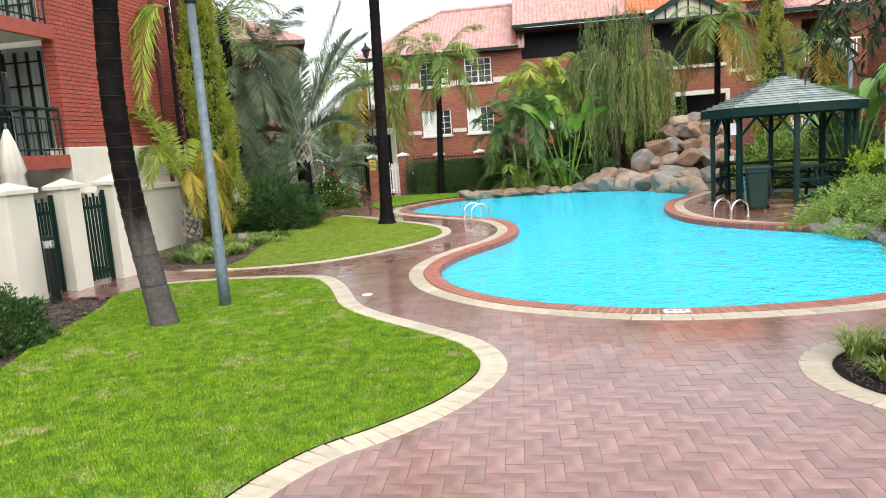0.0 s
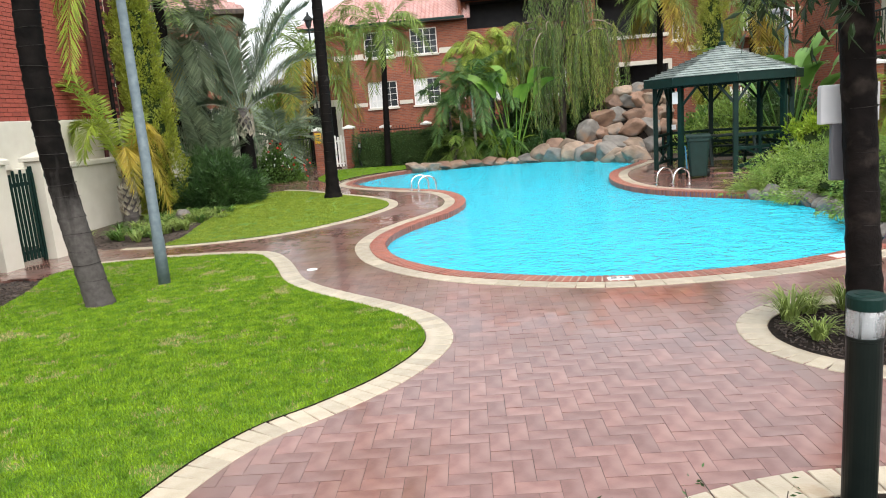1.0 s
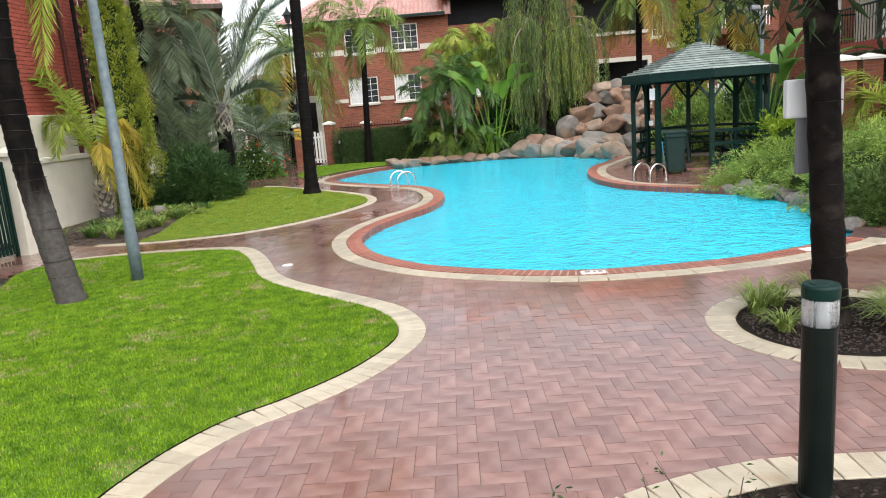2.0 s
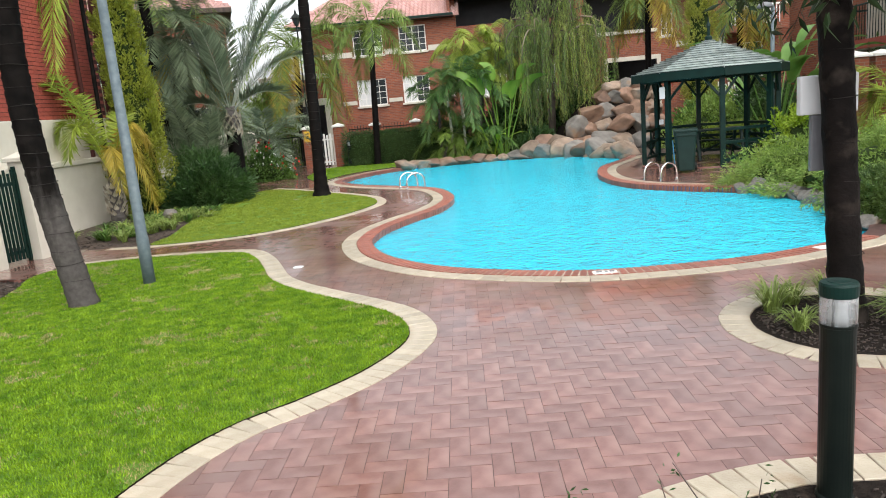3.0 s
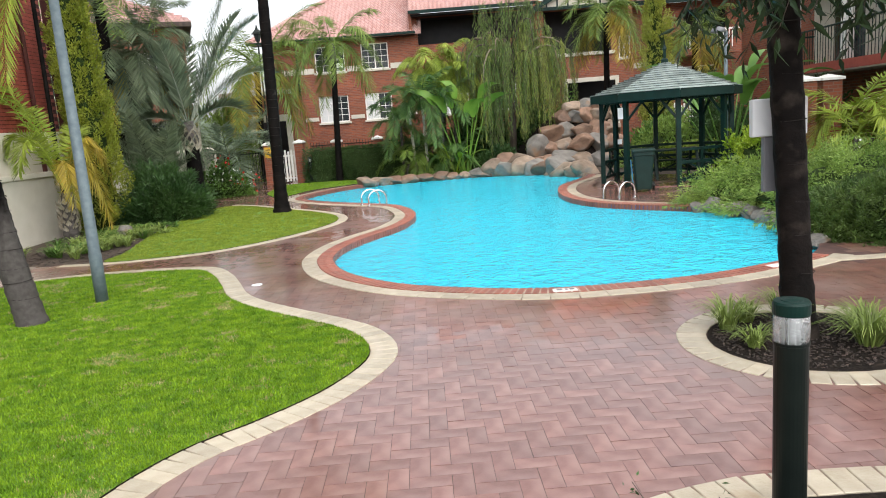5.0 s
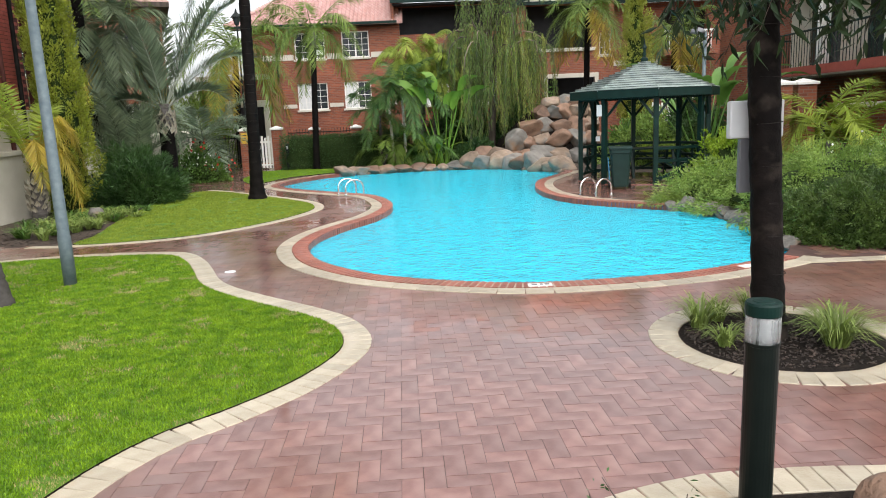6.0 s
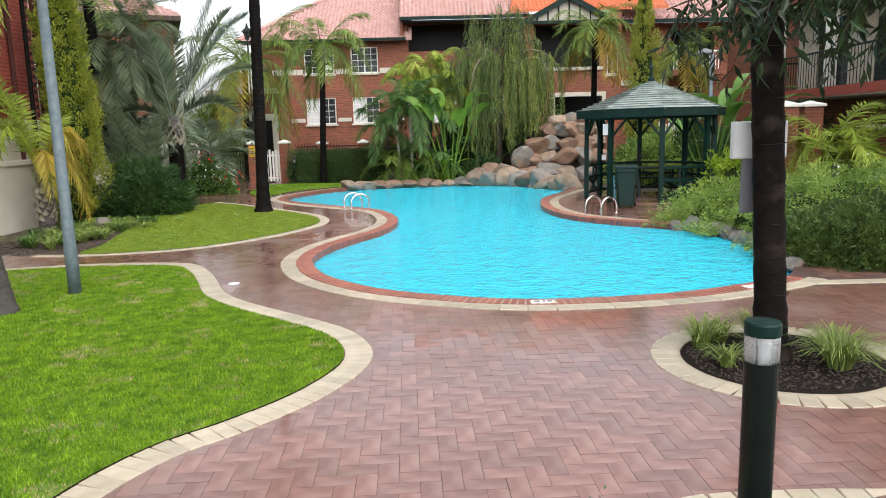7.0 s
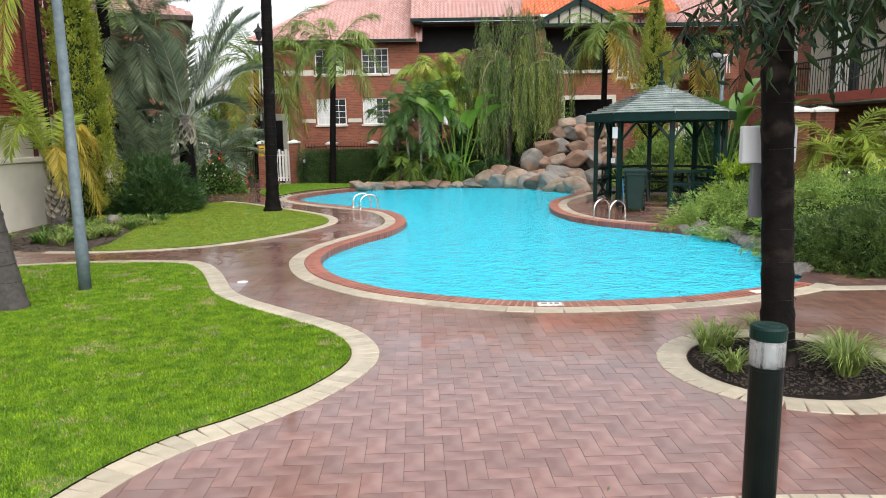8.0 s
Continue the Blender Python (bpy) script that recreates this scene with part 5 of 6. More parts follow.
def bush(name, at, size, label, leaf_m, n, leaf=(0.05, 0.10), ratio=0.5, seed=1, up=0.4, rough=0.25, category="shrub", box=False, inner=True, freq=1.6, droop=0.0, core=0.72, turn=0.0, lobes=0, tufts=None):
    """A shrub: a solid core coloured dark as inner shade and a shell of separate leaves on an uneven outline."""
    rng = np.random.default_rng(seed)
    t = thing(name, at, label, category, turn=turn)
    sx, sy, sz = size
    per = tufts[1] if tufts else 1
    n = n // per
    d = unit(rng.normal(size=(n, 3)))
    d[:, 2] = np.abs(d[:, 2]) * 1.0 - 0.12
    if box:
        m = np.max(np.abs(d * np.array([1, 1, 1.0])), axis=1, keepdims=True)
        d = d / m
        d[:, 2] = np.clip(d[:, 2], 0, 1)
    depth = rng.uniform(0.72, 1.0, n) ** 0.7
    off = np.array([noise.noise(Vector((p[0] * freq + seed * 3.1, p[1] * freq, p[2] * freq))) for p in (d * np.array([sx, sy, sz]) * 2 / max(sx, sy)).tolist()])
    r = depth * (1 + rough * off * 1.6)
    if lobes:
        r *= 1 + 0.16 * np.sin(lobes * np.arctan2(d[:, 1], d[:, 0]) + seed) * np.sin(2.5 * d[:, 2] * lobes / 3)
    pos = d * r[:, None] * np.array([sx / 2, sy / 2, sz])
    pos[:, 2] = np.maximum(pos[:, 2], 0.02)
    way = unit(d * np.array([1, 1, 0.6]) + rng.normal(size=(n, 3)) * 0.7 + np.array([0, 0, up]))
    ln = rng.uniform(*leaf, n)
    green = Shape()
    if tufts:
        clumped(green, rng, pos, way + d * 0.5, tufts[0] * rng.uniform(0.7, 1.25, n), per, leaf, ratio, 0.35, droop)
    else:
        leaves(green, pos, way, ln, ln * ratio, rng, droop)
    part("foliage", green, leaf_m, t)
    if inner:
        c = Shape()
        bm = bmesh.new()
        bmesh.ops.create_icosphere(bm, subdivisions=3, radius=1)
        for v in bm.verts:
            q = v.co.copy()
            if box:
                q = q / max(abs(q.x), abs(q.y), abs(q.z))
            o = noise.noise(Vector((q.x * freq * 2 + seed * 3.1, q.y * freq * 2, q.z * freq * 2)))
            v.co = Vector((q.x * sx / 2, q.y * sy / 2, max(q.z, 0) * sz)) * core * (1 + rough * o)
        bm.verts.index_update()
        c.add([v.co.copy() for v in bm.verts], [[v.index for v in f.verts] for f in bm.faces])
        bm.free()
        part("inner_shade_mass", c, M_INNER, t, smooth=True)
    return t


# dark green of the solid cores stands in for shade between the leaves
M_INNER = mat("foliage_core_shade", (0.016, 0.028, 0.009), (0.035, 0.055, 0.018), 1.0, 9, 0.8, 30, spec=0.05)


def tuft(name, at, radius, height, n, label, leaf_m, seed=1, width=0.018, category="grass tuft", spread=0.15, parent=None):
    """A clump of arching strap leaves."""
    rng = np.random.default_rng(seed)
    t = thing(name, at, label, category)
    s = Shape()
    for _ in range(n):
        az = rng.uniform(0, 2 * math.pi)
        h = np.array([math.cos(az), math.sin(az), 0.0])
        c = np.array([-h[1], h[0], 0.0])
        L_, H_ = radius * rng.uniform(0.4, 1.1), height * rng.uniform(0.6, 1.15)
        b = h * rng.uniform(0, spread) * radius + c * rng.normal() * 0.02
        k = len(s.v)
        for j in range(5):
            u = j / 4
            q = b + h * L_ * u**1.3 + np.array([0, 0, H_ * (1.75 * u - 1.15 * u**2.2)])
            w = width * (1 - u**2) * 0.5 + 0.001
            s.v += [tuple((q - c * w).tolist()), tuple((q + c * w).tolist())]
        s.f += [(k + 2 * j, k + 2 * j + 1, k + 2 * j + 3, k + 2 * j + 2) for j in range(4)]
    part("leaves", s, leaf_m, t)
    return t


def conifer(name, at, height, radius, label, leaf_m, n, seed=1, top=0.12):
    """A columnar conifer of many upright fan-like sprays in lobes."""
    rng = np.random.default_rng(seed)
    t = thing(name, at, label, "conifer")
    part("trunk", Shape().tube(((0, 0, -0.05), (0, 0, height * 0.9)), [0.11, 0.02], 8), M_BARK, t)
    per = 52
    n = n // per
    u = rng.uniform(0, 1, n) ** 0.85
    az = rng.uniform(0, 2 * math.pi, n)
    prof = np.interp(u, [0, 0.06, 0.3, 0.6, 0.85, 1.0], [0.75, 0.95, 1.0, 0.82, 0.5, top])
    lob = np.array([noise.noise(Vector((math.cos(a) * 1.7, math.sin(a) * 1.7, z * height * 1.4 + seed))) for a, z in zip(az.tolist(), u.tolist())])
    r = radius * prof * (0.84 + 0.55 * lob) * rng.uniform(0.86, 1.03, n)
    out = np.stack([np.cos(az), np.sin(az), np.zeros(n)], 1)
    pos = out * r[:, None]
    pos[:, 2] = u * height
    s = Shape()
    clumped(s, rng, pos, out * 0.5 + np.array([0, 0, 1.0]) + rng.normal(size=(n, 3)) * 0.25, rng.uniform(0.2, 0.42, n) * (0.55 + 0.5 * prof), per, (0.04, 0.09), 0.42, 0.3)
    part("foliage", s, leaf_m, t, "golden green upright sprays")
    # solid core, its dark colour painting the shade deep in the sprays
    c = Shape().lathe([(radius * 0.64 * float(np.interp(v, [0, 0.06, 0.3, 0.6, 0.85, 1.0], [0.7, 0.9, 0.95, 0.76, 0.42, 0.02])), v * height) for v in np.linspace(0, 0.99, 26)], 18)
    part("inner_shade_mass", c, M_INNER, t, smooth=True)
    return t


def banana(name, at, n, height, label, seed=1, leaf_m=None, blade=1.0, width=0.3, fan=None, lean=0.35):
    """A clump of large paddle leaves on long stalks."""
    rng = np.random.default_rng(seed)
    t = thing(name, at, label, "broad-leaved plant")
    for k in range(n):
        az = rng.uniform(0, 2 * math.pi) if fan is None else fan + math.pi * (k % 2)
        tilt = lean * rng.uniform(0.3, 1.3) if fan is None else lean * abs(2 * (k // 2) / max(1, n // 2 - 1)) + 0.06
        h = Vector((math.cos(az), math.sin(az), 0))
        c = Vector((-h.y, h.x, 0))
        if fan is not None:
            c = (c * 0.45 + (h * math.cos(tilt) - Vector((0, 0, math.sin(tilt)))) * 0.9).normalized()
        L_ = height * rng.uniform(0.7, 1.05)
        base = h * rng.uniform(0, 0.15)
        tip = base + h * L_ * math.sin(tilt) * 0.6 + Vector((0, 0, L_ * math.cos(tilt) * 0.62))
        stalk = part("stalk", Shape().tube((base, base.lerp(tip, 0.5) + Vector((0, 0, 0.04)), tip), [0.03, 0.022, 0.014], 6), leaf_m or L_BIG, t)
        s = Shape()
        m = 9
        for j in range(m + 1):
            u = j / m
            q = tip + h * blade * (math.sin(tilt) * u + 0.35 * u * u) + Vector((0, 0, blade * (math.cos(tilt) * u - 0.55 * u * u)))
            w = width * math.sin(math.pi * min(1, 0.08 + 0.92 * u)) ** 0.6 * (1 + 0.08 * math.sin(9 * u + k))
            dz = Vector((0, 0, 0.10 * w + 0.02 * math.sin(7 * u + k)))
            s.v += [tuple(q - c * w * 0.5 + dz), tuple(q), tuple(q + c * w * 0.5 + dz)]
        for j in range(m):
            s.f += [(3 * j, 3 * j + 1, 3 * j + 4, 3 * j + 3), (3 * j + 1, 3 * j + 2, 3 * j + 5, 3 * j + 4)]
        part("leaf_blade", s, leaf_m or L_BIG, t, smooth=True)
    return t


def weeping_tree(at, height, spread, label, seed=1):
    """A weeping tree: forked limbs, and hanging strands of thin leaves with gaps between them."""
    rng = np.random.default_rng(seed)
    t = thing("weeping_tree", at, label, "tree")
    part("trunk", Shape().tube(((0, 0, -0.1), (0.1, 0, height * 0.3), (0.0, 0.1, height * 0.55)), [0.16, 0.13, 0.10], 10), M_BARK, t, smooth=True)
    s, bright, tw = Shape(), Shape(), Shape()

    def strand(p, az, drop, reach, into, lift=0.12):
        m = int(drop / 0.04)
        if m < 6:
            return
        v = np.linspace(0, 1, m)
        q = p + np.outer(reach * np.sqrt(v), [math.cos(az), math.sin(az), 0]) + rng.normal(size=(m, 3)) * 0.022
        q[:, 2] += lift * np.sin(np.pi * np.minimum(v * 3, 1)) - drop * v**1.2
        way = np.stack([rng.normal(size=m) * 0.25, rng.normal(size=m) * 0.25, -np.ones(m)], 1)
        leaves(into, q, way, rng.uniform(0.14, 0.26, m), 0.019, rng)
        tw.tube(q[:: max(1, m // 5)].tolist(), 0.004, 3, False)

    for b in range(22):
        az = b * 2.399 + rng.uniform(-0.3, 0.3)
        r = spread * rng.uniform(0.45, 1.0)
        zt = height * (0.86 - 0.26 * (r / spread) ** 2) * rng.uniform(0.85, 1.1)
        start = np.array([0, 0.1, height * rng.uniform(0.42, 0.56)])
        end = np.array([math.cos(az) * r, math.sin(az) * r * 0.65, zt])
        mid = (start + end) / 2 + np.array([0, 0, height * rng.uniform(0.16, 0.3)])
        arc = [(1 - u) ** 2 * start + 2 * u * (1 - u) * mid + u * u * end for u in np.linspace(0, 1, 8)]
        tail = end + np.array([math.cos(az) * 0.16, math.sin(az) * 0.1, -rng.uniform(0.5, 1.1)])
        part("limb", Shape().tube([tuple(a) for a in arc] + [tuple(tail)], [0.05, 0.045, 0.04, 0.034, 0.03, 0.026, 0.022, 0.018, 0.008], 6), M_LIMB if b % 2 else M_BARK, t, smooth=True)
        for _ in range(7):
            u = rng.uniform(0.3, 1.0)
            p = (1 - u) ** 2 * start + 2 * u * (1 - u) * mid + u * u * end
            a2 = az + rng.normal() * 0.8
            drop = min(rng.uniform(0.15, 0.72) * height * (0.55 + 0.45 * r / spread), p[2] - 0.7)
            reach = rng.uniform(0.1, 0.4)
            into = bright if rng.uniform() < 0.3 + 0.25 * math.cos(az) else s
            for _ in range(5):
                strand(p + rng.normal(size=3) * 0.085, a2 + rng.normal() * 0.15, drop * rng.uniform(0.55, 1.05), reach, into)
    # upright feathery leaders at the crown
    for b in range(16):
        az, r = rng.uniform(0, 6.28), spread * rng.uniform(0.05, 0.6)
        p = np.array([math.cos(az) * r, math.sin(az) * r * 0.5, height * rng.uniform(0.8, 1.02)])
        part("limb", Shape().tube((0.3 * p + np.array([0, 0, height * 0.42]), p), [0.03, 0.008], 5), M_BARK, t)
        for _ in range(9):
            strand(p + rng.normal(size=3) * np.array([0.12, 0.12, 0.22]), rng.uniform(0, 6.28), rng.uniform(0.5, 1.3), rng.uniform(0.1, 0.35), s, 0.3)
    part("foliage", bright, L_WEEPY, t, "yellow-green trailing strands")
    part("foliage", s, L_WEEP, t, "hanging strands of thin grey-green leaves")
    part("twig_mass", tw, M_BARK, t)
    return t


def boulder(at, size, turn, seed, label, m=None):
    bm = bmesh.new()
    bmesh.ops.create_icosphere(bm, subdivisions=4, radius=0.56)
    rr = random.Random(seed)
    planes = [(Vector((rr.gauss(0, 1), rr.gauss(0, 1), rr.gauss(0, 1))).normalized(), rr.uniform(0.28, 0.43)) for _ in range(12)]
    for v in bm.verts:
        q = v.co.copy()
        for nrm, lim in planes:
            d = q.dot(nrm)
            if d > lim:
                q -= nrm * (d - lim) * 0.92
        q *= 1 + 0.10 * noise.noise(q * 3 + Vector((seed, 0, 0))) + 0.03 * noise.noise(q * 9 + Vector((seed, 0, 0)))
        v.co = q
    me = bpy.data.meshes.new("boulder")
    bm.to_mesh(me)
    bm.free()
    me.shade_smooth()
    me.materials.append(m or ROCKS[rr.randrange(5)])
    ob = new("boulder", me)
    ob.matrix_basis = pose(*at, rr.uniform(-15, 15), rr.uniform(-15, 15), turn) @ Matrix.Diagonal((*size, 1))
    return tagged(ob, label, "boulder", "boulders round the pool")


# ---------------------------------------------------------------- the planting
lean_palm = palm("palm_tree", (-4.78, 7.62, 0), (-0.05, 0.0, 6.6), 0.15, 0.125, "leaning palm, dark ringed trunk bleached grey at the foot", M_TRUNK_P, L_PALM, 14, 2.4, seed=3, spacing=0.2, flare=1.2, line=[(0.02, 0, -0.1), (-0.15, 0, 0.95), (-0.26, 0, 1.9), (-0.28, 0, 2.85), (-0.22, 0, 3.8), (-0.12, 0, 5.2), (-0.05, 0, 6.6)])
leaf_scars(lean_palm, [(0.02, 0, -0.1), (-0.15, 0, 0.95), (-0.26, 0, 1.9), (-0.28, 0, 2.85), (-0.22, 0, 3.8), (-0.12, 0, 5.2)], 0.152, 0.13, 0.2, 1)
mid_palm = palm("palm_tree", (-4.25, 17.5, 0), (0.16, 0.1, 8.4), 0.15, 0.11, "tall slender black-trunked palm on the lawn", M_TRUNK_D, L_PALM, 14, 2.4, seed=4, spacing=0.25, flare=2.0)
leaf_scars(mid_palm, [(0, 0, 0.2), (0.08, 0.05, 4.2), (0.16, 0.1, 8.4)], 0.15, 0.11, 0.25, 2)
near_palm = palm("palm_tree", (2.66, 5.45, 0), (-0.42, 0.0, 6.8), 0.116, 0.112, "dark wet-trunked palm in the round mulched bed", M_TRUNK_N, L_PALM, 12, 2.3, seed=5, spacing=0.33, flare=1.45, sides=20)
leaf_scars(near_palm, [(0, 0, 0.2), (-0.21, 0, 3.4), (-0.42, 0, 6.8)], 0.118, 0.112, 0.33, 3)
palm("palm_tree", (-4.3, 27.5, 0), (0.2, 0.0, 4.6), 0.13, 0.10, "slim palm with arching feathery crown before the hedge", M_TRUNK_D, L_PALM, 15, 2.2, 0.55, 0.034, seed=6, rise=(0.1, 1.35), fall=(0.75, 1.25), nl=44, hang=0.6, shaft=M_TRUNK_G)
palm("palm_tree", (-9.6, 21.0, 0), (-0.15, 0.2, 6.3), 0.16, 0.14, "palm with dark trunk behind the golden conifer", M_TRUNK_D, L_PALM, 14, 2.6, seed=7)
palm("palm_tree", (-8.76, 15.9, 0), (0.05, 0.0, 5.5), 0.05, 0.045, "slender palm beside the red brick wall with hanging fronds", M_TRUNK_D, L_LIME, 3, 1.5, 0.38, 0.045, seed=8, rise=(0.0, 0.5), fall=(1.2, 1.6), hang=0.7, nl=44, azimuths=[3.4, 3.9, 4.4, 2.9, -1.2])
triangle = palm("palm_tree", (-7.68, 21.4, 0), (0.0, 0.0, 1.9), 0.24, 0.2, "triangle palm with stiff upright grey-green fronds", M_TRUNK_D, L_GREY, 1, 1.4, 0.5, 0.05, seed=9, rise=(2.4, 2.4), fall=(0.4, 0.4), nl=40, hang=0.15, shaft=M_TRUNK_G, flare=1.05, azimuths=[1.6])
rng_t = np.random.default_rng(15)
for az, ln, rise, fall in ((0.1, 1.75, 2.7, 0.4), (0.0, 2.6, 1.85, 0.7), (0.3, 3.0, 1.15, 0.65), (-0.3, 2.4, 0.7, 0.6), (2.9, 1.6, 2.6, 0.45), (3.3, 2.3, 1.5, 0.6), (2.7, 2.5, 0.9, 0.6), (-1.5, 1.5, 2.0, 0.5), (-2.4, 2.1, 0.6, 0.6), (0.6, 2.2, 2.2, 0.7)):
    blade, rib = Shape(), Shape()
    frond(blade, rib, rng_t, (0.0, 0.0, 2.3), az, ln, rise, fall, 96, 0.6, 0.06, 0.55, 0.1, sweep=1.1, plume=0.05)
    leaf_ob = part("frond", blade, L_GREY, triangle)
    part("midrib", rib, M_RIB, leaf_ob)
palm("palm_tree", (-9.45, 22.0, 0), (0, 0, 4.3), 0.2, 0.17, "palm with a dense head of hanging grey-green fronds", M_TRUNK_D, L_DEEP, 32, 2.4, 0.6, 0.045, seed=10, rise=(-0.2, 1.9), fall=(0.8, 1.3), nl=46, hang=0.7, n_old=5)
palm("palm_tree", (-8.5, 20.5, 0), (0, 0, 0.5), 0.12, 0.1, "low palm with stiff upright grey-green fan of fronds", M_TRUNK_D, L_DEEP, 10, 1.15, 0.5, 0.05, seed=17, rise=(1.1, 2.6), fall=(0.2, 0.45), nl=44, hang=0.15)
palm("palm_tree", (-7.75, 25.0, 0), (0, 0, 1.3), 0.17, 0.15, "low palm with spreading grey-green fronds by the gate", M_TRUNK_D, L_GREY, 13, 2.2, 0.55, 0.04, seed=11, rise=(0.1, 1.2), fall=(0.4, 0.9), nl=44)
palm("palm_tree", (-8.1, 31.0, 0), (0.2, 0, 4.9), 0.13, 0.11, "palm with yellow-green drooping fronds by the porch", M_TRUNK_D, L_PALM, 19, 3.2, 0.6, 0.04, seed=12, rise=(0.0, 1.3), fall=(0.6, 1.2), n_old=6, nl=44, hang=0.6)
young = palm("young_palm", (-8.42, 15.35, 0), (0.05, 0, 1.0), 0.15, 0.12, "young palm with scaly pale trunk and arching green fronds", M_TRUNK_G, L_LIME, 6, 1.7, 0.38, 0.045, seed=13, rise=(1.9, 3.3), fall=(2.1, 1.7), nl=60, hang=0.35, azimuths=[3.0, 3.6, 2.5, 3.9, 1.5, 4.6], spacing=0.12)
rng_y = np.random.default_rng(14)
gold, gold_stem = Shape(), Shape()
for k, az in enumerate((0.1, -0.5, 0.6, -1.0, 0.9, -0.2)):
    frond(gold, gold_stem, rng_y, (0.05, 0, 1.0), az, 1.3 + 0.12 * (k % 3), 2.7 - 0.22 * k, 2.2, 70, 0.32, 0.026, 0.1, 0.7)
part("old_fronds", gold, L_PALMY, young, "golden yellow drooping fronds")
part("old_stem_mass", gold_stem, L_PALMY, young)
scales = Shape()
for k in range(46):
    a, z = k * 2.399, 0.12 + k * 0.014
    d = Vector((math.cos(a), math.sin(a), 0))
    r = 0.15 - 0.03 * z
    scales.leaf(d * r + Vector((0, 0, z)), (d * 0.6 + Vector((0, 0, 1))).normalized(), Vector((-d.y, d.x, 0)), 0.2, 0.13, 0.15)
part("leaf_base_mass", scales, M_SCALE, young, "pale woven leaf bases")
scales2 = Shape()
for k in range(40):
    a, z = k * 2.399, 1.55 + k * 0.014
    d = Vector((math.cos(a), math.sin(a), 0))
    scales2.leaf(d * 0.2 + Vector((0, 0, z)), (d * 0.35 + Vector((0, 0, 1))).normalized(), Vector((-d.y, d.x, 0)), 0.32, 0.2, 0.15)
part("leaf_base_mass", scales2, M_SCALE, triangle, "pale overlapping leaf bases")
conifer("golden_conifer", (-8.38, 16.7, 0), 6.6, 0.62, "tall columnar golden-green conifer", L_CONIFER, 48000, 1)
conifer("golden_conifer", (7.9, 27.0, 0), 6.7, 0.68, "tall pale golden pencil conifer behind the gazebo", L_PENCIL, 30000, 2)
weeping_tree((2.45, 27.5, 0), 6.5, 2.4, "large weeping tree with trailing grey-green foliage behind the rocks", 4)
for k, (x, y, h, mm, n) in enumerate(((-1.25, 26.8, 2.6, L_CANE, 10), (-0.8, 26.7, 2.9, L_CANE, 11), (-1.75, 27.3, 1.9, L_CANE, 9), (-0.2, 27.1, 2.5, L_CANE, 9), (-1.0, 27.2, 0.9, L_PALM, 9), (-1.7, 26.9, 0.5, L_PALM, 8), (-0.1, 26.6, 0.6, L_CANE, 8))):
    palm("golden_cane_palm", (x, y, 0), (0.06 * (k - 2), -0.1, h), 0.055, 0.045, "cane palm with deep green fronds and slender pale stem", M_SCALE if k < 2 else M_TRUNK_G, mm, n, 1.5, 0.42, 0.042, seed=30 + k, rise=(0.1, 1.5), fall=(0.6, 1.3), nl=38, hang=0.5, flare=1.0, sides=8, spacing=0.15)
for k, (x, y, h) in enumerate(((-0.75, 28.1, 3.9), (-0.1, 28.2, 4.2), (0.3, 27.9, 3.6))):
    palm("golden_cane_palm", (x, y, 0), (0.05, -0.1, h), 0.06, 0.05, "tall golden cane palm with soft lime-yellow fronds", M_TRUNK_G, L_LIME, 14, 1.35, 0.42, 0.036, seed=44 + k, rise=(0.0, 1.5), fall=(0.8, 1.5), nl=44, hang=0.9, flare=1.0, sides=8, spacing=0.15)
banana("travellers_palm", (0.6, 26.2, 0), 8, 4.5, "fan of paddle-shaped leaves on long pale stalks", 3, L_FAN, 1.4, 0.42, fan=0.15, lean=0.14)
banana("bird_of_paradise", (0.2, 26.3, 0), 6, 1.5, "clump of large glossy paddle leaves above the rocks", 5, L_BRIGHT, 0.8, 0.26, lean=0.6)
banana("bird_of_paradise", (7.95, 20.4, 0), 16, 4.4, "tall giant bird of paradise with torn paddle leaves", 6, None, 1.5, 0.42, lean=0.5)
for k, (x, y, h) in enumerate(((6.9, 31.0, 6.0), (10.8, 31.5, 5.0))):
    palm("palm_tree", (x, y, 0), (0.1, 0, h), 0.14, 0.11, "palm with yellowing drooping fronds behind the gazebo", M_TRUNK_D, L_PALM, 15, 2.3, 0.55, 0.035, seed=40 + k, rise=(0.0, 1.2), fall=(0.8, 1.3), n_old=6, nl=40, hang=0.5)
for k, (x, y, h) in enumerate(((9.25, 16.4, 0.9), (9.9, 16.9, 0.8), (9.5, 17.1, 1.3))):
    palm("golden_cane_palm", (x, y, 0), (0.05, 0, h), 0.06, 0.05, "bright young cane palm against the brick wall", M_TRUNK_G, (L_LIME, L_BRIGHT)[k % 2], 6, 1.35, 0.5, 0.042, seed=50 + k, rise=(0.4, 1.7), fall=(0.9, 1.4), nl=36, hang=0.35, flare=1.0, sides=8)

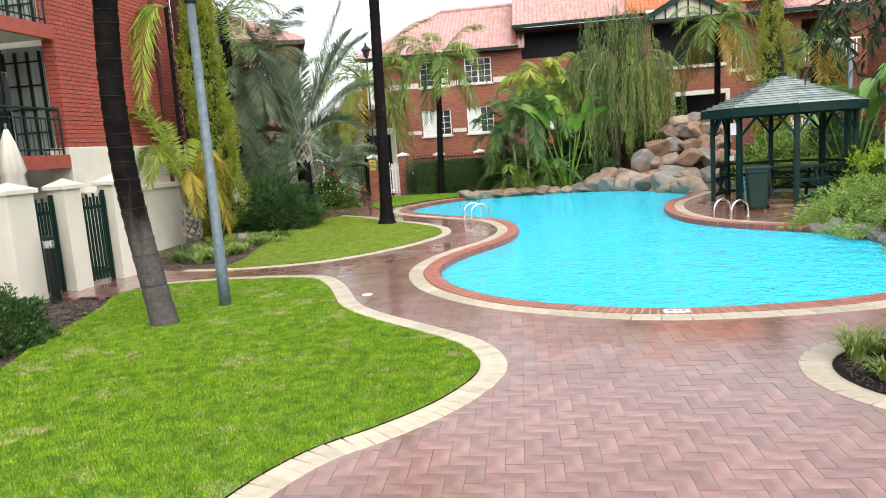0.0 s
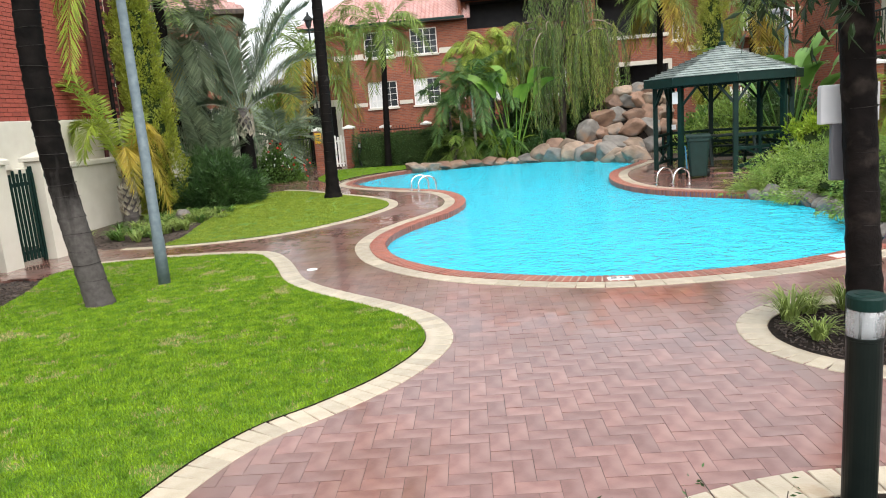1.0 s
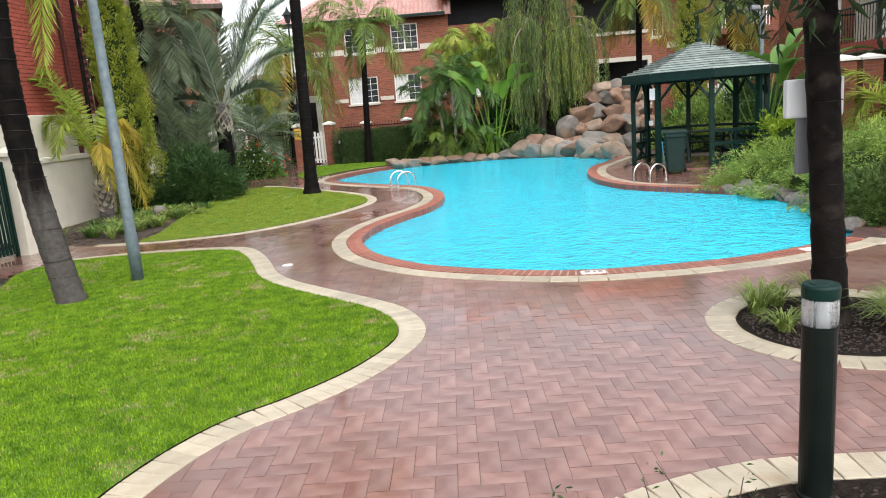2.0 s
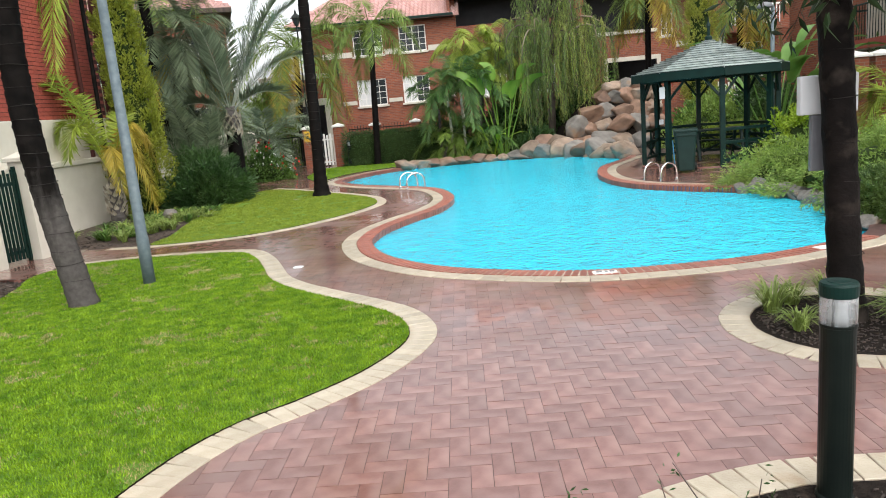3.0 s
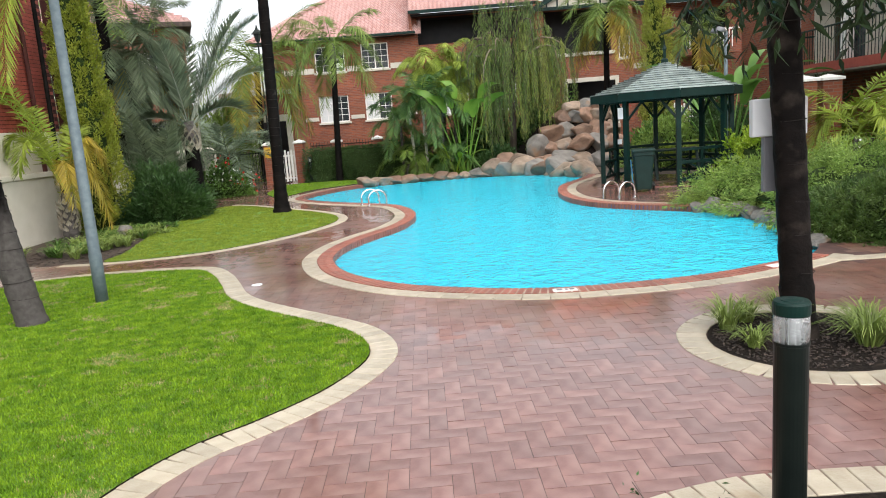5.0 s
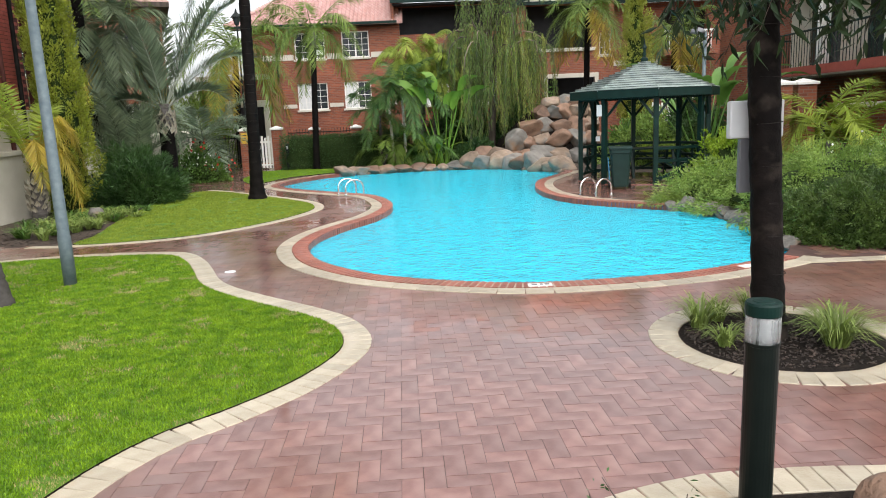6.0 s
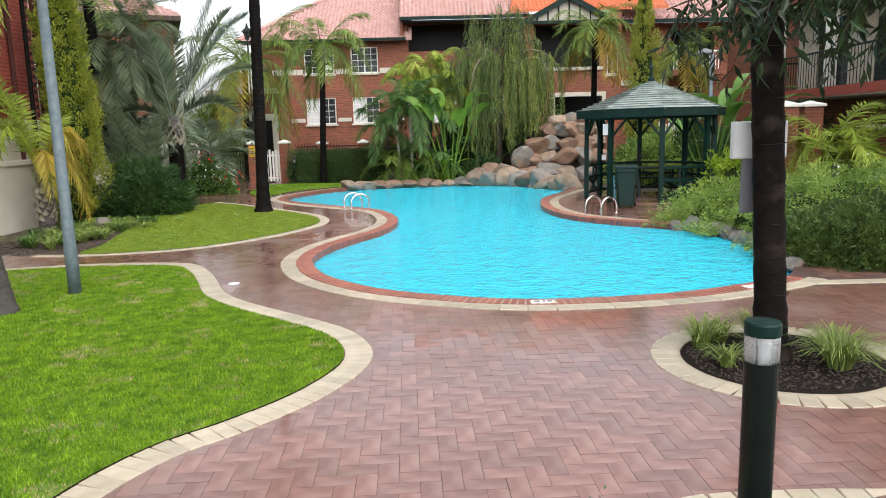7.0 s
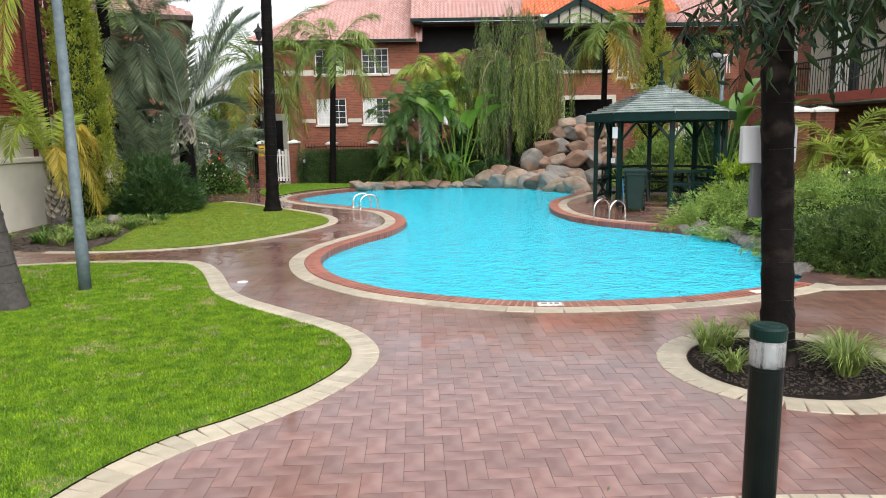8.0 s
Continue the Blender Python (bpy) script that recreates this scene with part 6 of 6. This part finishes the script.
bush("juniper", (-7.3, 17.8, 0), (2.0, 1.8, 1.25), "dense dark green rounded juniper bush", L_DARK, 20000, (0.08, 0.18), 0.2, 21, 0.6, 0.35, tufts=(0.45, 50))
bush("shrub", (-7.6, 23.9, 0), (1.9, 1.6, 1.25), "green shrub with white and red flowers by the path", L_MID, 4500, (0.06, 0.13), 0.5, 22)
bush("clipped_hedge", (-3.6, 28.2, 0), (4.2, 0.9, 1.28), "dark green clipped box hedge along the fence", L_DARK, 16000, (0.04, 0.08), 0.55, 23, 0.3, 0.06, "hedge", box=True, core=0.9)
bush("clipped_hedge", (6.25, 9.55, 0), (3.4, 2.2, 0.85), "low clipped green hedge at the pool end", L_HEDGE, 60000, (0.035, 0.08), 0.3, 24, 0.4, 0.16, "hedge", core=0.84, tufts=(0.2, 40))
bush("spreading_juniper", (6.95, 11.9, 0), (4.1, 3.2, 1.0), "spreading light green juniper over the rocks", L_JUNI, 66000, (0.04, 0.1), 0.22, 25, 0.15, 0.4, droop=0.2, tufts=(0.42, 60), core=0.78)
bush("spreading_juniper", (6.15, 13.75, 0), (2.9, 1.8, 0.72), "spreading light green juniper beside the gazebo", L_JUNI, 36000, (0.04, 0.1), 0.22, 26, 0.15, 0.4, droop=0.2, tufts=(0.42, 60), core=0.78)
bush("shrub", (7.15, 16.35, 0), (1.7, 1.4, 1.35), "bright yellow-green leafy shrub beside the gazebo", L_BRIGHT, 9000, (0.05, 0.1), 0.45, 27, 0.6, 0.35, tufts=(0.3, 24))
bush("shrub", (8.6, 13.6, 0), (2.6, 2.4, 1.0), "low shrub with small white flowers", L_MID, 8000, (0.04, 0.09), 0.5, 28)
for k, (x, y, sx, sz, mm) in enumerate(((6.9, 24.3, 1.6, 1.4, L_MID), (7.2, 23.4, 2.4, 1.5, L_JUNI), (9.0, 23.0, 2.4, 1.8, L_DARK), (7.9, 25.4, 2.0, 1.9, L_JUNI), (9.6, 26.5, 3.0, 2.8, L_DARK), (11.0, 21.5, 2.2, 2.6, L_DARK))):
    bush("shrub", (x, y, 0.0), (sx, sx * 0.8, sz), "leafy green shrub in the bed behind the gazebo", mm, 4500, (0.08, 0.2), 0.35, 60 + k, 0.6, 0.4)
for k, (x, y, sx, sz, mm) in enumerate(((1.4, 29.0, 2.8, 3.3, L_DARK), (3.5, 29.1, 2.6, 3.0, L_DARK), (-1.6, 28.6, 2.4, 1.3, L_DARK), (0.6, 28.4, 2.6, 1.6, L_DARK), (3.4, 28.8, 3.0, 2.0, L_DARK), (-0.2, 26.9, 1.8, 0.8, L_MID), (5.0, 28.4, 2.6, 2.6, L_MID), (1.8, 26.6, 1.6, 0.9, L_DARK))):
    bush("shrub", (x, y, 0.0), (sx, sx * 0.7, sz), "dark leafy shrub under the palms behind the pool", mm, 4000, (0.1, 0.22), 0.35, 70 + k, 0.6, 0.4)
for k, (x, y, sx, sz, mm) in enumerate(((-11.5, 24.0, 3.2, 5.6, L_DEEP), (-10.2, 27.8, 3.0, 2.6, L_DEEP), (-9.9, 31.0, 3.2, 2.9, L_PALM), (-10.3, 23.2, 2.2, 4.6, L_DEEP))):
    bush("tall_shrub", (x, y, 0.0), (sx, sx * 0.8, sz), "tall mixed foliage screening the far building", mm, 9000, (0.15, 0.45), 0.12, 80 + k, 0.5, 0.5, "tree", inner=False)
bush("climber", (11.6, 15.6, 0), (1.5, 1.3, 3.0), "green climber hanging over the brick wall", L_MID, 6000, (0.07, 0.14), 0.6, 90, 0.0, 0.3, "climber", droop=0.3)
bush("shrub", (-6.42, 6.85, 0), (1.2, 1.3, 0.78), "dark green small-leaved shrub in the mulch", L_DARK, 8000, (0.03, 0.07), 0.45, 91, 0.7, 0.25)
bush("shrub", (-7.1, 5.6, 0), (1.3, 1.5, 0.7), "dark green small-leaved shrub by the garden wall", L_DARK, 5000, (0.03, 0.07), 0.45, 92, 0.7, 0.25)
flowers = Shape()
rngf = np.random.default_rng(5)
for cx, cy, cz, n, sp in ((-7.5, 23.2, 0.75, 60, 0.55), (8.6, 12.6, 0.75, 90, 0.8)):
    p = np.array([cx, cy, cz]) + rngf.normal(size=(n, 3)) * np.array([sp, 0.15, 0.28])
    leaves(flowers, p, rngf.normal(size=(n, 3)), 0.05, 0.05, rngf)
tagged(part("white_flowers", flowers, M_PETAL), "scattered small white flowers on the shrubs", "flowers", kind="stuff")
reds = Shape()
for cx, cy, cz, n in ((-7.0, 23.6, 0.5, 14), (-7.4, 23.4, 1.15, 10), (-6.6, 24.2, 0.35, 12), (7.4, 29.5, 2.2, 40)):
    p = np.array([cx, cy, cz]) + rngf.normal(size=(n, 3)) * 0.14
    leaves(reds, p, rngf.normal(size=(n, 3)), 0.1, 0.09, rngf)
tagged(part("red_flowers", reds, M_RED), "small red flowers among the shrubs", "flowers", kind="stuff")

# strap-leaved ground cover
for k in range(70):
    u = random.random()
    x, y = -8.0 + 1.5 * u + random.uniform(-0.4, 0.4), 12.5 + 3.6 * random.random()
    if x < -6.3 + 0.0 * y or y > 14:
        tuft("strap_leaf_plant", (x, y, -0.04), 0.32, 0.26, 34, "strap-leaved ground cover plant in the bed", L_STRAP if k % 3 else L_MID, 100 + k, 0.022, "ground cover")
for k, (x, y, r, h, n) in enumerate(((2.2, 5.72, 0.32, 0.36, 130), (2.22, 5.25, 0.26, 0.26, 80), (3.02, 5.12, 0.42, 0.40, 210), (3.2, 5.5, 0.3, 0.3, 90), (2.75, 5.95, 0.3, 0.34, 110), (2.42, 5.9, 0.25, 0.3, 80))):
    tuft("grass_tuft", (x, y, -0.02), r, h, n, "arching grassy tuft in the mulched palm bed", L_STRAP, 140 + k, 0.010)
tuft("fern", (5.4, 13.9, 0), 0.5, 0.2, 60, "low trailing fern at the pool edge", L_LIME, 150, 0.03)
for k, (x, y) in enumerate(((7.6, 22.3), (8.3, 22.6), (6.9, 22.4))):
    tuft("strap_leaf_plant", (x, y, 0.2), 0.5, 0.8, 60, "upright strap-leaved plant behind the gazebo", L_LIME, 160 + k, 0.03, "ground cover")
for k, (x, y) in enumerate(((0.62, 2.35), (0.2, 2.45), (0.85, 2.5))):
    tw = thing("twiggy_shrub", (x, y, -0.02), "small twiggy shrub in the near mulched bed", "shrub")
    rngt = np.random.default_rng(170 + k)
    s, lv = Shape(), Shape()
    for _ in range(9):
        d = rngt.normal(size=3) * np.array([0.16, 0.16, 0])
        tip = d + np.array([0, 0, rngt.uniform(0.2, 0.36)])
        s.tube(((0, 0, 0), tuple(d * 0.4 + np.array([0, 0, 0.15])), tuple(tip)), [0.006, 0.004, 0.002], 5)
        leaves(lv, tip + rngt.normal(size=(5, 3)) * 0.03, rngt.normal(size=(5, 3)) + np.array([0, 0, 0.5]), 0.032, 0.012, rngt)
    part("twig_mass", s, M_BARK, tw)
    part("foliage", lv, L_DARK, tw)

# a broad-leaved tree overhead whose leafy twigs hang into the upper right
over = thing("overhanging_tree", (4.3, 4.2, 0), "dark broad-leaved tree with drooping leafy branches overhead", "tree")
rngo = np.random.default_rng(77)
part("trunk", ringed_trunk([(0, 0, -0.05), (0.1, -0.2, 1.6), (0.1, -0.1, 3.4)], 0.12, 0.09, 0.5), M_BARK, over, smooth=True)
green = Shape()
limbs = Shape()
for b in range(58):
    tx, ty, tz = rngo.uniform(-2.95, 0.4), rngo.uniform(-0.4, 1.9), rngo.uniform(2.5, 2.95)
    start = np.array([0.1, -0.1, rngo.uniform(2.6, 3.4)])
    end = np.array([tx, ty, tz])
    mid = (start + end) / 2 + np.array([0, 0, 0.45])
    limbs.tube((start, mid, end), [0.03, 0.018, 0.006], 5)
    for c in range(5):
        u = rngo.uniform(0.45, 1)
        p0 = (1 - u) ** 2 * start + 2 * u * (1 - u) * mid + u * u * end
        m = 15
        ln = rngo.uniform(0.25, 0.6)
        v = np.linspace(0, 1, m)
        az = rngo.uniform(0, 6.28)
        q = p0 + np.outer(v * 0.3, [math.cos(az), math.sin(az), 0])
        q[:, 2] -= ln * v**1.5
        limbs.tube(q[::4].tolist(), 0.003, 3, False)
        way = np.stack([rngo.normal(size=m) * 0.6, rngo.normal(size=m) * 0.6, -0.8 + 0.3 * rngo.normal(size=m)], 1)
        leaves(green, q, way, rngo.uniform(0.11, 0.19, m), rngo.uniform(0.028, 0.045, m), rngo)
part("limb_mass", limbs, M_BARK, over)
part("foliage", green, L_OVER, over, "glossy dark drooping leaves")

# ---------------------------------------------------------------- rocks
rk = random.Random(9)
for row, (z, x0, x1, y, n, s) in enumerate(((0.22, 1.7, 5.7, 25.9, 7, 0.95), (0.75, 2.9, 6.3, 26.3, 6, 0.9), (1.25, 3.5, 6.4, 26.7, 5, 0.9), (1.75, 4.0, 6.6, 27.0, 5, 0.85), (2.15, 4.6, 6.5, 27.3, 4, 0.65))):
    for i in range(n):
        x = x0 + (x1 - x0) * (i + 0.5) / n + rk.uniform(-0.1, 0.1)
        w = s * rk.uniform(0.95, 1.35)
        boulder((x, y + rk.uniform(-0.15, 0.15), z), (w, w * 0.95, w * rk.uniform(0.68, 0.85)), rk.uniform(0, 180), 200 + row * 20 + i, "large weathered brown granite boulder in the rockery")
for i, (p, _) in enumerate(along(offset(POOL, -0.1), 0.52)):
    if p.y > 22.0 and p.x > -3.1:
        low = p.x < 1.4
        w = rk.uniform(0.6, 1.1) if low else rk.uniform(0.8, 1.2)
        boulder((p.x, p.y, 0.03 if low else 0.08), (w, w * 0.75, w * (rk.uniform(0.36, 0.55) if low else rk.uniform(0.6, 0.85))), rk.uniform(-30, 30), 320 + i, "brown granite boulder edging the pool")
    elif p.x > 4.45 and 9.6 < p.y < 13.4:
        w = rk.uniform(0.4, 0.6)
        boulder((p.x + 0.02, p.y + 0.02, -0.02), (w, w * 0.85, w * rk.uniform(0.5, 0.7)), rk.uniform(0, 180), 420 + i, "grey rock along the pool edge under the juniper", M_ROCK_GREY)
for x, y, w in ((-7.05, 14.9, 0.42), (1.95, 2.82, 0.36)):
    boulder((x, y, 0.08), (w, w * 0.8, w * 0.75), 30, 360 + int(w * 100), "pale brown stone in the planting bed")
for i, (p, _) in enumerate(along(POOL, 0.3)):
    if (p.y > 22.0 and p.x > -3.1) or (p.x > 4.45 and 9.0 < p.y < 13.2):
        w = rk.uniform(0.28, 0.46)
        boulder((p.x, p.y, -0.03), (w, w * 0.8, w * 0.7), rk.uniform(0, 180), 520 + i, "small stone at the waterline", M_ROCK_GREY if p.y < 14 else None)
structure("rockery_mound", Shape().lathe([(2.6, -0.05), (2.2, 0.7), (1.4, 1.5), (0.5, 2.0)], 16, (4.9, 28.3, 0)), M_SOIL, "earth mound behind the rockery boulders", "mound", smooth=True)

# ---------------------------------------------------------------- small fixtures
box = thing("junction_box", (2.54, 5.6, 0.0), "pale grey meter box and conduit strapped behind the palm trunk", "electrical box")
part("box", Shape().bevel_box((-0.205, -0.03, 1.577), (0.222, 0.04, 1.866), 0.015), M_SIGNGREY, box)
part("conduit", Shape().bevel_box((-0.115, -0.02, 1.148), (0.02, 0.03, 1.577), 0.01), M_MIDGREY, box, "grey conduit box")
marker = thing("depth_marker", (1.12, 7.40, 0.02), "small white depth marker tile on the coping", "sign", turn=0)
part("tile", Shape().bevel_box((-0.13, -0.06, -0.01), (0.13, 0.06, 0.006), 0.003), M_WHITE, marker)
part("marks", Shape().box((-0.09, -0.025, 0.006), (-0.03, 0.03, 0.008)).box((0.0, -0.025, 0.006), (0.03, 0.03, 0.008)).box((0.05, -0.025, 0.006), (0.1, 0.03, 0.008)), M_MIDGREY, marker)
marker2 = thing("depth_marker", (3.6, 7.85, 0.02), "small white marker tile on the coping", "sign", turn=18)
part("tile", Shape().bevel_box((-0.13, -0.06, -0.01), (0.13, 0.06, 0.006), 0.003), M_WHITE, marker2)
drain = thing("drain_cover", (-2.6, 8.9, 0.0), "small pale drain cover in the paving", "drain")
part("cover", Shape().lathe([(0.07, -0.01), (0.07, 0.006), (0.05, 0.008)], 18), M_SIGNGREY, drain)


# ---------------------------------------------------------------- grass
def turf_blades(name, outline, n, label, seed, near=None, height=(0.012, 0.028), dry=False, blade=M_BLADE):
    rng = np.random.default_rng(seed)
    a = np.array([(p.x, p.y) for p in outline])
    lo, hi = a.min(0), a.max(0)
    lo[1] = max(lo[1], 2.2)
    p = rng.uniform(lo, hi, size=(n * 3, 2))
    if near is not None:
        p = p[rng.uniform(size=len(p)) < np.clip((near / np.hypot(p[:, 0], p[:, 1])) ** 2, 0.05, 1)]
    patch = np.array([noise.noise(Vector((x * 2.4, y * 2.4, 7.0))) + 0.7 * noise.noise(Vector((x * 8, y * 8, 3.0))) for x, y in p.tolist()])
    soft = rng.uniform(0, 0.4, len(p))
    p = p[(patch > 0.18 + soft) if dry else (patch < 0.3 + 0.7 * soft)]
    p = p[inside(outline, p)][:n]
    m = len(p)
    h = rng.uniform(*height, m)
    az = rng.uniform(0, 2 * math.pi, m)
    lean = rng.uniform(0.1, 0.9, m) * h
    w = rng.uniform(0.0022, 0.0045, m) * (1 + np.hypot(p[:, 0], p[:, 1]) * 0.09)
    base = np.c_[p, np.full(m, 0.008)]
    c = np.c_[np.cos(az), np.sin(az), np.zeros(m)]
    d = np.c_[-np.sin(az), np.cos(az), np.zeros(m)]
    v = np.stack([base - c * w[:, None], base + c * w[:, None], base + d * lean[:, None] + np.c_[np.zeros((m, 2)), h]], 1).reshape(-1, 3)
    s = Shape()
    s.v = [tuple(q) for q in v.tolist()]
    s.f = [(i, i + 1, i + 2) for i in range(0, 3 * m, 3)]
    tagged(part(name, s, M_DRY if dry else blade), label, "grass", kind="stuff")


turf_blades("grass", LAWN_A, 340000, "short bright green grass blades of the near lawn", 1, near=7.0)
turf_blades("dry_grass", LAWN_A, 60000, "straw-coloured worn grass patches", 2, near=8.0, height=(0.012, 0.03), dry=True)
turf_blades("grass", LAWN_B, 70000, "short yellow-green grass blades of the second lawn", 3, blade=M_BLADE_B)
turf_blades("grass", LAWN_C, 15000, "short green grass blades of the far lawn", 4)

# loose bark chips on the mulch
chips = Shape()
rc = random.Random(4)
for x0, x1, y0, y1, n in ((-7.9, -5.6, 5.0, 9.5, 3200), (2.0, 3.3, 4.7, 6.1, 1500), (0.5, 3.2, 2.2, 3.05, 400), (-8.3, -6.0, 12.0, 17.5, 700), (4.6, 6.6, 16, 17.5, 200)):
    for _ in range(n):
        x, y = rc.uniform(x0, x1), rc.uniform(y0, y1)
        if x > 0 and y < 6.2 and not (inside(BED, [(x, y)])[0] or math.hypot(x - 2.71, y - 5.36) < 0.73):
            continue
        l, w = (rc.uniform(0.03, 0.09), rc.uniform(0.012, 0.032)) if x < -5 else (rc.uniform(0.012, 0.035), rc.uniform(0.005, 0.013))
        chips.box((-l / 2, -w / 2, 0), (l / 2, w / 2, 0.006), pose(x, y, 0.005 if y < 6.2 and x > 0 else -0.04, rc.uniform(-25, 25), rc.uniform(-25, 25), rc.uniform(0, 180)))
M_CHIP = mat("wet_bark_chip", (0.02, 0.014, 0.011), (0.08, 0.056, 0.045), 0.7, 20, island=0.5)
tagged(part("bark_chips", chips, M_CHIP), "loose wet bark chips on the beds", "mulch", kind="stuff")


# ---------------------------------------------------------------- pieces of paving and walls
def laid(line, step, mid, closed=True, zed=0.0, spread=0.001, where=None):
    out = []
    for p, a in along(offset(line, mid, closed), step, closed):
        if where is None or where(p):
            out.append(pose(p.x, p.y, zed + random.uniform(-spread, spread), random.uniform(-0.3, 0.3), random.uniform(-0.3, 0.3), math.degrees(a)))
    return out


walk_field = tagged(part("paving", fill([PAVED, POOL], -0.0024), M_SAND), "wet red-brown brick paving laid in herringbone", "paving", kind="structure")
L, W, G = 0.23, 0.115, 0.003
spots = []
turn = Matrix.Rotation(radians(2.0), 4, "Z")
# herringbone: each step of the lattice holds one lengthwise and one crosswise paver
for a in range(-120, 260):
    for b in range(-90, 90):
        x0, y0 = a * W + b * 2 * W, a * W - b * 2 * W
        spots.append((x0 + W, y0 + W / 2, 0))
        spots.append((x0 + W / 2, y0 + 2 * W, 90))
pts = np.array([(turn @ Vector((x, y, 0)))[:2] for x, y, _ in spots])
ok = inside(PAVED, pts)
pts, turned = pts[ok], np.array([s[2] for s in spots])[ok]
ok = ~inside(POOL, pts) & (away(POOL, pts) > 0.30)
for shape_line, gap in ((LAWN_A, 0.10), (LAWN_B, 0.05), (LAWN_C, 0.0), (PLANTER, 0.10), (BED, 0.10)):
    ok &= ~inside(shape_line, pts) & (away(shape_line, pts) > gap)
ok &= (pts[:, 1] > 2.3) & ~((pts[:, 1] > 7.84) & (pts[:, 1] < 8.3) & (pts[:, 0] > 4.05)) & ~((pts[:, 1] > 21.5) & (pts[:, 0] > -2.8))
pts, turned = pts[ok], turned[ok]
places = [pose(x, y, random.uniform(-0.0009, 0.0009), random.uniform(-0.5, 0.5), random.uniform(-0.5, 0.5), 2.0 + r) for (x, y), r in zip(pts, turned)]
lay("paver", chip(L - G, W - G, 0.05, 0.00012), places, M_PAVER, walk_field, near=lambda m: (m.translation - Vector((0.3, 3.6, 0))).length)

edging = tagged(new("lawn_edging"), "curved edging of cream concrete pavers along the lawn", "edging", kind="structure")
lay("edging_paver", chip(0.112, 0.235, 0.05, 0.004), laid(EDGE_A, 0.117, -0.125, False, 0.008), M_CREAM_TILE, edging)
edging_b = tagged(new("lawn_edging"), "cream paver edging along the second lawn", "edging", kind="structure")
lay("edging_paver", chip(0.112, 0.20, 0.05, 0.004), laid(EDGE_B, 0.117, 0.11, False, 0.008), M_CREAM_TILE, edging_b, keep=120)
edging_c = tagged(new("planter_edging"), "ring of cream pavers round the mulched palm bed", "edging", kind="structure")
lay("edging_paver", chip(0.125, 0.235, 0.05, 0.004), laid(PLANTER, 0.13, -0.125, True, 0.008), M_CREAM_TILE, edging_c)
edging_d = tagged(new("bed_edging"), "cream paver edging of the near mulched bed", "edging", kind="structure")
lay("edging_paver", chip(0.125, 0.235, 0.05, 0.004), laid(BED, 0.13, -0.125, True, 0.008), M_CREAM_TILE, edging_d, keep=60)
edging_e = tagged(new("hedge_edging"), "straight band of cream pavers in front of the clipped hedge", "edging", kind="structure")
lay("edging_paver", chip(0.29, 0.20, 0.05, 0.004), [pose(4.22 + 0.295 * k, 8.03 - 0.006 * k, 0.008, 0, 0, -1.2) for k in range(17)], M_CREAM_TILE, edging_e)
coping = tagged(new("pool_coping"), "terracotta brick coping with cream tile band round the pool", "coping", kind="structure")
paved_rim = lambda p: not (p.y > 21.8 and p.x > -3.0) and not (p.x > 4.2 and 8.32 < p.y < 13.1)
rim_out = offset(POOL, -0.22)
grout = Shape().add([(p.x, p.y, 0.012) for p in POOL] + [(p.x, p.y, 0.012) for p in rim_out], [(i, (i + 1) % n_rim, n_rim + (i + 1) % n_rim, n_rim + i) for i in range(n_rim) if paved_rim(POOL[i])])
part("grout_bed", grout, M_GROUT, coping)
lay("coping_brick", chip(0.068, 0.235, 0.12, 0.004), laid(POOL, 0.082, -0.105, True, 0.018, where=paved_rim), M_COPING, coping, near=lambda m: (m.translation - Vector((0.5, 5, 0))).length)
lay("coping_tile", chip(0.29, 0.22, 0.05, 0.004), laid(POOL, 0.295, -0.335, True, 0.010, where=paved_rim), M_CREAM_TILE, coping, keep=100, near=lambda m: (m.translation - Vector((0.5, 5, 0))).length)

# bricks of the red block in running bond, on the garden face and the return
spots, halves = [], []
for course in range(76):
    z = 2.36 + 0.043 + course * 0.086
    shift = 0.12 * (course % 2)
    for i in range(34):
        y = 0.115 + shift + i * 0.24
        if y < 4.5 or y > 5.35 and y < 5.8:
            spots.append(pose(0.012, y, z, 0, 90, 0) @ Matrix.Rotation(radians(90), 4, "Z"))
    spots.append(pose(-0.125, -0.012, z, 90, 0, 0))
    if course % 2:
        halves.append(pose(0.012, 0.058, z, 0, 90, 0) @ Matrix.Rotation(radians(90), 4, "Z"))
lay("half_brick", chip(0.114, 0.074, 0.03, 0.002), halves, M_BRICK_L, block)
lay("brick", chip(0.233, 0.074, 0.03, 0.002), spots, M_BRICK_L, block, near=lambda m: (m.translation - Vector((0, 1.0, 3.2))).length)
